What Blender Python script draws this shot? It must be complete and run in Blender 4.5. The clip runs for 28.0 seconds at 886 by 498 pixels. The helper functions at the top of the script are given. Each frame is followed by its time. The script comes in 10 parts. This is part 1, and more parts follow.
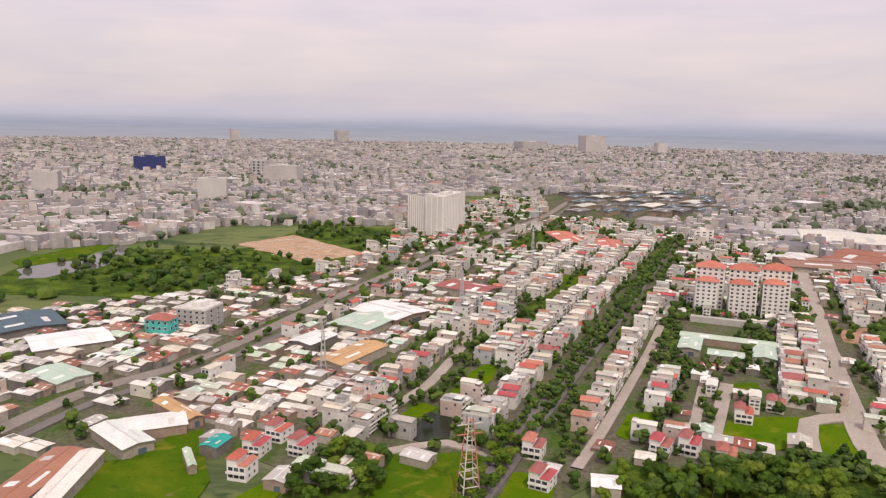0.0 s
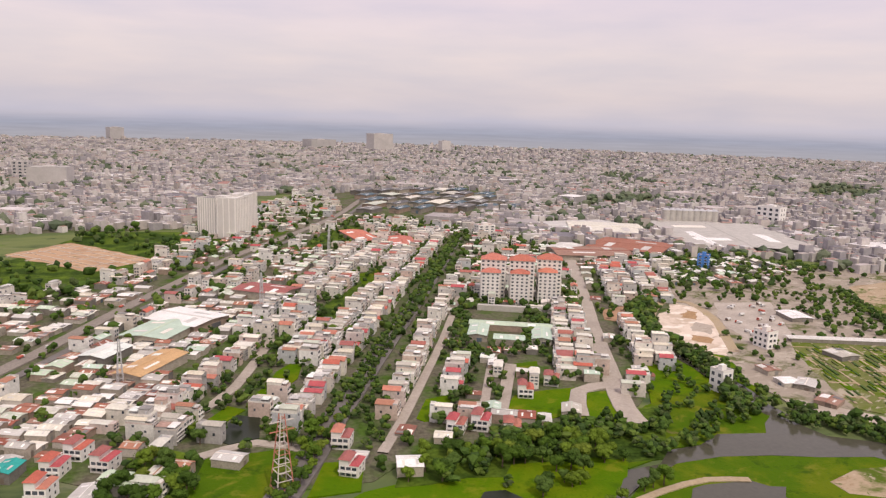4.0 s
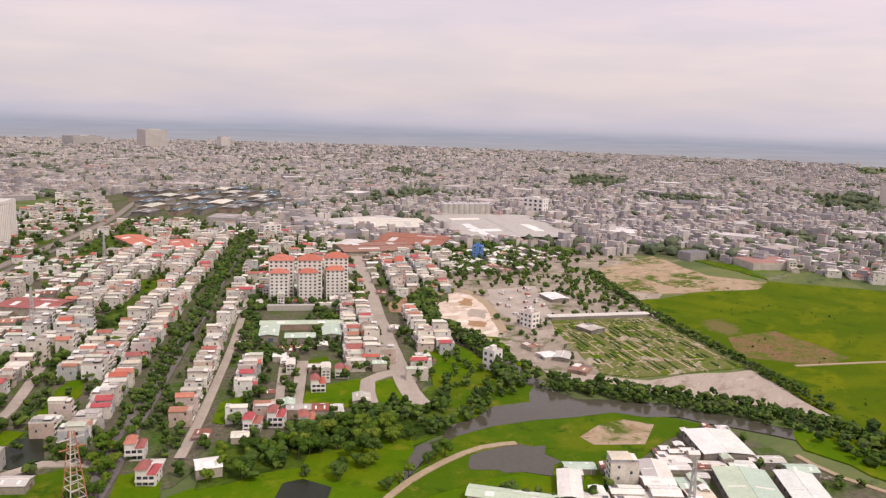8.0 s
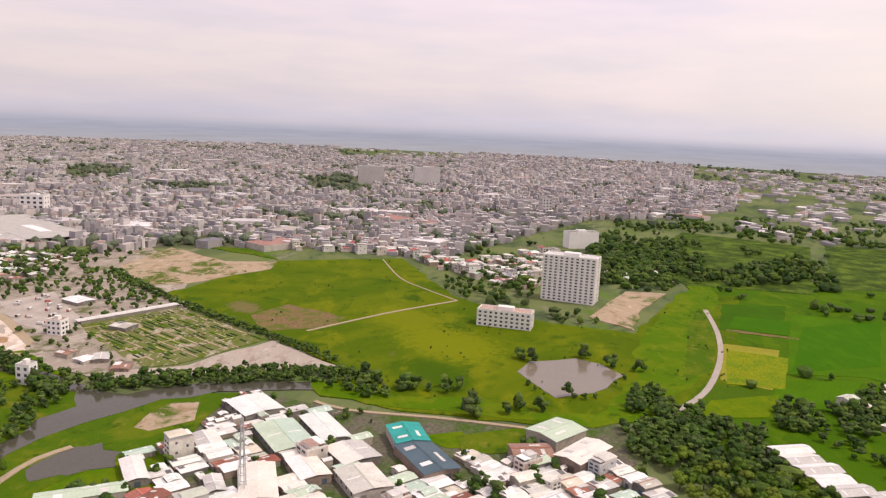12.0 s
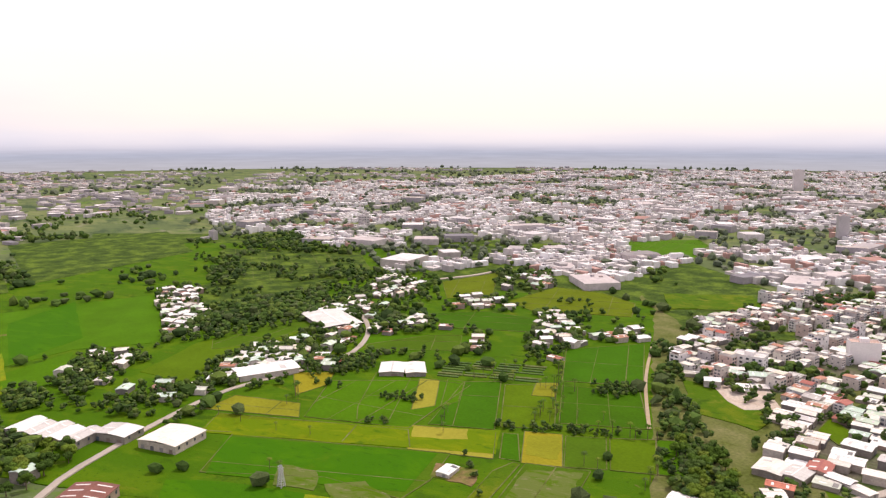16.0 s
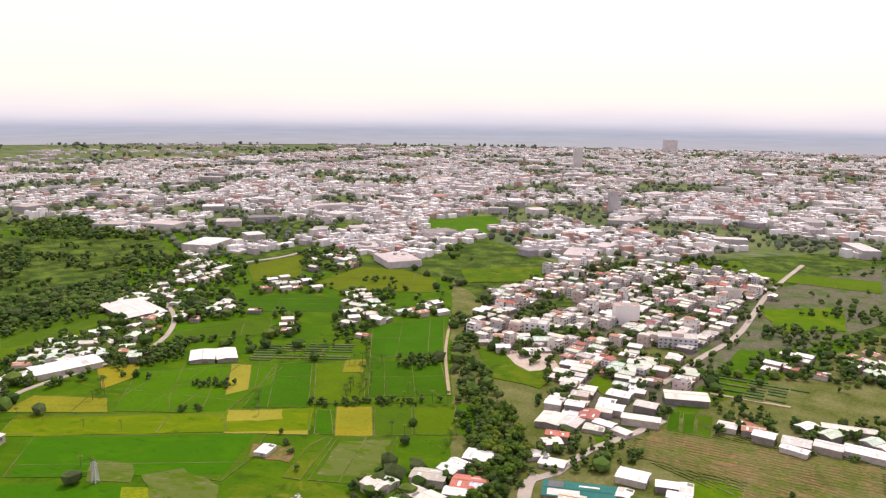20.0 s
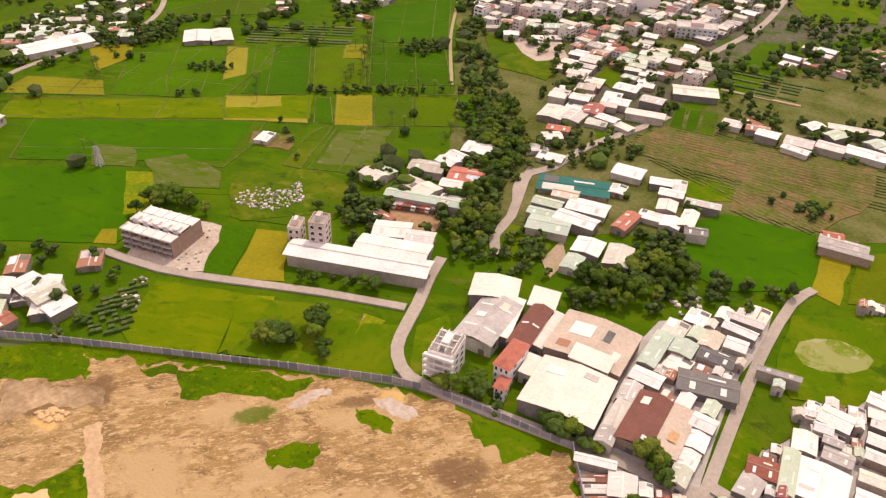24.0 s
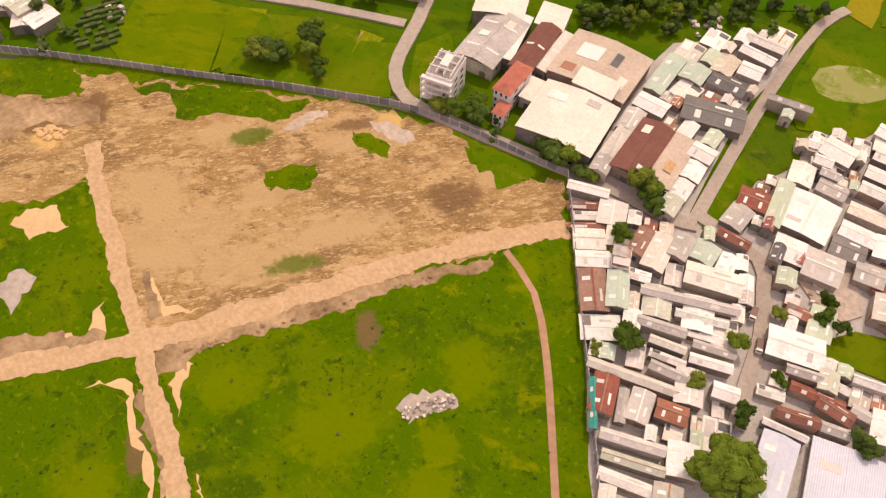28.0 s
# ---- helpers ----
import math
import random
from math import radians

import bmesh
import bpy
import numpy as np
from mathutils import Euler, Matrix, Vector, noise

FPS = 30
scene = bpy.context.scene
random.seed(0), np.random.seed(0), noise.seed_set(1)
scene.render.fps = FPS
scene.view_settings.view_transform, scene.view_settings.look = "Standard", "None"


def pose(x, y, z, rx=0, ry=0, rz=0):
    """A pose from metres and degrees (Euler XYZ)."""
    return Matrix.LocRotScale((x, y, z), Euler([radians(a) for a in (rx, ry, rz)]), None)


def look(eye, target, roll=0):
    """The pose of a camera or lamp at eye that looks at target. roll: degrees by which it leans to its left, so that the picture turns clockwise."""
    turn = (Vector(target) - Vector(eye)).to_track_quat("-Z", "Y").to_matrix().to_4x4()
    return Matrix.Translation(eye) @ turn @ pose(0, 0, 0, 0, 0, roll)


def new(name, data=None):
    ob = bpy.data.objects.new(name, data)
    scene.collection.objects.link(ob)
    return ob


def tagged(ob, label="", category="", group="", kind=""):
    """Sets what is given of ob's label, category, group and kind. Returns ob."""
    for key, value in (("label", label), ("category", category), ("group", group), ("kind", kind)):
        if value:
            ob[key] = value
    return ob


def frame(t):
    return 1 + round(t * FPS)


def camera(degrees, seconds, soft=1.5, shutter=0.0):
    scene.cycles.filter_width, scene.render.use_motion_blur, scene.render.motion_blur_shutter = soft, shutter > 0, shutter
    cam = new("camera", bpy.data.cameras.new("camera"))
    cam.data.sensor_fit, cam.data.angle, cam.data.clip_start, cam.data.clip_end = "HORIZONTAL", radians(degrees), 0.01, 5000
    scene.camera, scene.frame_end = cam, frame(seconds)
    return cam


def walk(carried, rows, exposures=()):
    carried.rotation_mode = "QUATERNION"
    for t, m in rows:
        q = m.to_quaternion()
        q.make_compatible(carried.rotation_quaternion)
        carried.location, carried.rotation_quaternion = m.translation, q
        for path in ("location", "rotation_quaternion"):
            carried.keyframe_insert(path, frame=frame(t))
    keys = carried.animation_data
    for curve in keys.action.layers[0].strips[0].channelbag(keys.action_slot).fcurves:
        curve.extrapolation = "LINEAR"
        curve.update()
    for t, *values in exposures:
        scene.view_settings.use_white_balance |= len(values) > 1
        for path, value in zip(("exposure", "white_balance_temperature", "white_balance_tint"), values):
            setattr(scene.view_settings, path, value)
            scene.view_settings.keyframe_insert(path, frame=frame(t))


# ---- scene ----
from mathutils.geometry import delaunay_2d_cdt

# ---- camera and its flight ----
cam = camera(60.80, 28.0, soft=1.3)
PATH = [
    (0, (0.23, 0.20, 139.88), (0.18, 98.71, 122.72), 1.20),
    (0.5, (-1.02, -2.32, 140.54), (2.67, 96.13, 123.35), 1.50),
    (1, (-2.14, -4.66, 141.07), (5.79, 93.55, 124.00), 1.48),
    (1.5, (-2.74, -5.94, 141.43), (7.65, 92.04, 124.35), 1.60),
    (2, (-3.03, -6.52, 141.59), (8.58, 91.33, 124.55), 1.72),
    (2.5, (-2.88, -6.72, 141.65), (9.61, 91.04, 124.68), 1.67),
    (3, (-3.15, -9.14, 142.48), (12.34, 88.19, 125.52), 1.63),
    (3.5, (-4.42, -13.42, 143.94), (16.27, 82.94, 127.00), 1.71),
    (4, (-6.12, -18.59, 145.51), (20.86, 76.21, 128.59), 1.72),
    (4.5, (-7.76, -22.62, 146.77), (25.37, 70.20, 129.85), 1.59),
    (6.5, (-10.35, -32.64, 150.26), (31.56, 56.57, 133.40), 1.65),
    (7, (-11.22, -34.42, 150.79), (33.29, 53.54, 133.98), 1.78),
    (7.5, (-12.53, -37.53, 152.04), (35.28, 48.67, 135.20), 1.84),
    (8, (-14.88, -41.51, 153.71), (37.53, 41.97, 136.86), 1.91),
    (8.5, (-17.61, -46.99, 155.99), (39.63, 33.25, 139.08), 1.87),
    (9, (-20.93, -54.06, 158.26), (41.09, 22.53, 141.28), 1.80),
    (9.5, (-25.11, -59.95, 159.93), (42.49, 11.76, 142.97), 1.86),
    (10, (-31.31, -64.42, 161.45), (40.97, 2.58, 144.52), 2.04),
    (10.5, (-39.08, -66.36, 163.65), (38.67, -5.79, 146.71), 2.31),
    (11, (-47.22, -69.09, 166.31), (35.68, -15.78, 149.42), 2.35),
    (11.5, (-56.96, -71.03, 169.69), (30.89, -26.36, 152.74), 2.61),
    (12, (-67.18, -72.38, 172.70), (24.62, -36.44, 155.90), 2.63),
    (12.5, (-76.87, -73.03, 175.00), (18.38, -47.48, 158.44), 2.78),
    (14.5, (-111.96, -71.26, 174.38), (-15.42, -92.80, 159.68), 1.53),
    (15, (-125.52, -67.85, 176.90), (-32.65, -101.95, 162.39), 1.31),
    (15.5, (-140.70, -62.78, 180.36), (-54.25, -110.84, 165.64), 0.48),
    (16, (-153.30, -57.28, 183.65), (-73.41, -115.52, 168.58), -0.11),
    (16.5, (-161.98, -51.91, 186.82), (-87.45, -116.77, 171.37), -0.29),
    (17, (-166.58, -46.46, 189.43), (-96.36, -115.88, 173.64), -0.25),
    (17.5, (-168.57, -41.45, 191.96), (-101.47, -113.82, 175.84), -0.04),
    (18, (-170.79, -38.12, 194.00), (-106.39, -112.86, 177.65), 0.10),
    (18.5, (-172.24, -36.28, 195.37), (-109.34, -112.26, 178.89), 0.31),
    (19, (-173.08, -35.60, 196.25), (-110.82, -112.07, 179.65), 0.37),
    (19.5, (-173.10, -35.47, 196.37), (-111.11, -112.17, 179.81), 0.58),
    (20, (-173.58, -35.96, 196.00), (-111.83, -112.48, 177.78), 0.71),
    (20.5, (-173.29, -37.76, 196.44), (-112.24, -113.47, 173.19), 0.85),
    (21, (-172.58, -39.99, 197.00), (-112.60, -114.30, 167.35), 1.11),
    (21.5, (-172.19, -42.55, 197.39), (-113.55, -115.02, 161.20), 1.27),
    (22, (-171.83, -45.20, 197.49), (-114.80, -115.43, 154.90), 1.41),
    (22.5, (-170.79, -47.41, 197.58), (-115.33, -115.56, 149.83), 1.56),
    (24.5, (-170.56, -51.01, 198.97), (-119.80, -113.02, 139.16), 2.00),
    (25, (-170.84, -52.64, 199.18), (-122.12, -112.09, 135.21), 2.10),
    (25.5, (-170.89, -54.63, 199.31), (-124.50, -110.90, 130.88), 2.17),
    (26, (-170.70, -56.32, 199.35), (-126.86, -109.25, 126.71), 2.20),
    (26.5, (-171.35, -58.26, 199.43), (-130.05, -107.53, 122.84), 2.11),
    (27, (-170.90, -59.76, 199.49), (-132.06, -105.98, 119.77), 2.17),
    (27.5, (-170.45, -61.15, 199.97), (-133.67, -104.81, 117.86), 2.24),
    (28, (-170.41, -61.91, 200.00), (-134.99, -103.77, 116.38), 2.23),
]
EXPOSURES = [(0.0, -0.22, 6800, 16), (4.0, -0.23, 6800, 16), (10.0, -0.2, 6850, 17), (12.5, -0.12, 6850, 17), (14.5, 0.06, 6750, 15), (16.0, .12, 6750, 16), (20.0, 0.12, 6750, 16), (22.0, 0.23, 7000, 19), (25.0, -0.16, 8100, 22), (28.0, -0.19, 8450, 24)]
walk(cam, [(t, look(eye, aim, roll)) for t, eye, aim, roll in PATH], EXPOSURES)

# ---- world and sun ----
world = bpy.data.worlds.new("sky")
scene.world = world
world.use_nodes = True
wn, wl = world.node_tree.nodes, world.node_tree.links
wn.clear()
SUN_AZ, SUN_EL = radians(165.0), radians(57.0)   # from +y, clockwise
sky = wn.new("ShaderNodeTexSky")
sky.sky_type, sky.sun_disc = "NISHITA", False
sky.sun_elevation, sky.sun_rotation = SUN_EL, SUN_AZ
sky.air_density, sky.dust_density = 1.0, 3.0
bg_sky = wn.new("ShaderNodeBackground")
bg_sky.inputs["Strength"].default_value = 0.025
wl.new(sky.outputs[0], bg_sky.inputs["Color"])
# high thin overcast: pale lilac haze at the horizon, pinkish white above, soft cloud streaks
coord = wn.new("ShaderNodeTexCoord")
sep = wn.new("ShaderNodeSeparateXYZ")
wl.new(coord.outputs["Generated"], sep.inputs[0])
ramp = wn.new("ShaderNodeValToRGB")
span = wn.new("ShaderNodeMapRange")
span.inputs["From Min"].default_value, span.inputs["From Max"].default_value = -0.05, 0.25
wl.new(sep.outputs["Z"], span.inputs["Value"])
wl.new(span.outputs[0], ramp.inputs[0])
el = ramp.color_ramp.elements
el[0].position, el[0].color = 0.0, (0.46, 0.43, 0.46, 1)
el[1].position, el[1].color = 1.0, (0.80, 0.74, 0.82, 1)
for p, c in ((0.12, (0.52, 0.535, 0.61, 1)), (0.165, (0.585, 0.60, 0.68, 1)), (0.20, (0.65, 0.64, 0.685, 1)), (0.27, (0.70, 0.665, 0.68, 1)), (0.45, (0.755, 0.70, 0.70, 1)), (0.7, (0.77, 0.70, 0.75, 1))):
    e = el.new(p)
    e.color = c
# the overcast is brighter towards the sun
toward = wn.new("ShaderNodeVectorMath")
toward.operation = "DOT_PRODUCT"
toward.inputs[1].default_value = (math.sin(SUN_AZ), math.cos(SUN_AZ), 0.0)
wl.new(coord.outputs["Generated"], toward.inputs[0])
glow = wn.new("ShaderNodeMapRange")
glow.interpolation_type = "SMOOTHSTEP"
glow.inputs["From Min"].default_value, glow.inputs["From Max"].default_value = -0.75, 0.6
glow.inputs["To Min"].default_value, glow.inputs["To Max"].default_value = 1.08, 1.27
wl.new(toward.outputs["Value"], glow.inputs["Value"])
stretch = wn.new("ShaderNodeMapping")
stretch.inputs["Scale"].default_value = (2.4, 2.4, 14.0)
wl.new(coord.outputs["Generated"], stretch.inputs[0])
clouds = wn.new("ShaderNodeTexNoise")
clouds.inputs["Scale"].default_value, clouds.inputs["Detail"].default_value = 2.2, 6.0
wl.new(stretch.outputs[0], clouds.inputs["Vector"])
cl = wn.new("ShaderNodeMapRange")
cl.inputs["From Min"].default_value, cl.inputs["From Max"].default_value = 0.3, 0.7
cl.inputs["To Min"].default_value, cl.inputs["To Max"].default_value = 0.96, 1.05
wl.new(clouds.outputs[0], cl.inputs["Value"])
mul = wn.new("ShaderNodeVectorMath")
mul.operation = "SCALE"
wl.new(ramp.outputs[0], mul.inputs[0])
both = wn.new("ShaderNodeMath")
both.operation = "MULTIPLY"
wl.new(cl.outputs[0], both.inputs[0])
wl.new(glow.outputs[0], both.inputs[1])
wl.new(both.outputs[0], mul.inputs["Scale"])
tone = wn.new("ShaderNodeValToRGB")
tone.color_ramp.elements[0].position, tone.color_ramp.elements[0].color = 0.35, (0.94, 0.94, 1.0, 1)
tone.color_ramp.elements[1].position, tone.color_ramp.elements[1].color = 0.62, (1.0, 0.962, 0.968, 1)
wl.new(clouds.outputs[0], tone.inputs[0])
tinted = wn.new("ShaderNodeVectorMath")
tinted.operation = "MULTIPLY"
wl.new(mul.outputs[0], tinted.inputs[0])
wl.new(tone.outputs[0], tinted.inputs[1])
bg_haze = wn.new("ShaderNodeBackground")
side = wn.new("ShaderNodeMapRange")
side.interpolation_type = "SMOOTHSTEP"
side.inputs["From Min"].default_value, side.inputs["From Max"].default_value = .05, .65
side.inputs["To Max"].default_value = .9
wl.new(toward.outputs["Value"], side.inputs["Value"])
above = wn.new("ShaderNodeMapRange")
above.interpolation_type = "SMOOTHSTEP"
above.inputs["From Min"].default_value, above.inputs["From Max"].default_value = -.03, .03
wl.new(sep.outputs["Z"], above.inputs["Value"])
share = wn.new("ShaderNodeMath")
share.operation = "MULTIPLY"
wl.new(side.outputs[0], share.inputs[0])
wl.new(above.outputs[0], share.inputs[1])
warm = wn.new("ShaderNodeMix")
warm.data_type = "RGBA"
warm.inputs["B"].default_value = (.95, .88, .80, 1)
wl.new(share.outputs[0], warm.inputs["Factor"])
wl.new(tinted.outputs[0], warm.inputs["A"])
wl.new(warm.outputs["Result"], bg_haze.inputs["Color"])
bg_haze.inputs["Strength"].default_value = 1.0
add = wn.new("ShaderNodeAddShader")
wl.new(bg_sky.outputs[0], add.inputs[0])
wl.new(bg_haze.outputs[0], add.inputs[1])
out = wn.new("ShaderNodeOutputWorld")
wl.new(add.outputs[0], out.inputs["Surface"])
sun_data = bpy.data.lights.new("sun", "SUN")
sun_data.energy, sun_data.angle, sun_data.color = 2.25, radians(1.0), (1.0, 0.93, 0.82)
sun = new("sun", sun_data)
sd = Vector((math.sin(SUN_AZ) * math.cos(SUN_EL), math.cos(SUN_AZ) * math.cos(SUN_EL), math.sin(SUN_EL)))
sun.matrix_world = look(sd * 900, (0, 0, 0))


# ---- materials ----
RECIPE = {}


def mat(name, cols, rough=0.85, s1=0.06, s2=0.9, var=0.3, bump=0.15, pick="object", stripes=0.0, metal=0.0, hue2=None, spec=0.25):
    """Procedural surface: colours picked at random per object or per island, stained at two scales."""
    m = bpy.data.materials.new(name)
    RECIPE[name] = dict(cols=cols, rough=rough, s1=s1, s2=s2, var=var, bump=bump, metal=metal, hue2=hue2, spec=spec)
    m.use_nodes = True
    n, l = m.node_tree.nodes, m.node_tree.links
    b = n["Principled BSDF"]
    b.inputs["Roughness"].default_value, b.inputs["Metallic"].default_value = rough, metal
    b.inputs["Specular IOR Level"].default_value = spec
    geo = n.new("ShaderNodeNewGeometry")
    tex = []
    for s, d in ((s1, 9.0), (s2, 5.0)):
        t = n.new("ShaderNodeTexNoise")
        t.inputs["Scale"].default_value, t.inputs["Detail"].default_value, t.inputs["Roughness"].default_value = s, d, 0.62
        l.new(geo.outputs["Position"], t.inputs["Vector"])
        tex.append(t)
    if len(cols) > 1:
        r = n.new("ShaderNodeValToRGB")
        r.color_ramp.interpolation = "CONSTANT"
        e = r.color_ramp.elements
        while len(e) < len(cols):
            e.new(0.5)
        for i, c in enumerate(cols):
            e[i].position, e[i].color = i / len(cols), (*c, 1)
        if pick == "object":
            l.new(n.new("ShaderNodeObjectInfo").outputs["Random"], r.inputs[0])
        else:
            l.new(geo.outputs["Random Per Island"], r.inputs[0])
        base = r.outputs[0]
    else:
        c = n.new("ShaderNodeRGB")
        c.outputs[0].default_value = (*cols[0], 1)
        base = c.outputs[0]
    if hue2:
        mx = n.new("ShaderNodeMix")
        mx.data_type = "RGBA"
        cr = n.new("ShaderNodeMapRange")
        cr.inputs["From Min"].default_value, cr.inputs["From Max"].default_value = 0.42, 0.62
        l.new(tex[0].outputs[0], cr.inputs["Value"])
        l.new(cr.outputs[0], mx.inputs["Factor"])
        l.new(base, mx.inputs["A"])
        mx.inputs["B"].default_value = (*hue2, 1)
        base = mx.outputs["Result"]
    k = n.new("ShaderNodeMath")
    k.operation = "ADD"
    l.new(tex[0].outputs[0], k.inputs[0])
    l.new(tex[1].outputs[0], k.inputs[1])
    rg = n.new("ShaderNodeMapRange")
    rg.inputs["From Min"].default_value, rg.inputs["From Max"].default_value = 0.65, 1.35
    rg.inputs["To Min"].default_value, rg.inputs["To Max"].default_value = 1 - var, 1 + var * 0.7
    l.new(k.outputs[0], rg.inputs["Value"])
    sc = n.new("ShaderNodeVectorMath")
    sc.operation = "SCALE"
    l.new(base, sc.inputs[0])
    height = tex[1].outputs[0]
    if stripes:
        w = n.new("ShaderNodeTexWave")
        w.inputs["Scale"].default_value, w.inputs["Distortion"].default_value = stripes, 0.3
        l.new(n.new("ShaderNodeTexCoord").outputs["Object"], w.inputs["Vector"])
        wr = n.new("ShaderNodeMapRange")
        wr.inputs["To Min"].default_value, wr.inputs["To Max"].default_value = 0.86, 1.05
        l.new(w.outputs["Fac"], wr.inputs["Value"])
        mm = n.new("ShaderNodeMath")
        mm.operation = "MULTIPLY"
        l.new(rg.outputs[0], mm.inputs[0])
        l.new(wr.outputs[0], mm.inputs[1])
        l.new(mm.outputs[0], sc.inputs["Scale"])
        height = w.outputs["Fac"]
    else:
        l.new(rg.outputs[0], sc.inputs["Scale"])
    l.new(sc.outputs[0], b.inputs["Base Color"])
    if bump:
        bp = n.new("ShaderNodeBump")
        bp.inputs["Strength"].default_value, bp.inputs["Distance"].default_value = bump, 0.4
        l.new(height, bp.inputs["Height"])
        l.new(bp.outputs[0], b.inputs["Normal"])
    return m


SITE_TURN = -2.2      # the long direction of the levelled site


def ground_mat(name, base, layers, bump=.6, spots=()):
    """Open ground: patches of other colours over a base, each with its own size and edge."""
    m = bpy.data.materials.new(name)
    m.use_nodes = True
    n, l = m.node_tree.nodes, m.node_tree.links
    b = n["Principled BSDF"]
    b.inputs["Roughness"].default_value, b.inputs["Specular IOR Level"].default_value = 0.9, 0.03
    geo = n.new("ShaderNodeNewGeometry")
    c = n.new("ShaderNodeRGB")
    c.outputs[0].default_value = (*base, 1)
    col = c.outputs[0]
    for i, (tint, scale, lo, hi, stretch, turn) in enumerate(layers):
        mp = n.new("ShaderNodeMapping")
        mp.inputs["Location"].default_value = (31.0 * i, 17.0 * i, 0)
        mp.inputs["Rotation"].default_value = (0, 0, -turn)
        l.new(geo.outputs["Position"], mp.inputs["Vector"])
        sq = n.new("ShaderNodeMapping")
        sq.inputs["Scale"].default_value = (scale, scale * stretch, scale)
        l.new(mp.outputs[0], sq.inputs["Vector"])
        t = n.new("ShaderNodeTexNoise")
        t.inputs["Scale"].default_value, t.inputs["Detail"].default_value, t.inputs["Roughness"].default_value, t.inputs["Distortion"].default_value = 1.0, 7.0, 0.66, 0.4
        l.new(sq.outputs[0], t.inputs["Vector"])
        r = n.new("ShaderNodeMapRange")
        r.interpolation_type = "SMOOTHSTEP"
        r.inputs["From Min"].default_value, r.inputs["From Max"].default_value = lo, hi
        l.new(t.outputs[0], r.inputs["Value"])
        mx = n.new("ShaderNodeMix")
        mx.data_type = "RGBA"
        l.new(r.outputs[0], mx.inputs["Factor"])
        l.new(col, mx.inputs["A"])
        mx.inputs["B"].default_value = (*tint, 1)
        col = mx.outputs["Result"]
    edge = n.new("ShaderNodeTexNoise")
    edge.inputs["Scale"].default_value, edge.inputs["Detail"].default_value, edge.inputs["Roughness"].default_value = 0.16, 8.0, 0.7
    l.new(geo.outputs["Position"], edge.inputs["Vector"])
    for tint, (x, y), rx, ry in spots:
        mp = n.new("ShaderNodeMapping")
        mp.vector_type = "TEXTURE"
        mp.inputs["Location"].default_value, mp.inputs["Rotation"].default_value, mp.inputs["Scale"].default_value = (x, y, 0), (0, 0, SITE_TURN), (rx, ry, 900)
        l.new(geo.outputs["Position"], mp.inputs["Vector"])
        ln = n.new("ShaderNodeVectorMath")
        ln.operation = "LENGTH"
        l.new(mp.outputs[0], ln.inputs[0])
        ad = n.new("ShaderNodeMath")
        ad.operation = "MULTIPLY_ADD"
        ad.inputs[1].default_value = 2.2
        l.new(edge.outputs[0], ad.inputs[0])
        l.new(ln.outputs["Value"], ad.inputs[2])
        r = n.new("ShaderNodeMapRange")
        r.interpolation_type = "SMOOTHSTEP"
        r.inputs["From Min"].default_value, r.inputs["From Max"].default_value = 1.66, 2.2
        r.inputs["To Min"].default_value, r.inputs["To Max"].default_value = .8, 0
        l.new(ad.outputs[0], r.inputs["Value"])
        mx = n.new("ShaderNodeMix")
        mx.data_type = "RGBA"
        l.new(r.outputs[0], mx.inputs["Factor"])
        l.new(col, mx.inputs["A"])
        mx.inputs["B"].default_value = (*tint, 1)
        col = mx.outputs["Result"]
    l.new(col, b.inputs["Base Color"])
    f = n.new("ShaderNodeTexNoise")
    f.inputs["Scale"].default_value, f.inputs["Detail"].default_value = 0.9, 6.0
    l.new(geo.outputs["Position"], f.inputs["Vector"])
    bp = n.new("ShaderNodeBump")
    bp.inputs["Strength"].default_value, bp.inputs["Distance"].default_value = bump, 0.5
    l.new(f.outputs[0], bp.inputs["Height"])
    l.new(bp.outputs[0], b.inputs["Normal"])
    return m


WALL = mat("painted_wall", [(.66, .64, .60), (.72, .70, .67), (.58, .52, .46), (.50, .48, .46), (.70, .67, .62), (.60, .50, .46), (.40, .385, .37), (.74, .72, .70), (.62, .57, .52), (.54, .43, .37), (.66, .62, .55), (.46, .47, .48)], s1=.15, var=.3)
FLATROOF = mat("flat_concrete_roof", [(.44, .42, .40), (.56, .54, .51), (.33, .31, .29), (.63, .61, .58), (.42, .28, .23), (.38, .36, .34), (.50, .36, .30), (.27, .26, .25)], s1=.2, var=.4)
METAL = mat("sheet_metal_roof", [(0.698, 0.671, 0.578), (0.601, 0.586, 0.518), (0.757, 0.718, 0.612), (0.533, 0.567, 0.468), (0.640, 0.586, 0.468), (0.407, 0.189, 0.119), (0.718, 0.690, 0.612), (0.485, 0.454, 0.391)], rough=.55, s1=.12, var=.25, stripes=1.2)
# dirt plus painted shade: darker than WALL, as for walls in shadow
SHEDWALL = mat("dirty_shaded_shed_wall", [(.36, .32, .27), (.26, .235, .205), (.44, .39, .33), (.20, .185, .17), (.33, .25, .20), (.50, .46, .41)], s1=.25, s2=1.4, var=.4)
WHITEMETAL = mat("white_sheet_roof", [(.84, .83, .80), (.80, .78, .74), (.66, .64, .60), (.82, .77, .69), (.74, .79, .74), (.87, .86, .84), (.56, .54, .51)], rough=.5, s1=.1, var=.22, stripes=1.1)
RUST = mat("rusty_sheet_roof", [(.30, .10, .07), (.36, .15, .10), (.26, .11, .08), (.34, .20, .15)], rough=.75, s1=.2, var=.35, stripes=1.2)
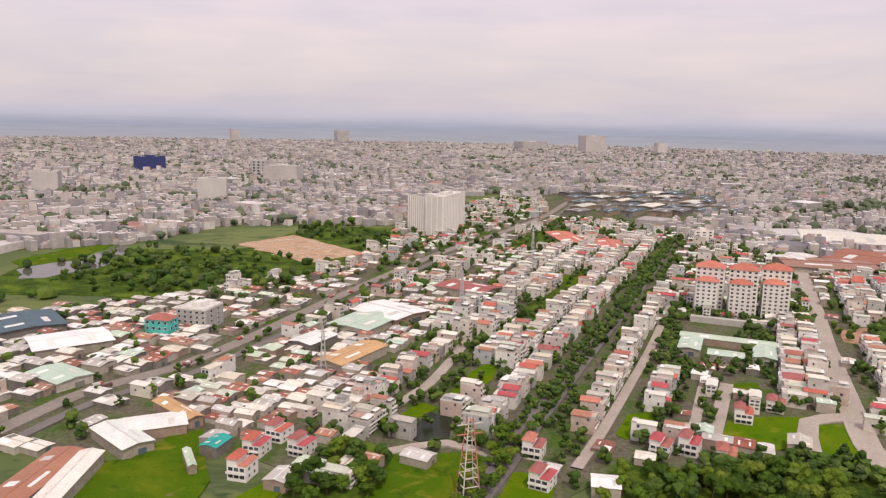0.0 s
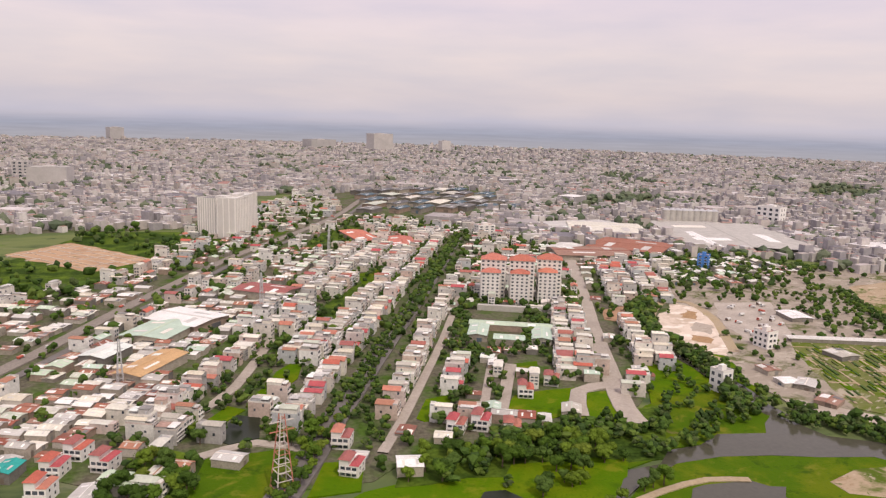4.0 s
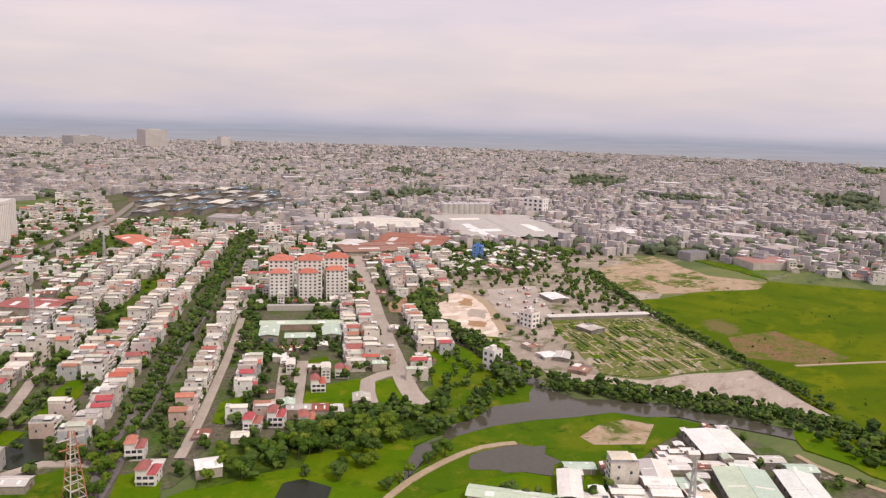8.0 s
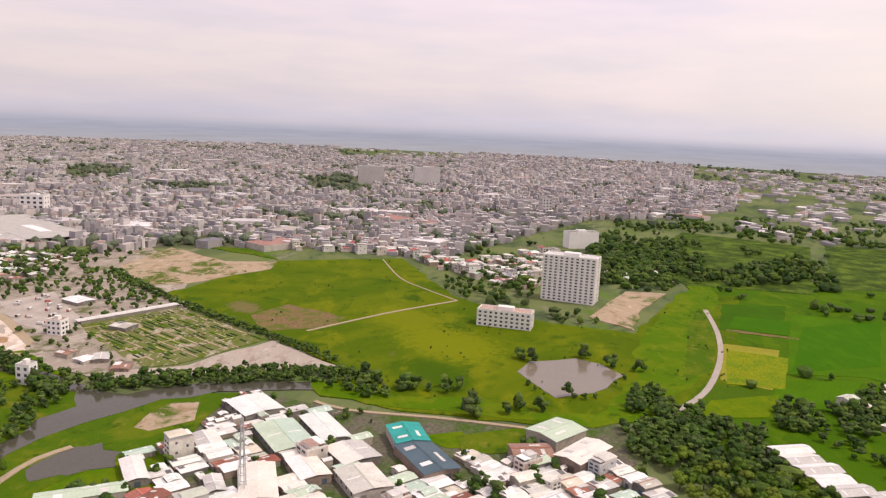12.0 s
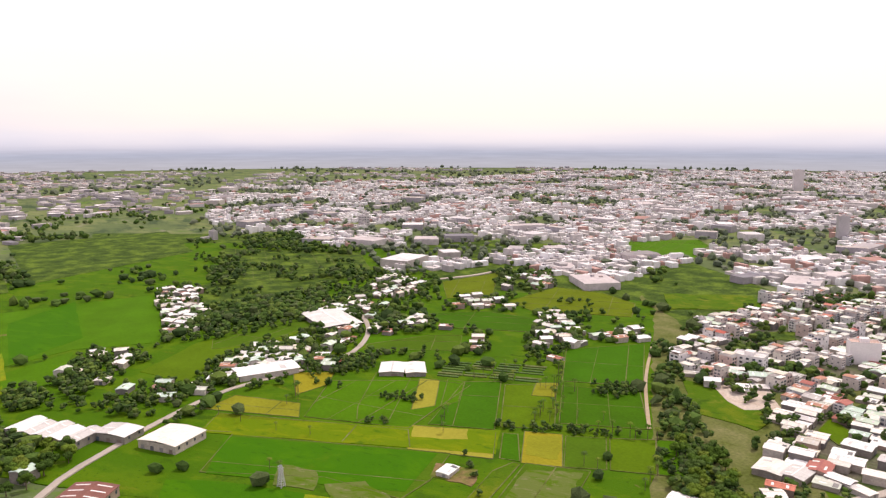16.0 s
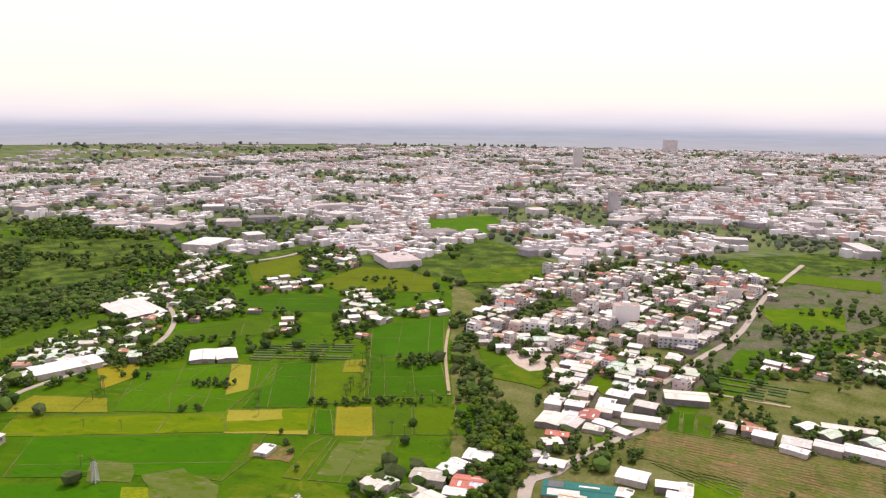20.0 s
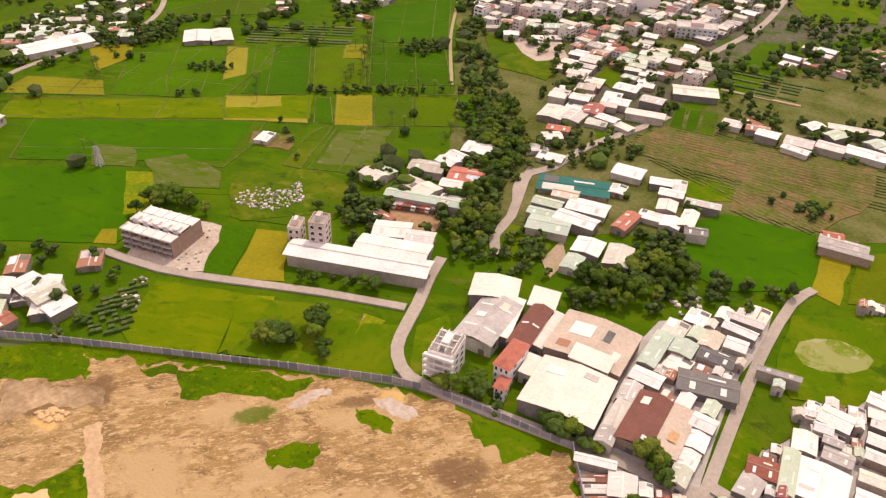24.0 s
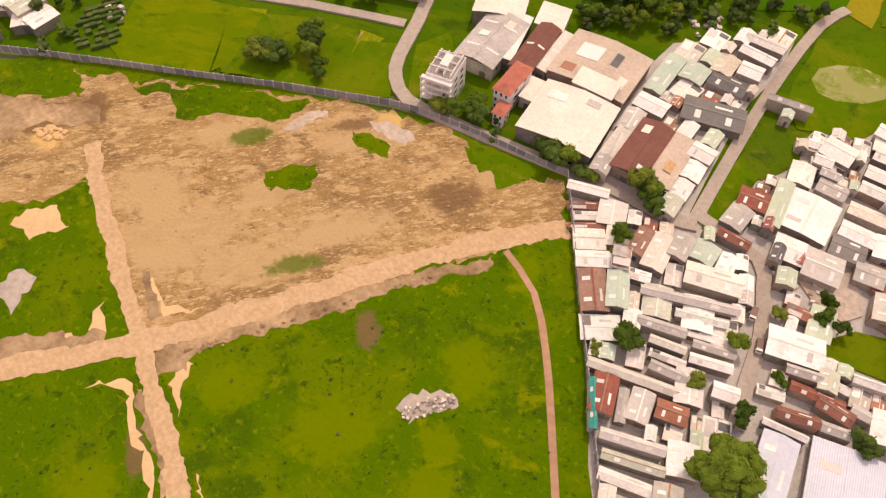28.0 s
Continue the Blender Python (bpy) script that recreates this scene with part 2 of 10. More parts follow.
REDTILE = mat("red_clay_tile_roof", [(.50, .14, .10), (.40, .15, .12), (.52, .21, .15), (.36, .13, .12), (.46, .10, .11)], s1=.3, var=.25, stripes=2.0)
ORANGETILE = mat("orange_tile_roof", [(.58, .21, .14), (.55, .20, .15), (.50, .17, .12)], s1=.3, var=.25, stripes=2.0)
GREENROOF = mat("pale_green_roof", [(.52, .62, .48), (.48, .60, .50)], s1=.1, var=.18, stripes=.8)
TEAL = mat("teal_sheet_roof", [(.03, .36, .32)], s1=.1, var=.25, stripes=1.0)
DARKROOF = mat("dark_blue_grey_roof", [(.08, .13, .16)], s1=.08, var=.3, stripes=.6, rough=.6)
SLATE = mat("dark_grey_sheet_roof", [(.17, .165, .16), (.13, .13, .135), (.22, .21, .20)], s1=.1, var=.3, stripes=1.0, rough=.6)
BLUE = mat("blue_cladding", [(.08, .24, .62)], s1=.1, var=.2)
NAVY = mat("navy_facade", [(.05, .06, .18)], s1=.1, var=.2)
TURQ = mat("turquoise_wall", [(.06, .46, .42)], s1=.1, var=.15)
WHITEWALL = mat("white_plaster", [(.78, .755, .72), (.74, .71, .68), (.80, .78, .76)], s1=.08, var=.12)
PANEL = mat("pale_panel", [(.80, .77, .74)], s1=.1, var=.08)
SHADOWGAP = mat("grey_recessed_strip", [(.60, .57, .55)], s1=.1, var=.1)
GLASS = mat("dark_window_glass", [(.06, .07, .09), (.10, .11, .13), (.04, .05, .06)], rough=.15, var=.2, bump=0)
CONCRETE = mat("weathered_concrete", [(.46, .44, .41)], s1=.1, s2=1.2, var=.3)
ROADC = mat("concrete_road", [(.40, .35, .30)], s1=.05, s2=.8, var=.25)
HIGHWAYMAT = mat("dusty_highway", [(.29, .255, .22)], s1=.05, s2=.9, var=.35, hue2=(.20, .175, .15))
ASPHALT = mat("worn_asphalt", [(.17, .155, .145)], s1=.05, s2=.9, var=.3)
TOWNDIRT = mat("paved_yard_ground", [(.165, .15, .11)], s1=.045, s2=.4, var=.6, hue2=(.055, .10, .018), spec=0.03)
DIRT = mat("bare_earth", [(.44, .285, .16)], s1=.05, s2=.5, var=.42, hue2=(.32, .205, .115), bump=.7, spec=0.03)
DIRTROAD = mat("sandy_track", [(.60, .425, .26)], s1=.12, s2=.8, var=.3, hue2=(.48, .335, .195), bump=.6, spec=0.03)
SAND = mat("pale_sand", [(.66, .46, .25)], s1=.1, s2=1, var=.2, spec=0.03)
GRAVEL = mat("grey_gravel_lot", [(.42, .37, .32)], s1=.05, s2=.5, var=.35)
PALESITE = mat("pale_building_site", [(.58, .50, .42)], s1=.05, s2=.6, var=.4, hue2=(.40, .32, .25))
TAN = mat("tan_sheet_roof", [(.58, .37, .19)], s1=.08, var=.3, stripes=.8)
BROWNPLOT = mat("ploughed_brown_plot", [(.40, .25, .16)], s1=.04, s2=.4, var=.3, spec=0.03)
GRASS = ground_mat("rough_grass", (.062, .125, .005), [((.11, .15, .008), .03, .44, .62, 1.0, 0), ((.16, .17, .02), .06, .54, .68, 1.3, .4), ((.035, .08, .006), .07, .55, .68, 1.0, 0), ((.17, .14, .06), .05, .63, .74, 1.0, 0), ((.04, .09, .005), .5, .56, .70, 1.0, 0)], .7)
LUSH = ground_mat("lush_grass", (.072, .15, .003), [((.115, .17, .005), .03, .44, .62, 1.0, 0), ((.15, .18, .012), .07, .55, .68, 1.3, .4), ((.045, .10, .004), .08, .55, .68, 1.0, 0), ((.05, .11, .004), .5, .56, .70, 1.0, 0)], .6)
YELGRASS = mat("yellow_green_grass", [(.23, .27, .010)], s1=.06, s2=.5, var=.5, hue2=(.10, .17, .008), bump=.5, spec=0.03)
PADDY = mat("rice_paddy", [(0.040, 0.124, 0.002), (0.053, 0.138, 0.002), (0.078, 0.142, 0.003), (0.040, 0.112, 0.002), (0.058, 0.148, 0.002), (0.104, 0.144, 0.005), (0.060, 0.122, 0.005)], s1=.03, s2=.5, var=.28, bump=.3, spec=0.03)
YELPADDY = mat("ripening_paddy", [(.24, .22, .015), (.20, .21, .015), (.26, .25, .03)], s1=.04, s2=.5, var=.25, bump=.3, spec=0.03)
CROP = mat("vegetable_rows", [(.085, .125, .02), (.11, .135, .03)], s1=.04, s2=.5, var=.5, hue2=(.15, .15, .06), spec=0.03)
SCRUB = mat("dark_scrub", [(.045, .085, .014)], s1=.04, s2=.4, var=.7, hue2=(.09, .14, .016), bump=.8, spec=0.03)
COUNTRY = ground_mat("open_country", (.10, .135, .055), [((.15, .18, .07), .0045, .44, .58, 2.0, .3), ((.055, .085, .04), .006, .52, .64, 2.5, -.2), ((.22, .21, .15), .008, .58, .70, 3.0, .1), ((.10, .17, .03), .012, .56, .64, 1.5, .8), ((.05, .08, .035), .03, .56, .68, 2.0, .2)], .3)
LEAF = mat("tree_leaves", [(0.066, 0.121, 0.018), (0.087, 0.155, 0.021), (0.051, 0.095, 0.018), (0.124, 0.189, 0.024), (0.080, 0.135, 0.030), (0.146, 0.196, 0.030)], s1=.3, s2=2.5, var=.45, bump=.8, spec=0.03)
LEAFSTUFF = mat("wood_leaves", [(0.051, 0.095, 0.021), (0.071, 0.125, 0.026), (0.043, 0.076, 0.024), (0.103, 0.155, 0.032), (0.077, 0.107, 0.039)], s1=.1, s2=1.2, var=.45, bump=.8, pick="island", spec=0.03)
BARK = mat("bark", [(.14, .10, .07)], s1=1, s2=6, var=.3)
POND = mat("dark_algae_pond", [(.022, .028, .016)], rough=.3, s1=.05, s2=.6, var=.4, bump=.03, spec=.12)
ALGAE = ground_mat("algae_covered_pond", (.27, .29, .10), [((.14, .21, .015), .07, .46, .58, 1.0, 0), ((.34, .34, .18), .15, .55, .66, 1.0, 0)], .1)
WATER = mat("muddy_water", [(.20, .17, .13)], rough=.15, s1=.02, s2=.4, var=.12, bump=.02)
DARKWATER = mat("still_dark_water", [(.10, .10, .085)], rough=.08, s1=.02, s2=.4, var=.15, bump=.02)
RIVER = mat("murky_river_water", [(.075, .072, .052)], rough=.12, s1=.02, s2=.4, var=.2, bump=.02)
PALEROOF = mat("suburb_roofs", [(.66, .64, .62), (.50, .47, .45), (.76, .74, .72), (.40, .38, .37), (.58, .55, .52), (.70, .69, .68), (.44, .28, .24), (.80, .79, .78)], s1=.02, s2=.2, var=.25, bump=0, pick="island")
STEEL = mat("galvanised_steel", [(.55, .55, .56)], rough=.5, metal=.4, s1=1, s2=5, var=.15)
STEELDARK = mat("dark_roller_shutter", [(.12, .12, .13), (.20, .16, .13), (.10, .14, .18), (.25, .24, .23)], rough=.6, s1=1, s2=5, var=.25, stripes=2.0)
REDSTEEL = mat("red_white_steel", [(.50, .20, .15), (.62, .56, .52)], s1=1, s2=5, var=.15)
HEDGE = mat("clipped_hedge", [(.05, .10, .018), (.075, .13, .025), (.11, .14, .035)], s1=.3, s2=2, var=.5, bump=.8, pick="island")
PALEEARTH = mat("pale_dry_earth", [(.50, .34, .205)], s1=.07, s2=.6, var=.4, hue2=(.42, .28, .165), bump=.7, spec=0.03)
DARKEARTH = mat("dark_damp_earth", [(.30, .205, .115)], s1=.06, s2=.5, var=.45, hue2=(.42, .30, .18), bump=.8, spec=0.03)
# far leaves paled towards grey: distance haze put into the base colours
HAZELEAF = mat("haze_paled_foliage", [(0.106, 0.138, 0.076), (0.137, 0.161, 0.101), (0.087, 0.115, 0.070)], s1=.02, s2=.2, var=.35, bump=0, pick="island")
MIXEARTH = mat("grassy_bare_earth", [(.25, .165, .085)], s1=.06, s2=.4, var=.55, hue2=(.085, .12, .015), bump=.7, spec=0.03)
PALETRACK = mat("pale_earth_track", [(.44, .35, .25)], s1=.08, s2=.8, var=.3, hue2=(.36, .29, .18), spec=0.03)
NETTING = mat("teal_shade_netting", [(.015, .13, .12), (.02, .16, .14)], s1=.15, s2=2, var=.3, stripes=.5)
PALEBLUE = mat("pale_blue_sheet_roof", [(.60, .66, .76)], rough=.5, s1=.1, var=.15, stripes=.9)
DARKSOIL, WEEDS, PALEDUST, YELLOWSAND, DRYGRASS = (.18, .108, .055), (.072, .13, .006), (.47, .335, .175), (.64, .44, .17), (.125, .185, .003)
SITE = ground_mat("scraped_site_earth", (.335, .215, .092), [
    ((.25, .158, .072), .022, .46, .60, 1.4, -1.9), ((.42, .285, .135), .03, .48, .60, 1.6, -2.3), ((.20, .155, .045), .03, .60, .72, 1.2, -2.2), ((.48, .335, .17), .10, .50, .60, 2.4, -2.2), ((.20, .128, .058), .13, .55, .66, 1.9, -2.7),
    ((.54, .39, .21), .28, .54, .62, 3.2, -2.2), ((.235, .15, .068), .36, .57, .66, 2.6, -2.0), ((.52, .38, .21), .9, .57, .66, 1.6, -2.2), ((.17, .11, .052), 1.1, .60, .68, 1.3, -1.2)], 1.0, [
    (DARKSOIL, (54.8, -108.2), 22, 10), (DARKSOIL, (45.1, -122.9), 5, 12), (DARKSOIL, (-74.2, -179.2), 11, 8), (DARKSOIL, (-33.1, -142.4), 5, 4), (DARKSOIL, (-29.1, -181.6), 13, 3),
    (PALEDUST, (-7.8, -112.5), 8, 7), (PALEDUST, (-21.7, -108.9), 26, 16), (PALEDUST, (0.2, -113.4), 14, 12), (PALEDUST, (-45.7, -116.5), 22, 9), (PALEDUST, (-55.3, -145.3), 20, 8), (PALEDUST, (-28.6, -139.7), 12, 8), (PALEDUST, (1.9, -146.0), 12, 7), (PALEDUST, (-30.0, -169.8), 8, 6), (PALEDUST, (-56.3, -142.3), 21, 5), (PALEDUST, (-24.4, -102.4), 9, 6), (PALEDUST, (-74.7, -196.1), 5, 12),
    (WEEDS, (-6.0, -152.0), 9, 5), (WEEDS, (-55.8, -125.9), 10, 4), (YELLOWSAND, (44.9, -103.1), 7, 5), (YELLOWSAND, (-35.5, -189.4), 7, 4)])
LOTGRASS = ground_mat("patchy_rough_grass", (.062, .135, .002), [
    ((.095, .16, .003), .03, .46, .58, 1.3, .4), ((.045, .10, .003), .05, .52, .64, 1.0, 0), ((.15, .195, .004), .09, .58, .68, 1.2, .5), ((.19, .14, .05), .035, .66, .76, 1.5, .3), ((.035, .08, .003), .22, .57, .67, 1.2, .2),
    ((.13, .185, .005), .4, .56, .66, 1.0, 0), ((.026, .065, .004), .7, .58, .68, 1.0, 0), ((.11, .16, .01), 1.6, .58, .68, 1.0, 0)], .8, [
    (DRYGRASS, (-118.4, -135.5), 8, 12), (DRYGRASS, (-127.4, -114.0), 6, 7), (DRYGRASS, (-133.4, -103.3), 10, 8), (DRYGRASS, (-103.6, -97.2), 14, 11), (DRYGRASS, (-72.2, -86.0), 11, 8), (DRYGRASS, (-66.8, -43.9), 10, 7),
    (DARKSOIL, (-88.6, -125.5), 4, 7), (DARKSOIL, (-69.0, -58.1), 3, 9), (DRYGRASS, (-110.0, -173.4), 5, 8)])
FARMGREEN = ground_mat("low_farm_green", (0.050, 0.122, 0.003), [((0.074, 0.144, 0.004), .022, .46, .60, 1.6, .5), ((0.036, 0.086, 0.004), .03, .54, .66, 1.3, .5), ((0.117, 0.149, 0.009), .03, .58, .70, 2.0, .5), ((0.126, 0.108, 0.036), .05, .64, .74, 1.4, .3), ((0.027, 0.068, 0.004), .4, .58, .70, 1.0, 0), ((0.090, 0.144, 0.005), .6, .60, .70, 1.0, 0)], .6)
BRIGHTFIELD = ground_mat("bright_short_crop", (0.101, 0.167, 0.003), [((0.141, 0.189, 0.004), .05, .46, .62, 2.2, .55), ((0.062, 0.128, 0.004), .06, .55, .68, 2.0, .55), ((0.158, 0.141, 0.026), .16, .64, .74, 1.2, 0), ((0.044, 0.097, 0.004), .5, .58, .70, 3.0, .55)], .5)
DEEPFIELD = ground_mat("deep_green_paddy", (0.038, 0.130, 0.002), [((0.050, 0.147, 0.002), .03, .46, .62, 1.5, .4), ((0.030, 0.101, 0.003), .08, .55, .68, 3.0, .4), ((0.084, 0.143, 0.005), .02, .62, .74, 1.0, 0), ((0.025, 0.084, 0.003), .6, .58, .70, 3.0, .4)], .4)
PLOTMIX = ground_mat("weedy_pale_earth", (.40, .31, .215), [
    ((.085, .125, .018), .022, .50, .60, 1.0, 0), ((.30, .215, .13), .04, .52, .64, 2.0, .4), ((.50, .41, .31), .08, .56, .66, 1.5, .2), ((.07, .11, .015), .15, .60, .70, 1.0, 0)], .6)
SANDSITE = ground_mat("pale_site_sand", (.66, .56, .47), [((.52, .42, .33), .04, .46, .60, 1.4, .5), ((.78, .70, .62), .06, .52, .64, 1.6, .2), ((.36, .28, .21), .09, .60, .70, 1.3, .3)], .5)
REDPLOT = ground_mat("reddish_plot_earth", (.46, .31, .20), [((.38, .25, .16), .03, .48, .62, 1.5, .9), ((.56, .42, .30), .05, .54, .66, 2.0, .9), ((.14, .15, .05), .05, .62, .72, 1.2, 0)], .5)
NURSERY = ground_mat("nursery_ground", (.15, .165, .055), [((.10, .145, .015), .045, .48, .60, 1.6, .4), ((.40, .35, .27), .03, .54, .62, 2.0, .4), ((.42, .37, .30), .12, .57, .65, 2.6, .4), ((.07, .10, .02), .3, .58, .68, 1.0, 0)], .6)
FALLOW = ground_mat("grey_fallow_plot", (.105, .14, .03), [((.07, .13, .006), .05, .48, .60, 2.0, .5), ((.17, .165, .08), .08, .54, .66, 2.5, .5)], .5)
YARDMIX = ground_mat("worn_yard_ground", (.33, .285, .235), [
    ((.10, .12, .035), .03, .52, .64, 1.0, 0), ((.42, .37, .31), .05, .50, .62, 1.6, .4), ((.22, .185, .15), .12, .55, .66, 1.3, .2), ((.07, .095, .02), .12, .60, .70, 1.0, 0)], .6)
GRAVELMIX = ground_mat("tracked_gravel", (.41, .355, .30), [((.30, .25, .20), .05, .50, .64, 2.0, .4), ((.50, .44, .38), .08, .54, .66, 2.5, .4), ((.20, .17, .13), .2, .60, .70, 1.5, .2)], .6)
MEADOW = ground_mat("green_meadow", (0.070, 0.120, 0.003), [
    ((0.109, 0.148, 0.004), .012, .42, .60, 1.0, 0), ((0.144, 0.170, 0.005), .014, .53, .66, 1.8, .3), ((0.044, 0.096, 0.003), .025, .54, .68, 1.0, 0), ((0.044, 0.078, 0.007), .12, .58, .70, 1.0, 0), ((0.148, 0.131, 0.044), .018, .62, .74, 1.6, .8), ((0.139, 0.165, 0.009), .3, .60, .70, 1.0, 0)], .6, [
    ((0.170, 0.196, 0.005), (470, 130), 60, 40), ((0.157, 0.183, 0.005), (520, 190), 50, 30), ((0.174, 0.139, 0.061), (480, 330), 26, 14), ((0.044, 0.096, 0.003), (400, 110), 40, 18)])
DEBRIS = mat("pale_debris", [(.62, .58, .54), (.45, .41, .37), (.30, .26, .22), (.70, .66, .60)], s1=1, s2=4, var=.4, pick="island")
TRUCKPAINT = mat("truck_paint", [(.62, .60, .58), (.16, .10, .08), (.50, .12, .08), (.70, .70, .68)], rough=.4, s1=1, s2=5, var=.12)
RUBBER = mat("black_rubber", [(.025, .025, .025)], s1=2, s2=9, var=.2)
CITYWALL = mat("city_walls", [(.52, .48, .47), (.42, .39, .39), (.56, .50, .48), (.36, .34, .36), (.60, .57, .55), (.46, .42, .39), (.32, .30, .31)], s1=.02, s2=.2, var=.3, bump=0, pick="island")
CITYROOF = mat("city_roofs", [(.50, .45, .44), (.38, .35, .35), (.60, .56, .55), (.25, .23, .23), (.43, .38, .35), (.55, .52, .52), (.36, .20, .17), (.68, .66, .65), (.20, .19, .21)], s1=.02, s2=.2, var=.3, bump=0, pick="island")


# ---- mesh helpers ----
def part(name, bm, material, parent=None, label=""):
    """Links a bmesh as one mesh object under a thing or a part."""
    me = bpy.data.meshes.new(name)
    bm.to_mesh(me)
    bm.free()
    for m in (material if isinstance(material, (list, tuple)) else [material]):
        me.materials.append(m)
    ob = new(name, me)
    ob.parent = parent
    return tagged(ob, label)


def shared(name, mesh, parent, m):
    """One more object on a mesh that exists."""
    ob = new(name, mesh)
    ob.parent, ob.matrix_basis = parent, m
    return ob


def box(bm, x0, y0, z0, x1, y1, z1, mi=0, bottom=False):
    v = [bm.verts.new(p) for p in ((x0, y0, z0), (x1, y0, z0), (x1, y1, z0), (x0, y1, z0), (x0, y0, z1), (x1, y0, z1), (x1, y1, z1), (x0, y1, z1))]
    for f in ((4, 5, 6, 7), (0, 1, 5, 4), (1, 2, 6, 5), (2, 3, 7, 6), (3, 0, 4, 7)) + (((3, 2, 1, 0),) if bottom else ()):
        bm.faces.new([v[i] for i in f]).material_index = mi
    return bm


def boxes(*rows):
    bm = bmesh.new()
    for r in rows:
        box(bm, *r)
    return bm


def gable(bm, x0, y0, x1, y1, z, rise, over=0.4, thick=0.25, mi=0):
    """Two roof slopes with a ridge along y."""
    xm = (x0 + x1) / 2
    a = [(x0 - over, z), (xm, z + rise), (x1 + over, z), (x1 + over, z + thick), (xm, z + rise + thick), (x0 - over, z + thick)]
    r = [[bm.verts.new((p[0], y, p[1])) for p in a] for y in (y0 - over, y1 + over)]
    for i in range(6):
        j = (i + 1) % 6
        bm.faces.new((r[0][i], r[0][j], r[1][j], r[1][i])).material_index = mi
    for k in (0, 1):
        for q in ((0, 1, 4, 5), (1, 2, 3, 4)):
            bm.faces.new([r[k][i] for i in q]).material_index = mi
    return bm


def hip(bm, x0, y0, x1, y1, z, rise, over=0.6, mi=0):
    x0, y0, x1, y1 = x0 - over, y0 - over, x1 + over, y1 + over
    w, d = x1 - x0, y1 - y0
    ins = min(w, d) / 2
    if d >= w:
        ra, rb = ((x0 + x1) / 2, y0 + ins), ((x0 + x1) / 2, y1 - ins + 0.01)
    else:
        ra, rb = (x0 + ins, (y0 + y1) / 2), (x1 - ins + 0.01, (y0 + y1) / 2)
    b = [bm.verts.new((*p, z)) for p in ((x0, y0), (x1, y0), (x1, y1), (x0, y1))]
    a, c = bm.verts.new((*ra, z + rise)), bm.verts.new((*rb, z + rise))
    if d >= w:
        fs = ((b[0], b[1], a), (b[1], b[2], c, a), (b[2], b[3], c), (b[3], b[0], a, c))
    else:
        fs = ((b[0], b[1], c, a), (b[1], b[2], c), (b[2], b[3], a, c), (b[3], b[0], a))
    for f in fs:
        bm.faces.new(f).material_index = mi
    bm.faces.new((b[3], b[2], b[1], b[0])).material_index = mi
    return bm


def cylinder(bm, x, y, z0, z1, r0, r1, n=10):
    c = [[bm.verts.new((x + r * math.cos(2 * math.pi * i / n), y + r * math.sin(2 * math.pi * i / n), z)) for i in range(n)] for r, z in ((r0, z0), (r1, z1))]
    for i in range(n):
        bm.faces.new((c[0][i], c[0][(i + 1) % n], c[1][(i + 1) % n], c[1][i]))
    bm.faces.new(c[1])
    return bm


def wobble(poly, step=12.0, amp=1.5):
    """An outline with uneven, worn edges."""
    res = []
    for a, b in zip(poly, poly[1:] + poly[:1]):
        n = max(1, int(math.dist(a, b) / step))
        for i in range(n):
            x, y = a[0] + (b[0] - a[0]) * i / n, a[1] + (b[1] - a[1]) * i / n
            k = amp if i else amp * 0.3
            dx, dy = (noise.noise((x * .09, y * .09, w)) * 2 + noise.noise((x * .45, y * .45, w)) * 1.3 for w in (3.1, 9.7))
            res.append((x + k * dx, y + k * dy))
    return res


LAYER = [0]


def face_up(bm):
    bm.normal_update()
    for f in bm.faces:
        if f.normal.z < -1e-4:
            f.normal_flip()


def slab(name, poly, z, material, label, cat, kind="structure", amp=0.0, step=12.0, parent=None, depth=1.5):
    """A low sheet of ground with an edge, its top at z."""
    if amp:
        poly = wobble(poly, step, amp)
    LAYER[0] += 1
    z += 0.0016 * LAYER[0]
    n = len(poly)
    vs, _, fs, *_ = delaunay_2d_cdt([Vector(p) for p in poly], [(i, (i + 1) % n) for i in range(n)], [list(range(n))], 1, 0.01)
    bm = bmesh.new()
    top = [bm.verts.new((v.x, v.y, z)) for v in vs]
    for f in fs:
        bm.faces.new([top[i] for i in f])
    face_up(bm)
    low = {}
    for e in [e for e in bm.edges if e.is_boundary]:
        a, c = e.verts
        for v in (a, c):
            if v not in low:
                low[v] = bm.verts.new((v.co.x, v.co.y, z - depth))
        bm.faces.new((a, c, low[c], low[a]))
    ob = part(name, bm, material, parent)
    return tagged(ob, label, cat, kind=kind)


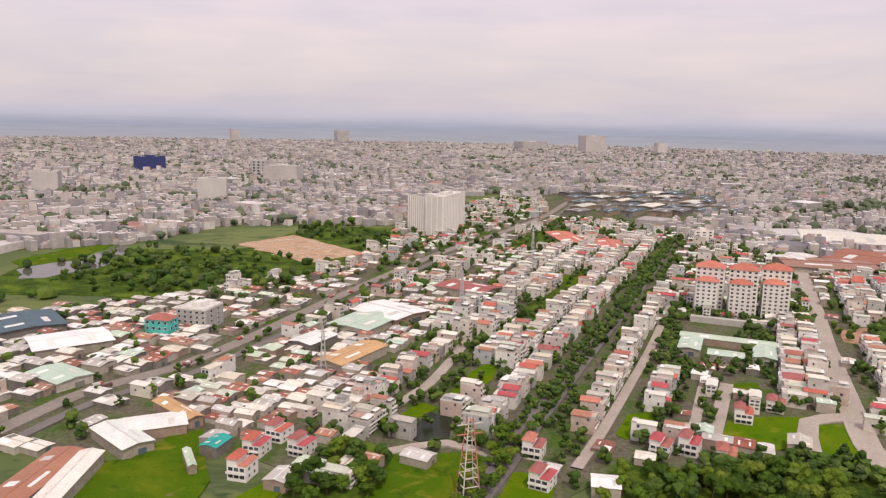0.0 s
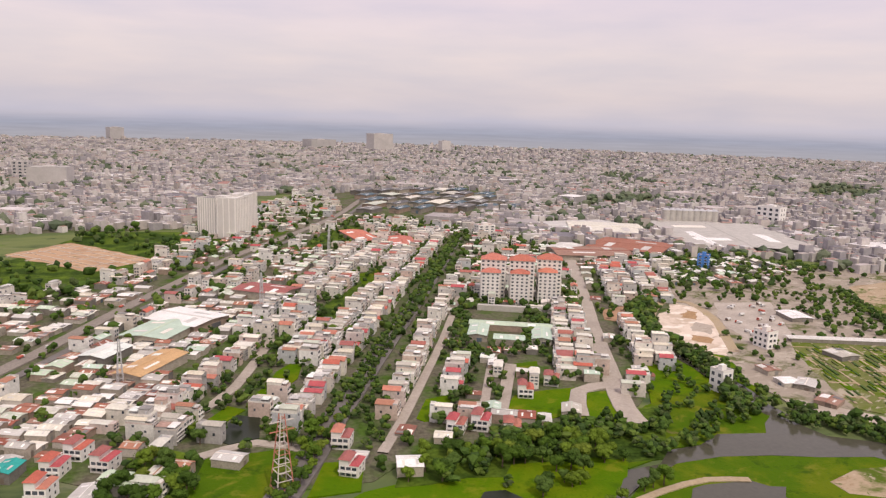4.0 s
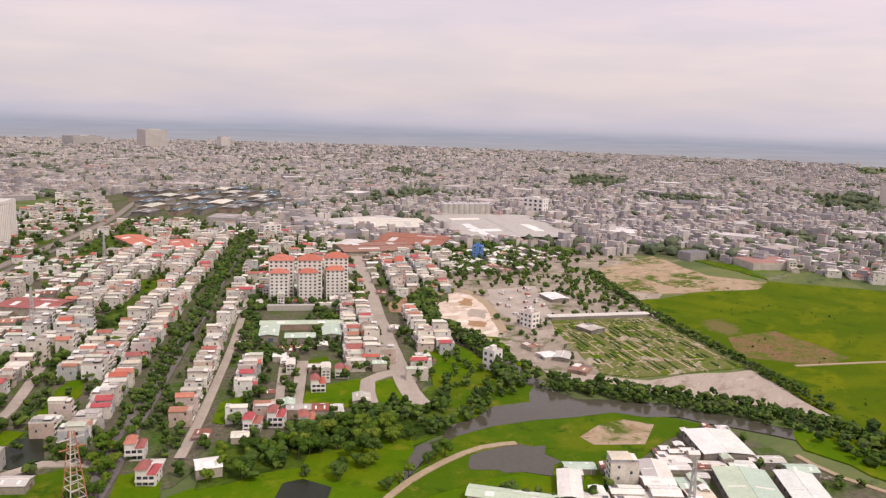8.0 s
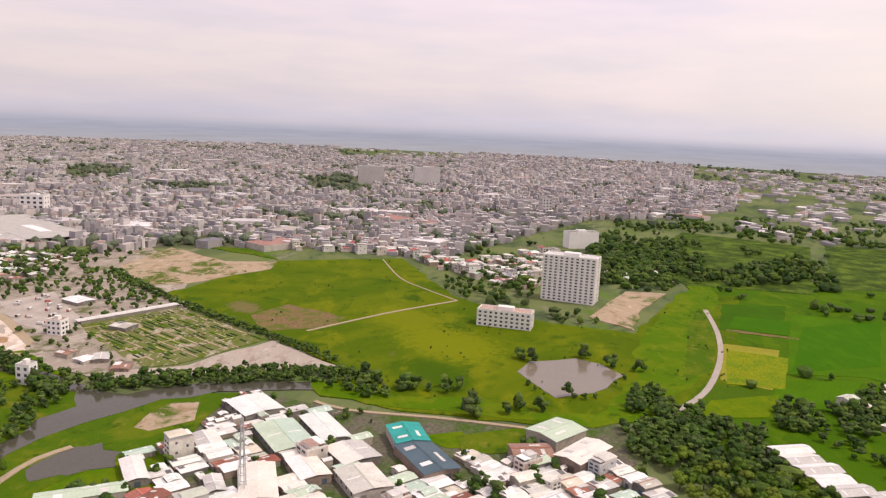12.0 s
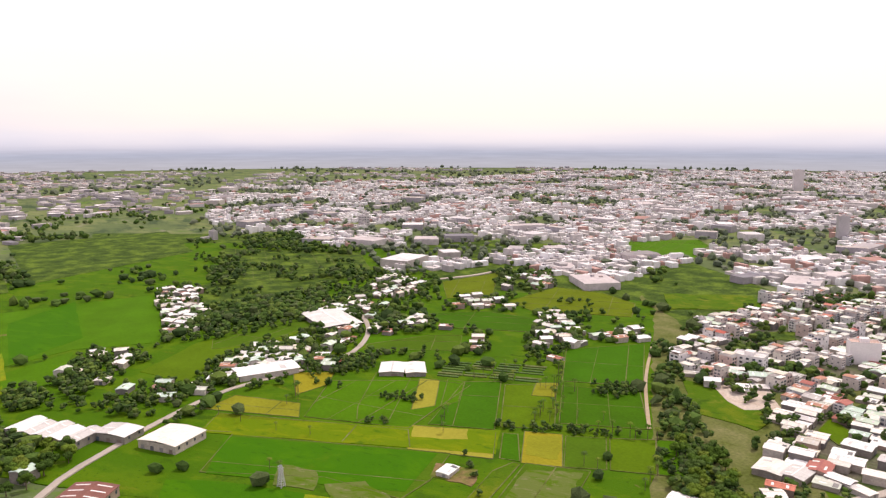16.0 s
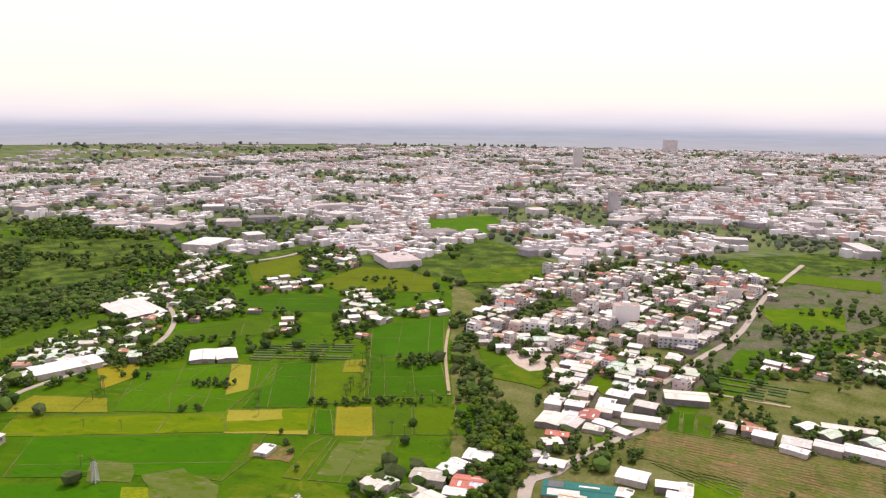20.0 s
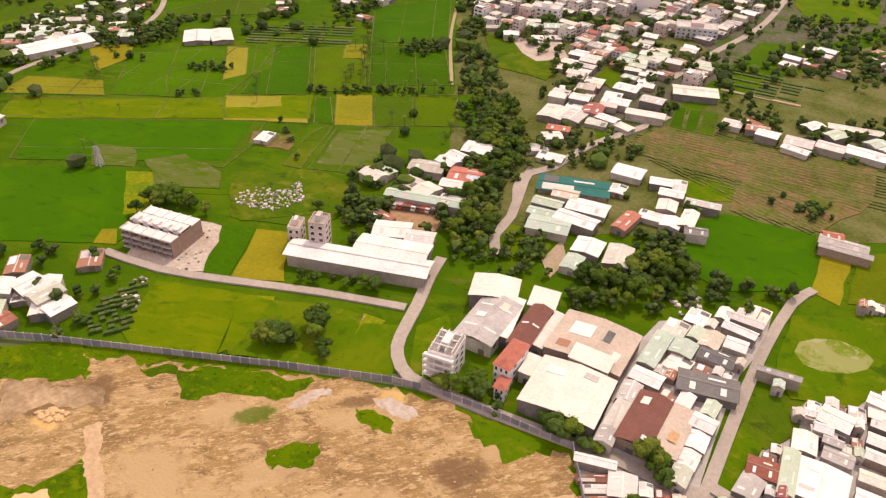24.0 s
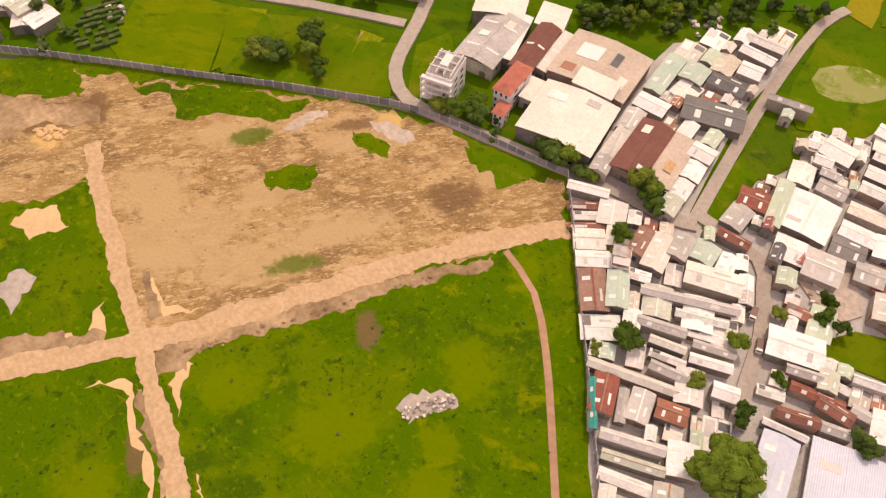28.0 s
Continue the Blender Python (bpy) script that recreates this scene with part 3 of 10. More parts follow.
def ribbon(name, line, width, z, material, label, cat, parent=None):
    """A road, path or bank along a line."""
    pts = [Vector(p) for p in line]
    LAYER[0] += 1
    z += 0.0016 * LAYER[0] + 0.06
    fine = []
    for i in range(len(pts) - 1):
        a, b, c, d = pts[max(i - 1, 0)], pts[i], pts[i + 1], pts[min(i + 2, len(pts) - 1)]
        n = max(2, int((c - b).length / 15))
        for k in range(n):
            t = k / n
            fine.append(0.5 * (2 * b + (c - a) * t + (2 * a - 5 * b + 4 * c - d) * t * t + (3 * b - a - 3 * c + d) * t ** 3))
    fine.append(pts[-1])
    bm = bmesh.new()
    rows = []
    for i, p in enumerate(fine):
        d = (fine[min(i + 1, len(fine) - 1)] - fine[max(i - 1, 0)]).normalized()
        nrm = Vector((-d.y, d.x)) * width / 2 * (1 + 0.06 * noise.noise((p.x * .05, p.y * .05, 0)))
        rows.append([bm.verts.new((*(p + nrm * s), z - dz)) for s, dz in ((-1.02, 1.6), (-1, 0), (1, 0), (1.02, 1.6))])
    for a, b in zip(rows, rows[1:]):
        for i in range(3):
            bm.faces.new((a[i], a[i + 1], b[i + 1], b[i]))
    face_up(bm)
    return tagged(part(name, bm, material, parent), label, cat, kind="structure"), fine


def inside(poly, x, y):
    """Which of the points lie in a polygon; works on arrays."""
    x, y = np.asarray(x, float), np.asarray(y, float)
    r = np.zeros(x.shape, bool)
    for (ax, ay), (bx, by) in zip(poly, poly[1:] + poly[:1]):
        if ay == by:
            continue
        r ^= ((ay > y) != (by > y)) & (x < (bx - ax) * (y - ay) / (by - ay) + ax)
    return r


TAKEN = []       # outlines on which nothing is scattered


BOUNDS = []


def is_free(x, y):
    while len(BOUNDS) < len(TAKEN):
        p = TAKEN[len(BOUNDS)]
        BOUNDS.append((min(v[0] for v in p), min(v[1] for v in p), max(v[0] for v in p), max(v[1] for v in p)))
    for (x0, y0, x1, y1), poly in zip(BOUNDS, TAKEN):
        if x0 < x < x1 and y0 < y < y1 and within(poly, x, y):
            return False
    return True


def within(poly, x, y):
    """Whether one point lies in a polygon."""
    r = False
    ax, ay = poly[-1]
    for bx, by in poly:
        if (ay > y) != (by > y) and x < (bx - ax) * (y - ay) / (by - ay) + ax:
            r = not r
        ax, ay = bx, by
    return r


def strip(line, w):
    """The outline of a band along a line."""
    p = [Vector(q) for q in line]
    l, r = [], []
    for i, q in enumerate(p):
        d = (p[min(i + 1, len(p) - 1)] - p[max(i - 1, 0)]).normalized()
        l.append(tuple(q + Vector((-d.y, d.x)) * w / 2))
        r.append(tuple(q - Vector((-d.y, d.x)) * w / 2))
    return l + r[::-1]


# ---- ground ----
def build_ground():
    bm = bmesh.new()
    rings = [0, 400, 900, 1600, 2500, 3600, 4950]
    prev = None
    for r in rings:
        ring = [bm.verts.new((r * math.cos(2 * math.pi * i / 64), r * math.sin(2 * math.pi * i / 64), -0.6)) for i in range(64)] if r else [bm.verts.new((0, 0, -0.6))]
        for i in range(64):
            j = (i + 1) % 64
            if prev is None:
                continue
            bm.faces.new((prev[0], ring[i], ring[j]) if len(prev) == 1 else (prev[i], ring[i], ring[j], prev[j]))
        prev = ring
    return tagged(part("ground", bm, COUNTRY), "flat green and grey lowland reaching to the horizon", "ground", kind="structure")


build_ground()


def build_backdrop():
    """The plain behind everything: one glowing ring with painted haze, fading into the sky."""
    m = bpy.data.materials.new("painted_haze_glow")
    m.use_nodes = True
    n, l = m.node_tree.nodes, m.node_tree.links
    n.clear()
    geo = n.new("ShaderNodeNewGeometry")
    xyz = n.new("ShaderNodeSeparateXYZ")
    l.new(geo.outputs["Position"], xyz.inputs[0])
    flat = n.new("ShaderNodeMapping")
    flat.inputs["Scale"].default_value = (.004, .004, .09)
    l.new(geo.outputs["Position"], flat.inputs["Vector"])
    tex = n.new("ShaderNodeTexNoise")
    tex.inputs["Scale"].default_value, tex.inputs["Detail"].default_value, tex.inputs["Roughness"].default_value = 1.0, 6.0, .62
    l.new(flat.outputs[0], tex.inputs["Vector"])
    rise = n.new("ShaderNodeMath")
    rise.operation = "DIVIDE"
    rise.inputs[1].default_value = 150.0
    l.new(xyz.outputs["Z"], rise.inputs[0])
    # haze tones by height, put straight into the glow colour
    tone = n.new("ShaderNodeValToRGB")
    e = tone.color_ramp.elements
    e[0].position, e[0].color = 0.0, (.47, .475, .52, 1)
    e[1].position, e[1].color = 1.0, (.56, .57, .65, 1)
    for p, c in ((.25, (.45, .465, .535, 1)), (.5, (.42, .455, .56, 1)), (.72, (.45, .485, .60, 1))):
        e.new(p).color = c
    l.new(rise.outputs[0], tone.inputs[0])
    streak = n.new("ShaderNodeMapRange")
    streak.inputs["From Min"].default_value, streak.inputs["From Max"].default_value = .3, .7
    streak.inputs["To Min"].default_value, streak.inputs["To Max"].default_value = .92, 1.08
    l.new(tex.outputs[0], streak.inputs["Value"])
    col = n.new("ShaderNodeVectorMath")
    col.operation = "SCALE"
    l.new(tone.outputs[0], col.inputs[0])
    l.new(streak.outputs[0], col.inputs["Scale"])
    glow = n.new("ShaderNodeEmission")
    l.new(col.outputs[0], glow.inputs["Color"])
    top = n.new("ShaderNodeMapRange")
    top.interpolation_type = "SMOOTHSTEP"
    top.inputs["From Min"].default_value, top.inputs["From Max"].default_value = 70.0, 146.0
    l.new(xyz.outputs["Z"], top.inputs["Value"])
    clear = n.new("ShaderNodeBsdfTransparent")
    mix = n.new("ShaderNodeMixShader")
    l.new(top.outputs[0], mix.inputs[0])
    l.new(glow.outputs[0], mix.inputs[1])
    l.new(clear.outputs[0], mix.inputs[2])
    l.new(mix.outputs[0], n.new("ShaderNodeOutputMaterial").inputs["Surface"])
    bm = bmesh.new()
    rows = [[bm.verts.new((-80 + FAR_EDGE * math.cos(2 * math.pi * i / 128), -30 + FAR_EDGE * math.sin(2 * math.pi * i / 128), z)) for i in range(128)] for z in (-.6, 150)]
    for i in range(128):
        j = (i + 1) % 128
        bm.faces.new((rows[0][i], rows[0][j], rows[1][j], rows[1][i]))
    tagged(part("backdrop", bm, m), "glowing ring with painted blue-grey haze, melting into the sky", "distance", kind="structure")


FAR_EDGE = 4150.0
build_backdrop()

# ---- ground cover ----
def cover(name, poly, z, material, label, cat, amp=2.0, block=True, step=14.0, kind="structure"):
    if block:
        TAKEN.append(poly)
    return slab(name, poly, z, material, label, cat, amp=amp, step=step, kind=kind)


CITY = [[(-2599, 4035), (2551, 4066), (479, 735), (376, 753), (293, 982), (191, 1185), (120, 1409), (14, 1387), (-62, 971), (-164, 966), (-274, 939), (-326, 802), (-472, 716)],
        [(1865, 4384), (4176, 2313), (800, 446), (717, 574), (637, 677), (450, 733), (355, 769)],
        [(1820, 2393), (3316, 1061), (2817, 478), (2686, -55), (1756, -67), (1391, 178), (1064, 235), (801, 268), (774, 445), (679, 594), (593, 618)],
        [(3921, 1374), (3987, 182), (1513, 8), (1407, 129), (1317, 213), (1039, 349)],
        [(2430, -994), (2367, -2557), (640, -843), (667, -621), (811, -590), (1007, -822), (1320, -595)],
        [(2252, -890), (2438, -2879), (376, -4804), (-56, -1203), (154, -1177), (204, -1006), (297, -881), (505, -984), (463, -729), (660, -771), (656, -554), (1150, -666), (1147, -493)]]
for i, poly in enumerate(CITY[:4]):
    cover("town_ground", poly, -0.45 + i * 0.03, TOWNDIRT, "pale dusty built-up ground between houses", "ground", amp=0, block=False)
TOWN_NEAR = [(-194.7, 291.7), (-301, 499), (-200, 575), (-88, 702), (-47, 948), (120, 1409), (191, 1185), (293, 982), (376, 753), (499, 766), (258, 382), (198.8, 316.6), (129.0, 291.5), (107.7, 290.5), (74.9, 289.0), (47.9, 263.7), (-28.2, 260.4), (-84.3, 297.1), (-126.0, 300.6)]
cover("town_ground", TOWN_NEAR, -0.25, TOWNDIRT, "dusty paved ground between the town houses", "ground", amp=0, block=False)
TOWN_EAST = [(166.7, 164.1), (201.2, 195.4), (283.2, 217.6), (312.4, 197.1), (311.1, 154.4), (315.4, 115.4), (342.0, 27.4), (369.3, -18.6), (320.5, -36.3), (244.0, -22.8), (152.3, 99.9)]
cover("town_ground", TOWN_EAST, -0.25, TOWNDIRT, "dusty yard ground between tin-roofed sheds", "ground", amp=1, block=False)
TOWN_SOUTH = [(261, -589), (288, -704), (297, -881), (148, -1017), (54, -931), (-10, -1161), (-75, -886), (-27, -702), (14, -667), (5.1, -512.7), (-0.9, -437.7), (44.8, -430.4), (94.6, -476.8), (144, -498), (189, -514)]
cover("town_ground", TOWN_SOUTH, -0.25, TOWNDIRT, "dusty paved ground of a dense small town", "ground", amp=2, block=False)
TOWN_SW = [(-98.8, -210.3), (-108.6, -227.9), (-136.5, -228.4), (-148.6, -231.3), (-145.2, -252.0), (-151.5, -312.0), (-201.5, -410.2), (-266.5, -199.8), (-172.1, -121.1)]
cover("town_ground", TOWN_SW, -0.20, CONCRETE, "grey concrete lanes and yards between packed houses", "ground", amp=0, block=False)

cover("farmland", [(93.9, -59.8), (345.1, -176.4), (239, -482), (-86, -813), (-204.5, -282.8), (-149.5, -230.4), (-114.4, -219.0), (-53.7, -202.6), (-28.5, -199.5), (28.3, -164.6), (100.6, -111.7)], -0.26, FARMGREEN, "green ground between farm buildings", "farmland", block=False)
cover("farmland", [(1378, -357), (1024, -788), (616, -1038), (302, -876), (-38, -1355), (-122, -650), (79.0, -359.6), (348.2, -129.8)], -0.55, SCRUB, "dark green farmland", "farmland", block=False)
# scrub, river and plots beyond the highway
cover("scrubland", [(-363, 560), (-383, 675), (-318, 767), (-214, 773), (-163, 956), (-47, 948), (96, 1113), (86, 993), (-14, 771), (-83, 756), (-94, 669), (-165, 594), (-205, 552), (-274, 564)], -0.15, SCRUB, "dark green scrub with scattered trees", "scrubland", block=False)
cover("bare_plots", [(-223, 808), (-176, 878), (-81, 769), (-129, 708)], 0.0, REDPLOT, "bare earth building plots in pale rows", "plots")
cover("river", [(-374, 650), (-342, 708), (-340, 786), (-322, 767), (-307, 678), (-334, 621), (-354, 614)], 0.0, DARKWATER, "slow grey river bend", "river", amp=4)
cover("meadow", [(-402, 689), (-384, 759), (-349, 792), (-350, 713), (-375, 660)], 0.02, GRASS, "green meadow inside the river bend", "meadow")
# lots in the town
for poly, m, nm, lb in (
    ([(-134.5, 248.6), (-147.2, 282.6), (-125.5, 288.8), (-118.3, 312.5), (-105.5, 320.5), (-87.7, 271.0), (-87.8, 250.5)], GRASS, "grass_lot", "rough green lot with a dirt trail"),
    ([(-79.8, 250.8), (-71.2, 264.6), (-61.0, 281.7), (-55.9, 273.3), (-61.8, 251.6)], LUSH, "grass_lot", "bright green vacant lot"),
    ([(-29.4, 252.9), (-18.2, 300.3), (23.1, 302.3), (18.2, 272.1), (5.4, 254.4)], GRASS, "grass_lot", "mown green lot among houses"),
    ([(-0.8, 355.0), (25.6, 418.4), (33.2, 415.8), (28.0, 392.7), (6.1, 349.5)], LUSH, "grass_lot", "bright green vacant lot between house rows"),
    ([(-20.8, 340.2), (-9.3, 357.5), (-0.8, 350.6), (-12.5, 333.9)], LUSH, "grass_lot", "small bright green vacant lot"),
    ([(-14.9, 319.0), (-5.4, 344.6), (6.0, 339.6), (4.8, 315.2), (-8.5, 311.0)], POND, "fish_pond", "dark square fish pond"),
    ([(22.4, 262.6), (29.5, 284.4), (47.3, 281.8), (41.5, 255.9), (19.8, 255.0)], LUSH, "grass_lot", "bright green corner lot"),
    ([(80.1, 322.7), (90.8, 346.3), (107.4, 352.2), (95.3, 322.2), (84.1, 318.0)], LUSH, "grass_lot", "bright green lot beside villas"),
    ([(122.7, 318.8), (139.1, 344.1), (176.6, 348.9), (160.8, 314.8), (134.1, 304.4)], LUSH, "grass_lot", "bright green lot with a low wall"),
    ([(180.4, 340.8), (197.4, 340.4), (184.5, 310.2), (173.9, 293.6), (158.8, 295.4)], LUSH, "grass_lot", "green traffic island lot"),
    ([(157, 394), (175, 396), (167.6, 377.2), (149.1, 371.3)], GRASS, "grass_lot", "small green lot"),
    ([(50, 527), (81, 591), (112, 647), (118, 625), (73, 529), (53, 491)], SCRUB, "green_strip", "overgrown green strip between house rows"),
    ([(278, 508), (319, 526), (283, 463), (264, 480)], BROWNPLOT, "bare_lot", "brown bare lot"),
    ([(106, 670), (137, 699), (132, 649), (103, 619)], GRASS, "grass_lot", "green lot between house rows"),
    ([(72.9, 236.7), (96.2, 247.8), (133.6, 259.1), (161.5, 261.0), (144.5, 235.9), (119.6, 209.3), (70.9, 230.3)], LUSH, "marsh_meadow", "bright green marsh by the river"),
    ([(101, 921), (163, 1004), (154, 906), (95, 801), (65, 815)], SCRUB, "tree_park", "dark wooded park"),
):
    cover(nm, poly, 0.06, m, lb, nm.replace("_", " "))

cover("scrubland", [(55.1, 256.5), (64.1, 281.1), (78.5, 294.3), (106.4, 286.4), (130.7, 295.7), (160.5, 309.0), (215.6, 314.6), (179.9, 257.6)], 0.0, SCRUB, "dark bushy ground by the river", "scrubland", block=False)
cover("scrubland", [(-58.6, 255.8), (-55.6, 282.9), (-33.7, 310.9), (-18.2, 300.3), (-25.3, 253.1)], 0.0, SCRUB, "dark bushy ground between houses", "scrubland", block=False)
cover("marsh_meadow", [(30, 246), (58, 260), (86, 262), (119, 268), (150, 264), (137, 240), (112, 205), (60, 205)], -.2, LUSH, "bright green marsh by houses", "marsh", block=False)
cover("bank_meadow", [(121, 209), (168, 208), (208, 200), (240, 190), (215, 168), (165, 165), (128, 188)], -.18, LUSH, "green bank beside a backwater", "bank", block=False)
cover("grass_lot", [(297, 82), (315, 61), (300, 42), (290, 60)], -.1, LUSH, "green lot beside sheds", "lot")
# river valley and gardens
cover("marsh_pool", [(76.9, 227.7), (89.4, 244.6), (97.4, 244.5), (105.4, 231.4), (97.2, 219.0)], 0.1, POND, "dark pool in the marsh", "pool")
cover("river", [(136.2, 230.9), (154.2, 250.1), (184.7, 264.0), (217.5, 275.4), (242.2, 272.1), (262.6, 292.7), (271.3, 261.1), (302.9, 239.1), (328.6, 204.8), (343.4, 175.4), (351.1, 134.5), (340.9, 129.1), (331.5, 167.6), (300.4, 217.9), (273.9, 237.9), (248.2, 243.1), (228.0, 248.9), (204.7, 253.5), (180.6, 251.8), (156.6, 240.1), (136.8, 221.3)], 0.0, RIVER, "murky brown river curving past gardens", "river", amp=3)
cover("bank_meadow", [(156.6, 240.1), (180.6, 251.8), (204.7, 253.5), (228.0, 248.9), (248.2, 243.1), (273.9, 237.9), (294.1, 222.5), (304.2, 203.9), (265.2, 197.5), (234.3, 186.4), (208.3, 197.0), (168.4, 207.6), (134.7, 205.8), (121.2, 209.3)], -0.05, GRASS, "rough grass river bank", "bank")
cover("marsh_meadow", [(93.7, 245.3), (108.7, 266.4), (147.0, 264.3), (160.6, 257.5), (152.5, 245.3), (130.3, 228.1), (124.0, 205.7)], 0.05, LUSH, "bright green marsh meadow", "marsh")
cover("bare_bank", [(235.9, 223.5), (271.2, 229.3), (279.3, 215.0), (257.1, 200.9), (235.1, 211.9)], 0.05, PLOTMIX, "sandy bare bank with weeds", "bank", amp=4)
cover("backwater_pond", [(174, 230), (196, 231), (213, 222), (208, 206), (196, 196), (178, 208), (166, 219)], 0.04, RIVER, "still dark backwater", "pond", amp=3, step=6)
cover("bank_meadow", [(202.6, 316.2), (266, 337), (261.6, 287.4), (247.2, 273.4), (220.7, 268.7), (185.4, 265.5), (156.8, 251.9), (148.8, 267.3)], -0.02, GRASS, "rough grass river bank", "bank", block=False)
cover("muddy_channel", strip([(264.4, 290.6), (269, 334), (271, 386), (277, 438), (295, 479), (332, 523)], 13), 0.0, RIVER, "dark silted creek", "creek", amp=2)
cover("yard_ground", [(379, 584), (498, 641), (694, 642), (535, 446), (427, 349), (380, 376), (337, 431), (322, 472)], -0.14, YARDMIX, "worn ground with weeds between yards", "yard", amp=3, block=False)
cover("bank_lawn", [(250, 399), (302, 452), (310, 435), (292, 347), (267, 306), (232.8, 296.5), (199.8, 307.0)], -0.08, LUSH, "green lawn with bushes beside a street", "lawn", amp=2, block=False)
cover("garden_yard", [(306, 382), (385, 517), (427, 560), (504, 531), (459, 388), (367, 404), (336, 348), (313, 290), (283, 290), (285, 315)], -0.06, YARDMIX, "worn yard between gardens and sheds", "yard", block=False)
cover("garden_ground", [(367, 404), (451, 381), (411, 257), (356, 268), (328, 275), (313, 290), (336, 348)], 0.0, NURSERY, "planted nursery garden with hedges and paths", "garden")
cover("parking_lot", [(385, 517), (436, 510), (382, 416), (338, 393), (348, 453)], 0.0, GRAVEL, "grey parking lot", "parking")
cover("gravel_lot", [(281, 298), (295, 303), (310, 287), (330, 266), (358, 264), (408, 251), (378, 177), (355, 208), (324, 245), (299, 266)], 0.03, GRAVELMIX, "pale gravel lot beside the river", "lot")
cover("sand_site", [(300, 468), (350, 519), (362, 497), (324, 416), (302, 384), (284, 405)], 0.05, SANDSITE, "pale sand building site", "building site", amp=4, step=8)
ribbon("dirt_road", [(296, 372), (280, 410), (284, 450), (304, 482), (340, 524), (362, 520), (352, 470), (330, 425), (312, 390)], 7, .02, PALETRACK, "pale haul road round a sand site", "road")
for poly, m in (([(312, 440), (330, 462), (338, 452), (322, 430)], GRAVELMIX), ([(328, 476), (345, 498), (350, 488), (336, 468)], DIRT), ([(300, 420), (308, 432), (316, 424), (308, 410)], DIRT)):
    cover("sand_patch", poly, .06, m, "darker worn patch on a sand site", "sand", amp=3, step=5)
cover("dirt_yard", [(306, 394), (315, 349), (295, 303), (281, 298), (281, 338)], 0.02, YARDMIX, "bare earth yard", "yard")
MAIN_GREEN = [(480, 423), (524, 421), (680, 429), (780, 314), (619, 179), (575, 80), (578, 0), (739, -17), (795, -79), (439, -84), (373.2, -23.5), (343.5, 27.8), (325.6, 102.7), (328.8, 161.8), (376, 170), (418, 260)]
cover("meadow", MAIN_GREEN, -0.1, MEADOW, "wide green meadow of rough grass", "meadow")
cover("brown_field", [(458, 308), (509, 303), (496, 236), (456, 237), (429, 267)], 0.05, MIXEARTH, "bare brown field with grass coming through", "field", amp=4)
cover("meadow_strip", [(345.8, 179.1), (352.0, 155.3), (348.5, 113.9), (367.5, 67.9), (365.1, 34.0), (375.3, -3.2), (449, -15), (557, -7), (739, -17), (883, -36), (779, -61), (484, -59), (397.2, -42.6), (355.2, -7.1), (349.4, 29.5), (329.4, 104.5), (324.0, 158.7)], 0.02, LUSH, "bright green strip of water plants", "marsh", amp=4)
cover("pond", [(430, 61), (456, 60), (481, 32), (478, 13), (460, -8), (413, 4), (391.5, 24.5), (415, 48)], 0.12, WATER, "brown pond with a ragged bank", "pond", amp=2)
cover("bare_plots", [(557, 551), (677, 584), (642, 476), (673, 426), (634, 408), (524, 436), (493, 469)], 0.02, PLOTMIX, "pale bare building plots", "plots")
cover("green_field", [(696, 590), (727, 502), (686, 433), (706, 569)], 0.03, GRASS, "green field strip", "field")
cover("bare_plots", [(614, 46), (746, 33), (759, -8), (691, 2), (652, 8), (587, 1)], 0.08, PLOTMIX, "bare earth building plot with a crane", "plots")
cover("bank_meadow", [(306.8, 61.0), (342.0, 27.4), (305.0, 22.3), (287.1, 50.1)], 0.05, GRASS, "green plot beside sheds", "lot")

# fields to the south-east
cover("farmland", [(380, -40), (800, -28), (920, -50), (920, -260), (500, -270), (420, -150), (300, -110)], -.3, FARMGREEN, "low green farmland beside a wood", "farmland", block=False)
for poly, m in (([(741, -65), (769, -127), (643, -117), (631, -66)], PADDY), ([(585, -71), (589, -114), (480, -106), (485, -72)], YELPADDY), ([(472, -62), (478, -104), (421, -99), (401, -48)], PADDY),
                ([(736, -129), (735, -294), (524, -240), (546, -171), (524, -116)], PADDY), ([(503, -109), (537, -170), (454, -144), (452, -103)], PADDY), ([(719, -44), (612, -65), (512, -67), (466, -50), (615, -40)], GRASS),
                ([(447, -201), (503, -264), (518, -333), (492, -382), (452, -278), (402, -221)], PADDY), ([(758, -349), (828, -600), (739, -590), (615, -398), (586, -307)], SCRUB), ([(430, -394), (407, -444), (374, -475), (343, -441), (387, -377)], PADDY),
                ([(1292, -206), (1319, -476), (1035, -435), (891, -183)], SCRUB), ([(1292, 17), (1251, -182), (850, -157), (820, -25), (950, 48)], SCRUB)):
    cover("paddy_field", poly, 0.05, m, "flat field of young rice beside tracks", "field", amp=1.0)
cover("meadow", [(1271, -267), (938, -733), (562, -594), (369, -726), (39.7, -310.0), (313.6, -78.0)], -0.2, FARMGREEN, "low green farmland between paddies", "farmland", block=False)
cover("farmland", [(399, -742), (111, -544), (13.6, -415.4), (-92, -901), (-148.3, -429.3), (25.1, -283.1)], -0.22, CROP, "mixed vegetable beds and grass", "farmland", block=False)
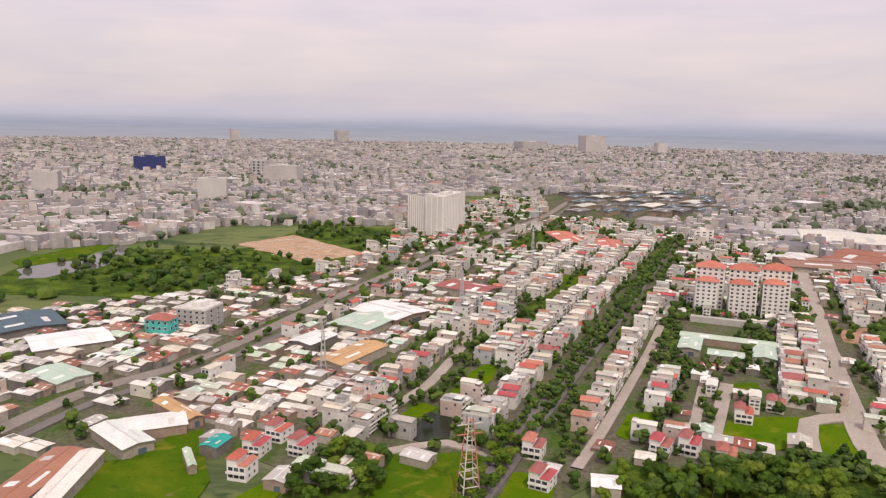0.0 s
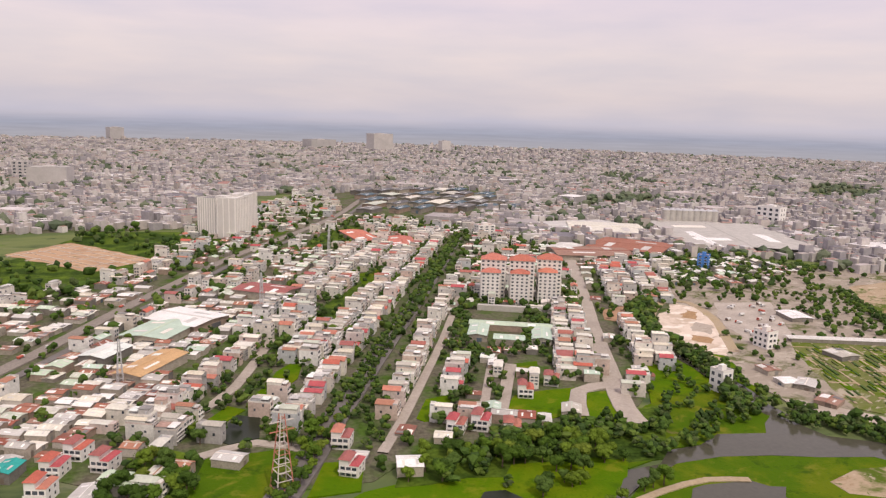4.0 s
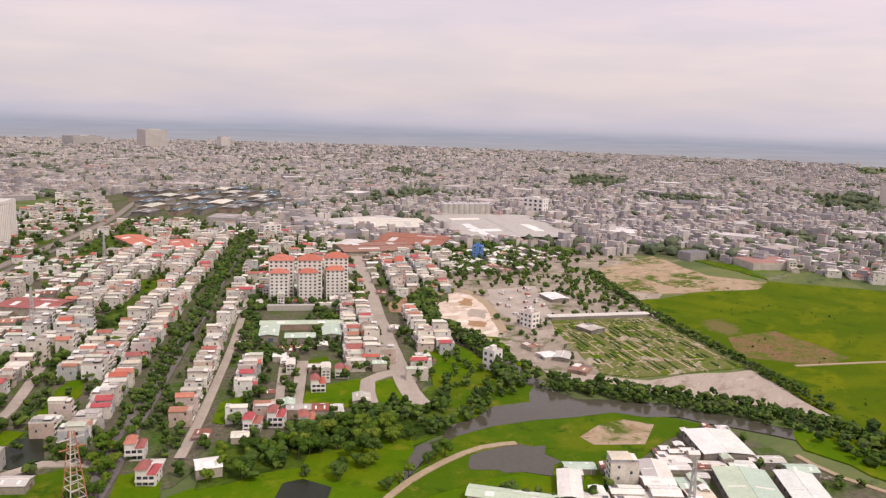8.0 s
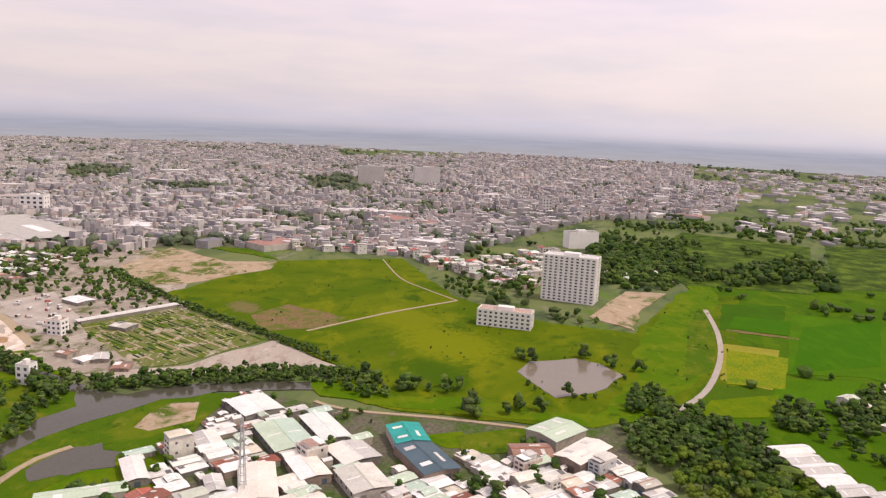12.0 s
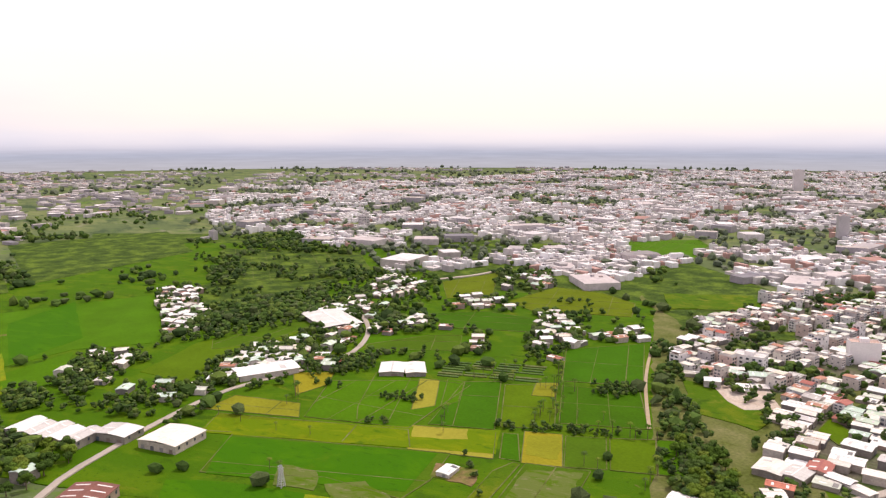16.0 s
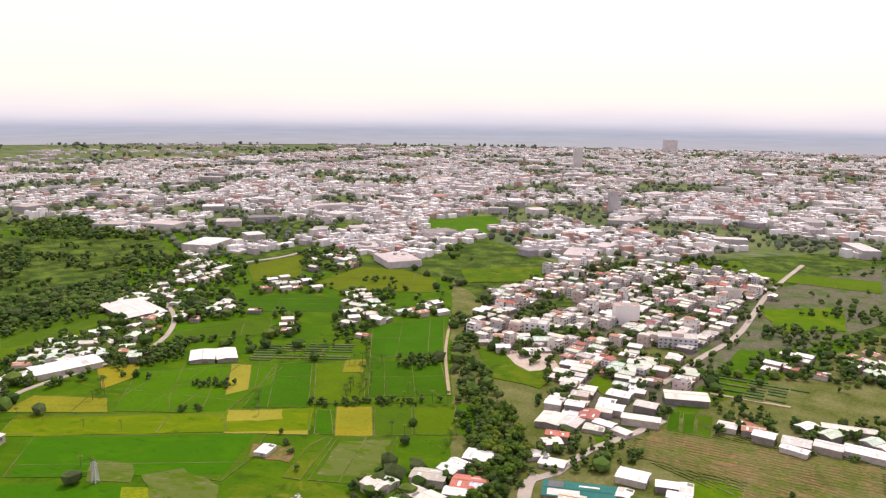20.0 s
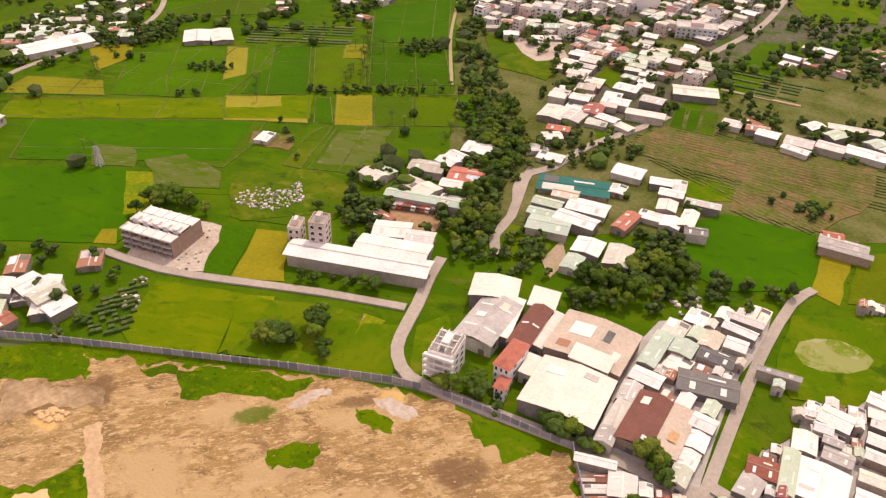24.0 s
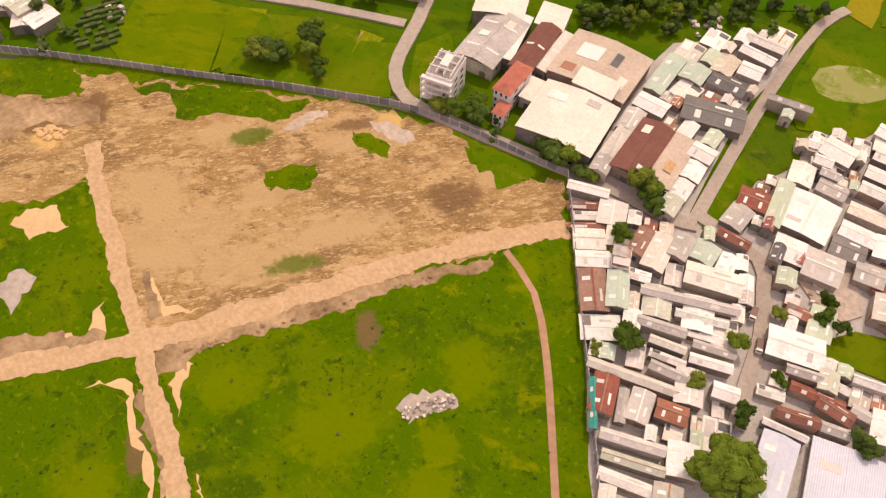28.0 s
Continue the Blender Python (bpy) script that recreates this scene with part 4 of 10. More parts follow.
FIELDS = [
    ([(242.5, -180.0), (282.8, -213.6), (199.0, -289.5), (180.3, -305.5), (159.6, -276.7), (151.0, -252.1), (195.8, -232.5)], PADDY), ([(300.2, -200.8), (323.7, -219.9), (224.4, -305.3), (201.8, -291.5), (286.6, -214.6)], PADDY),
    ([(200.3, -288.4), (229.5, -311.9), (188.7, -347.1), (160.1, -320.7)], YELPADDY), ([(283.8, -262.7), (339, -311), (292, -376), (268, -389), (226.7, -306.9)], PADDY), ([(252.5, -326.3), (303, -368), (291, -378), (248.9, -343.4)], YELPADDY),
    ([(279.2, -300.5), (335, -349), (308, -363), (246.2, -305.1), (258.8, -288.0)], PADDY), ([(224.9, -321.0), (277, -390), (261, -413), (192.4, -348.9)], PADDY), ([(245.9, -346.0), (290, -385), (277, -391), (245.8, -360.8)], PADDY),
    ([(194.0, -355.2), (254, -411), (230, -440), (171.0, -380.3)], PADDY), ([(224.9, -410.3), (243, -432), (233, -445), (212.1, -421.5)], YELPADDY), ([(176.2, -389.3), (227, -443), (185, -479), (135.2, -427.5)], PADDY),
    ([(235, -451), (293, -514), (264, -581), (190, -489)], PADDY), ([(158.4, -324.3), (185.3, -350.0), (178.3, -356.0), (148.4, -330.8)], PADDY), ([(146.6, -330.1), (179.4, -362.6), (161.7, -377.8), (129.0, -345.2)], YELPADDY),
    ([(128.4, -345.7), (158.7, -377.9), (141.7, -395.1), (111.8, -362.1)], PADDY), ([(110.2, -363.4), (140.0, -396.5), (122.1, -417.2), (91.3, -379.6)], PADDY), ([(90.8, -380.1), (121.8, -417.4), (107.9, -432.0), (75.1, -391.4)], PADDY),
    ([(116.6, -283.0), (144.6, -331.9), (115.6, -353.5), (85.9, -301.0)], PADDY), ([(129.4, -276.2), (148.1, -310.4), (149.8, -327.4), (145.4, -328.0), (120.0, -280.0)], GRASS), ([(409, -384), (401, -444), (382, -469), (344, -437), (398, -376)], PADDY),
    ([(471, -495), (443, -547), (388, -569), (354, -529), (415, -474)], PADDY), ([(466, -599), (490, -696), (430, -714), (374, -701), (336, -650), (417, -588)], PADDY), ([(504, -279), (536, -320), (548, -367), (504, -384), (468, -310), (475, -268)], PADDY),
    ([(374, -297), (355, -323), (332, -305), (326.1, -276.7)], YELPADDY), ([(336.7, -214.8), (350.5, -241.6), (308.1, -271.5), (284.8, -259.4)], YELPADDY), ([(702, -1049), (640, -1189), (587, -1140), (512, -993), (598, -957)], PADDY),
    ([(358, -779), (309, -832), (271, -782), (316, -733)], PADDY), ([(599, -605), (605, -702), (502, -605), (518, -552)], PADDY), ([(1039, -485), (870, -642), (737, -580), (740, -432), (788, -388)], SCRUB),
    ([(-6.3, -463.1), (5.3, -499.7), (0.1, -504.2), (-13.3, -467.0)], PADDY), ([(-15.6, -466.8), (-2.3, -503.8), (-9.3, -507.4), (-21.5, -469.8)], PADDY), ([(-23.2, -469.1), (-10.8, -507.4), (-19.3, -511.0), (-31.7, -472.2)], PADDY),
    ([(32, -791), (-12, -844), (-37, -800), (-5, -748)], PADDY), ([(109, -1005), (-29, -1045), (-40, -979), (83, -964)], PADDY), ([(72, -511), (78, -538), (57, -524), (52.6, -498.7)], PADDY)]
for poly, m in FIELDS:
    cover("paddy_field", poly, 0.03, m, "flat rice paddy with earth bunds", "field", amp=0.6)
for poly, m in (([(283, -209), (185, -300), (156, -258), (239, -182)], DEEPFIELD), ([(318, -214), (189, -351), (164, -326), (299, -198)], BRIGHTFIELD), ([(567, -74), (568, -120), (486, -114), (478, -76)], YELGRASS), ([(693, -78), (700, -128), (642, -123), (645, -74)], DEEPFIELD), ([(637, -72), (639, -134), (633, -134), (628, -72)], MIXEARTH), ([(682, -137), (750, -210), (582, -186), (530, -120)], DEEPFIELD), ([(437, -68), (472, -110), (423, -102), (400, -60)], BRIGHTFIELD)):
    cover("paddy_field", poly, 0.06, m, "flat rice paddy beside earth banks", "field", amp=0.6)
for poly, m, lb in (([(120.3, -208.1), (102.9, -216.7), (78.5, -189.0), (97.1, -179.2), (114.6, -173.9), (118.8, -180.4)], PALESITE, "pale trodden yard beside unfinished houses"), ([(224.7, -219.6), (204.7, -232.4), (185.4, -220.8), (204.2, -206.0)], FALLOW, "grey fallow strip between paddies"), ([(188.7, -228.3), (178.5, -248.1), (146.6, -248.0), (133.5, -237.1), (161.5, -217.3)], FALLOW, "grey fallow strip between paddies"), ([(174.2, -291.2), (154.1, -304.8), (140.4, -289.1), (163.5, -278.3)], MIXEARTH, "dark dug plot round a hut"), ([(60.2, -288.2), (33.4, -300.6), (24.6, -281.4), (42.0, -272.7)], DIRT, "bare earth truck yard"), ([(227.5, -311.4), (202.7, -336.1), (190.2, -325.8), (214.3, -300.6)], YELPADDY, "ripening yellow paddy"), ([(131.9, -244.6), (99.0, -285.6), (75.9, -256.7), (100.6, -225.2)], GRASS, "weedy dump ground"), ([(138.0, -326.4), (116.6, -348.6), (89.8, -306.3), (117.9, -290.5)], FALLOW, "grey fallow plot"), ([(173.4, -359.7), (159.3, -374.9), (136.9, -349.5), (152.5, -339.1)], YELPADDY, "ripening yellow paddy"), ([(-25.8, -297.9), (-25.4, -318.4), (-36.5, -304.3), (-37.3, -288.6)], PALETRACK, "bare pink earth yard")):
    cover("farm_plot", poly, .07, m, lb, "plot", amp=1.2, step=6)
BUNDS = []
rows_rnd = random.Random(12)


def bund_lines(poly, pitch):
    """Thin earth banks round a field and across it."""
    n = len(poly)
    for i in range(n):
        BUNDS.append((Vector(poly[i]), Vector(poly[(i + 1) % n])))
    k = max(range(n), key=lambda i: math.dist(poly[i], poly[(i + 1) % n]))
    a, b = Vector(poly[k]), Vector(poly[(k + 1) % n])
    u = (b - a).normalized()
    v = Vector((-u.y, u.x))
    for axis, gap in ((u, pitch), (v, pitch * 2.2)):
        other = Vector((-axis.y, axis.x))
        lo, hi = min(other.dot(Vector(p) - a) for p in poly), max(other.dot(Vector(p) - a) for p in poly)
        s = lo + gap * rows_rnd.uniform(.6, 1.1)
        while s < hi - gap * .4:
            o, cut = a + other * s, []
            for i in range(n):
                p, q = Vector(poly[i]), Vector(poly[(i + 1) % n])
                dp, dq = other.dot(p - o), other.dot(q - o)
                if dp * dq < 0:
                    cut.append(axis.dot(p + (q - p) * dp / (dp - dq) - o))
            cut.sort()
            for c0, c1 in zip(cut[::2], cut[1::2]):
                BUNDS.append((o + axis * c0, o + axis * c1))
            s += gap * rows_rnd.uniform(.7, 1.4)


for poly, m in FIELDS:
    bund_lines(poly, 26)
FIELDS_NEAR = [
    ([(40.5, -177.3), (51.5, -191.6), (41.5, -198.4), (32.4, -184.9)], YELGRASS), ([(6.5, -216.2), (-3.9, -218.7), (-5.6, -199.7), (-0.4, -197.1)], YELGRASS), ([(8.5, -214.0), (4.5, -215.6), (-1.0, -197.6), (3.4, -196.5)], DIRT),
    ([(33.0, -166.0), (40.5, -177.3), (32.4, -184.9), (26.0, -178.0), (24.5, -164.5)], GRASS),
    ([(244.6, -161.9), (222.6, -187.2), (184.4, -216.8), (127.9, -180.7), (126.6, -175.6), (176.5, -132.1)], DEEPFIELD), ([(184.4, -215.1), (168.1, -226.5), (149.1, -220.5), (142.5, -197.2), (146.1, -190.3)], YELGRASS), ([(134.0, -168.7), (141.8, -177.4), (136.7, -182.2), (125.7, -175.1)], YELPADDY),
    ([(79.4, -188.6), (104.5, -217.0), (90.0, -226.6), (67.4, -194.0)], PADDY), ([(66.5, -194.9), (88.8, -226.4), (75.4, -235.0), (47.1, -208.4)], YELPADDY), ([(145.2, -252.5), (110.8, -285.3), (87.0, -287.3), (69.2, -262.6), (67.9, -246.7), (105.9, -224.6)], GRASS),
    ([(71.0, -144.8), (87.4, -172.2), (53.4, -190.8), (29.6, -160.3), (58.9, -142.3)], BRIGHTFIELD), ([(53.4, -190.8), (40.0, -196.4), (28.9, -184.4), (29.9, -161.8)], BRIGHTFIELD), ([(40.4, -196.1), (24.8, -207.8), (5.7, -215.4), (-8.8, -192.0), (-27.6, -197.4), (13.4, -171.7), (27.5, -164.0)], LUSH),
    ([(-7.2, -190.5), (1.9, -211.6), (-10.3, -220.4), (-27.6, -197.4)], LUSH), ([(-70.9, -347.3), (-63.6, -376.8), (-73.1, -395.0), (-114.1, -407.0), (-128.4, -359.8), (-98.8, -332.4), (-85.8, -334.4)], DEEPFIELD), ([(-127.8, -358.1), (-121.0, -399.0), (-133.1, -402.1), (-140.6, -356.1)], YELPADDY),
    ([(-142.9, -359.9), (-135.0, -403.9), (-146.0, -414.1), (-158.2, -371.3)], PADDY), ([(-134.9, -296.4), (-127.6, -335.5), (-160.5, -363.2), (-171.7, -323.6), (-163.6, -296.6), (-144.3, -286.7)], LUSH), ([(-31.6, -202.3), (-15.3, -225.0), (-19.9, -239.0), (-30.7, -229.8), (-40.1, -208.8)], LUSH),
    ([(-10.1, -290.6), (2.4, -311.5), (-13.2, -322.6), (-23.7, -309.6), (-22.9, -290.5)], LUSH), ([(-142.1, -225.3), (-135.7, -243.1), (-136.0, -260.6), (-143.6, -267.4), (-145.9, -252.2), (-148.1, -229.2)], LUSH), ([(-136.0, -260.6), (-133.6, -281.0), (-148.5, -286.7), (-152.2, -271.6), (-146.3, -256.0)], GRASS),
    ([(-37.6, -409.6), (-49.7, -425.2), (-70.6, -428.6), (-72.2, -410.5), (-55.0, -394.3)], LUSH), ([(-136.2, -313.4), (-135.9, -320.7), (-140.0, -327.7), (-147.3, -332.6), (-156.3, -332.9), (-161.6, -329.1), (-161.2, -322.3), (-156.3, -314.9), (-147.8, -308.7), (-141.2, -308.1)], ALGAE)]
for poly, m in FIELDS_NEAR:
    cover("field", poly, -0.12, m, "green field with a ragged edge", "field", amp=0.8, step=8)

cover("crop_land", [(4.1, -435.1), (-2.5, -469.3), (-29.7, -474.4), (-117.1, -500.7), (-127.0, -460.2), (-115.0, -410.3), (-72.9, -399.3), (-65.8, -434.6), (-33.7, -427.2), (-11.7, -424.4)], 0.08, MIXEARTH, "brown green strips of vegetable beds", "field")
cover("lane_yard", [(-95.3, -213.5), (-89.4, -248.1), (-87.0, -293.8), (-120.4, -331.2), (-125.6, -307.0), (-125.2, -286.2), (-131.7, -246.4), (-137.2, -221.3), (-115.1, -218.1)], 0.02, CONCRETE, "concrete yards between packed houses", "yard", block=False)
cover("green_yard", [(-190.9, -214.7), (-195.6, -223.9), (-204.6, -228.3), (-210.9, -214.3), (-201.3, -211.9), (-193.5, -209.5)], 0.12, LUSH, "small green lawn among roofs", "lawn")
cover("bare_yard", [(-175.1, -228.8), (-180.9, -236.4), (-187.3, -244.5), (-195.8, -230.1), (-191.3, -224.0), (-182.6, -224.1)], 0.12, PALESITE, "pale earth yard with rubble", "yard")
# the levelled site at the end
LOT = [(102.5, -100.3), (84.2, -121.7), (35.9, -155.1), (-37.0, -196.5), (-61.2, -202.7), (-96.6, -213.3), (-125.5, -182.2), (-173.2, -122.0), (-215.3, -78.0), (-212.4, 3.8), (-122.9, 83.3), (-2.1, 34.0), (71.5, -59.3)]
TAKEN.append(LOT)
slab("grass_lot", LOT, 0.0, LOTGRASS, "grassy levelled building land with yellow patches", "building land", amp=.8, step=9)
for poly, m, nm, lb in (
    ([(65.9, -126.7), (31.3, -151.5), (-9.4, -178.1), (-38.0, -195.5), (-56.0, -199.6), (-82.2, -193.1), (-98.1, -209.7), (-110.6, -194.4), (-100.1, -177.2), (-73.4, -128.5), (-50.4, -89.0), (-42.3, -79.0), (-33.7, -81.2), (-4.9, -93.0), (32.5, -112.9)], SITE, "bare_earth", "scraped pale brown earth with tyre marks"),
    ([(82.0, -97.7), (51.9, -122.3), (33.4, -119.2), (18.4, -102.3), (25.7, -85.9), (36.9, -72.3)], SITE, "bare_earth", "brown churned earth"),
):
    slab(nm, poly, 0.02, m, lb, "bare earth", amp=2.6, step=1.8)
for poly, m, nm in (
    ([(-60.7, -200.3), (-70.7, -206.9), (-93.1, -210.0), (-83.4, -191.6), (-70.0, -198.6)], LUSH, "grass_patch"),
    ([(21.6, -74.3), (23.0, -82.2), (17.3, -89.9), (7.3, -87.7), (11.9, -77.4)], SAND, "sand_patch"),
    ([(-25.4, -92.2), (-27.9, -94.5), (-38.7, -89.7), (-46.1, -96.5), (-41.3, -87.7)], SAND, "sand_patch"), ([(-16.5, -47.4), (-26.4, -66.8), (-28.3, -66.5), (-18.1, -46.5)], SAND, "sand_patch"), ([(-28.2, -72.3), (-24.6, -76.6), (-33.6, -73.4), (-31.8, -69.8)], SAND, "sand_patch"),
    ([(-43.9, -59.0), (-49.1, -68.4), (-53.7, -68.0), (-86.0, -53.7), (-84.4, -52.3), (-51.4, -65.9)], SAND, "sand_patch"), ([(-59.8, -76.0), (-57.7, -83.4), (-60.2, -84.5), (-63.3, -76.9), (-69.9, -71.3)], SAND, "sand_patch"),
    ([(-85.4, -65.0), (-86.4, -65.5), (-94.9, -61.8), (-93.8, -60.8)], SAND, "sand_patch"),
    ([(33.4, -146.1), (23.4, -157.6), (3.9, -168.6), (-9.2, -175.6), (-10.1, -170.6), (-2.9, -159.4), (8.6, -152.4), (15.7, -145.1), (20.2, -139.0)], LOTGRASS, "grass_patch"),
    ([(44.4, -137.8), (37.4, -146.5), (32.0, -145.1), (36.8, -137.6)], LOTGRASS, "grass_patch"),
    ([(-21.4, -144.2), (-24.7, -152.5), (-30.3, -158.9), (-35.7, -154.7), (-35.8, -146.9), (-29.1, -140.1)], LOTGRASS, "grass_patch"),
    ([(-28.7, -177.3), (-34.9, -180.7), (-43.8, -181.4), (-47.3, -176.6), (-41.4, -173.1), (-33.8, -173.5)], LOTGRASS, "grass_patch"),
    ([(3.6, -57.2), (3.3, -68.3), (-2.8, -68.4), (-8.2, -57.6)], GRAVEL, "bare_earth"), ([(-111.8, -113.5), (-115.9, -123.0), (-120.0, -127.9), (-123.9, -125.8), (-117.4, -112.1)], GRAVEL, "rubble_bed"),
):
    slab(nm, poly, 0.03, m, {"grass_patch": "uneven patch of grass on bare ground", "sand_heap": "heap of yellow sand", "sand_patch": "pale yellow sand along a track", "bare_earth": "scrape of bare earth", "rubble_bed": "bed of grey broken rubble"}[nm], nm.replace("_", " "), amp=1.6, step=1.8)

for poly, m, lb in (
    ([(-48.6, -81.0), (-52.8, -93.5), (-60.1, -105.7), (-69.1, -120.8), (-77.2, -137.5), (-89.5, -155.0), (-98.5, -170.7), (-101.5, -167.8), (-92.0, -150.1), (-84.5, -138.5), (-80.6, -128.0), (-74.0, -116.3), (-67.4, -107.0), (-59.9, -91.4), (-58.2, -85.7), (-60.8, -81.2), (-54.3, -75.2)], DARKEARTH, "brown earth verge beside a track"),
    ([(-9.8, -47.7), (-33.6, -73.4), (-38.2, -72.2), (-15.5, -44.5)], DARKEARTH, "brown earth verge beside a track"),
    ([(-54.3, -68.6), (-58.2, -69.9), (-81.7, -59.6), (-84.2, -56.0)], DARKEARTH, "brown earth verge beside a track"),
    ([(-23.1, -92.8), (-27.1, -93.7), (-40.4, -87.4), (-40.7, -82.5)], DARKEARTH, "brown earth verge beside a track"),
    ([(75.3, -102.7), (60.9, -111.3), (44.5, -123.5), (37.6, -118.8), (51.4, -107.4), (56.6, -91.8)], DARKEARTH, "dark brown turned earth"),
    ([(-30.5, -184.4), (-34.4, -189.7), (-49.3, -189.6), (-47.9, -184.3), (-40.8, -183.2)], PALESITE, "pale scraped earth"),
    ([(-8.6, -162.3), (-14.8, -175.1), (-18.8, -175.0), (-14.4, -163.9)], PALESITE, "pale scraped earth"),
):
    slab("bare_earth", poly, 0.025, m, lb, "bare earth", amp=1.5, step=1.2)

# ---- roads ----
ROADS = []


def road(name, line, width, z, m, label, cat="road", margin=3.0):
    ob, fine = ribbon(name, line, width, z, m, label, cat)
    TAKEN.append(strip([tuple(p) for p in fine], width + margin))
    ROADS.append(fine)
    return fine


HIGHWAY = [(-204.2, 285.0), (-193.4, 313.5), (-176.7, 363.3), (-148.9, 397.2), (-121.2, 458.4), (-84, 567), (-43, 675), (0, 782), (66, 916), (143, 1088), (203, 1266), (289, 1523)]
road("highway", HIGHWAY, 10, 0.35, HIGHWAYMAT, "long straight dusty concrete highway", margin=8)
road("rail_track", [(x + 11, y - 11) for x, y in HIGHWAY], 6, 0.32, ASPHALT, "dark gravel railway bed beside a highway", "railway", margin=4)
AVENUE = [(9.5, 254.6), (24.0, 286.6), (39.6, 326.9), (61.4, 379.2), (91, 450), (137, 559), (197, 705), (276, 901)]
road("avenue", AVENUE, 13, 0.2, ASPHALT, "tree lined town avenue", margin=10)
road("street", [(56.3, 288.1), (72.8, 322.3), (99.1, 381.4), (130, 453), (177, 571)], 5, 0.15, ROADC, "pale concrete town street")
road("street", [(185.9, 294.1), (190.3, 316.2), (210, 370), (240, 449), (279, 546), (337, 693), (399, 856)], 12, 0.18, ROADC, "wide pale concrete street")
road("street", [(161.8, 309.1), (176.6, 342.0), (198.5, 348.7)], 9, 0.16, ROADC, "pale concrete side street")
road("street", [(115.2, 324.5), (143.2, 392.7)], 5, 0.15, ROADC, "narrow concrete street")
road("street", [(123.8, 321.8), (156, 393)], 7, 0.15, ROADC, "narrow concrete street")
road("street", [(-24.2, 349.3), (-5.7, 383.6), (18, 469)], 6, 0.15, ROADC, "narrow concrete street")
road("street", [(-20.6, 300.2), (3.3, 309.8), (24.6, 297.0)], 6, 0.15, ROADC, "sandy side street")
road("dirt_road", [(119.8, 211.1), (136.5, 220.9), (160.6, 230.1), (183.7, 234.7), (201.8, 230.8)], 3.6, 0.15, PALETRACK, "pale dirt road by the river")
road("dirt_road", [(442, 242), (528, 211), (606, 174)], 2.6, 0.12, PALETRACK, "straight pale track across a meadow")
road("footpath", [(606, 174), (639, 225), (672, 266), (759, 330)], 1.8, 0.12, PALETRACK, "thin pale path across a meadow")
road("dirt_road", [(314.1, 156.4), (311.2, 131.1), (325.7, 78.6), (335.4, 29.0)], 3.0, 0.12, PALETRACK, "dirt track behind tin sheds")
road("dirt_road", [(393.2, -43.2), (450, -63), (529, -70), (612, -66), (703, -51)], 4.4, 0.12, ROADC, "curving farm road")
road("road", [(242.6, -89.8), (277.2, -115.9), (301.8, -145.0), (336.5, -191.3), (365, -243), (376, -312), (396, -363), (452, -411), (526, -440), (572, -440)], 4.6, 0.15, ROADC, "pale village road between fields")
road("road", [(585, -531), (615, -600), (611, -669), (625, -741)], 6, 0.15, ROADC, "pale village road")
road("road", [(12.7, -332.9), (26.0, -355.9), (18.8, -376.2), (18.6, -411.1), (7.8, -456.5), (2.8, -483.7)], 5.2, 0.15, ROADC, "pale concrete road past sheds")
road("road", [(31, -546), (31, -623), (30, -717), (56, -894), (69, -1088)], 5.5, 0.15, ROADC, "straight pale street through a small town")
road("dirt_road", [(-3, -551), (-54, -561)], 3, 0.12, PALETRACK, "pale field track")
road("dirt_road", [(135.2, -427.5), (200, -504), (261, -589)], 2.4, 0.12, PALETRACK, "thin path along a canal")
LANE = [(124.2, -168.6), (93.6, -177.6), (65.5, -192.5), (30.5, -213.0), (-4.1, -230.4)]
road("road", LANE, 4.4, 0.25, ROADC, "pale concrete lane between fields")
road("road", [(8.0, -267.7), (3.2, -254.6), (-6.8, -234.4), (-15.0, -215.4), (-22.1, -206.2), (-32.7, -201.2), (-47.8, -203.1), (-70.1, -208.2), (-96.9, -214.8), (-112.4, -218.8), (-130.3, -220.8), (-140.2, -225.1)], 5.2, 0.3, ROADC, "pale concrete road curving past a wall")
road("road", [(-138.5, -226.6), (-135.3, -246.1), (-130.4, -278.1), (-126.6, -308.4), (-124.7, -343.1), (-128.4, -359.8)], 4.4, 0.28, ROADC, "narrow lane between white houses")
road("road", [(-9.1, -286.7), (1.4, -299.0), (5.9, -318.6), (22.1, -352.8), (26.7, -367.1)], 5, 0.2, ROADC, "pale lane by trees")
road("street", [(-184.6, -172.7), (-180.2, -186.8), (-176.0, -202.4), (-168.9, -216.9), (-161.4, -226.9), (-139.4, -228.9)], 4.6, 0.25, ROADC, "narrow concrete alley between roofs")
for line, w in (([(31.5, -112.1), (3.2, -97.5), (-22.1, -86.3), (-43.8, -77.9), (-69.4, -66.9), (-94.2, -55.5), (-138.6, -35.5)], 5.2), ([(13.7, 0.6), (-15.9, -39.1), (-32.2, -61.2), (-43.5, -78.2), (-56.9, -102.6), (-74.2, -137.4), (-92.8, -171.9), (-109.9, -195.3)], 7.0)):
    slab("dirt_track", strip(line, w), 0.04, DIRTROAD, "wide pale orange earth track across building land", "track", amp=1.0, step=1.2)
ribbon("footpath", [(-100.8, -174.9), (-117.0, -168.9), (-131.3, -156.2), (-145.1, -140.9), (-163.8, -119.0)], 2.2, -.03, BROWNPLOT, "worn brown footpath in grass", "path")

# ---- makers of things ----
rnd = random.Random(11)


def thing(name, label, cat, m=None, group=""):
    ob = tagged(new(name), label, cat, group)
    ob.empty_display_size = 0.5
    if m is not None:
        ob.matrix_basis = m
    return ob


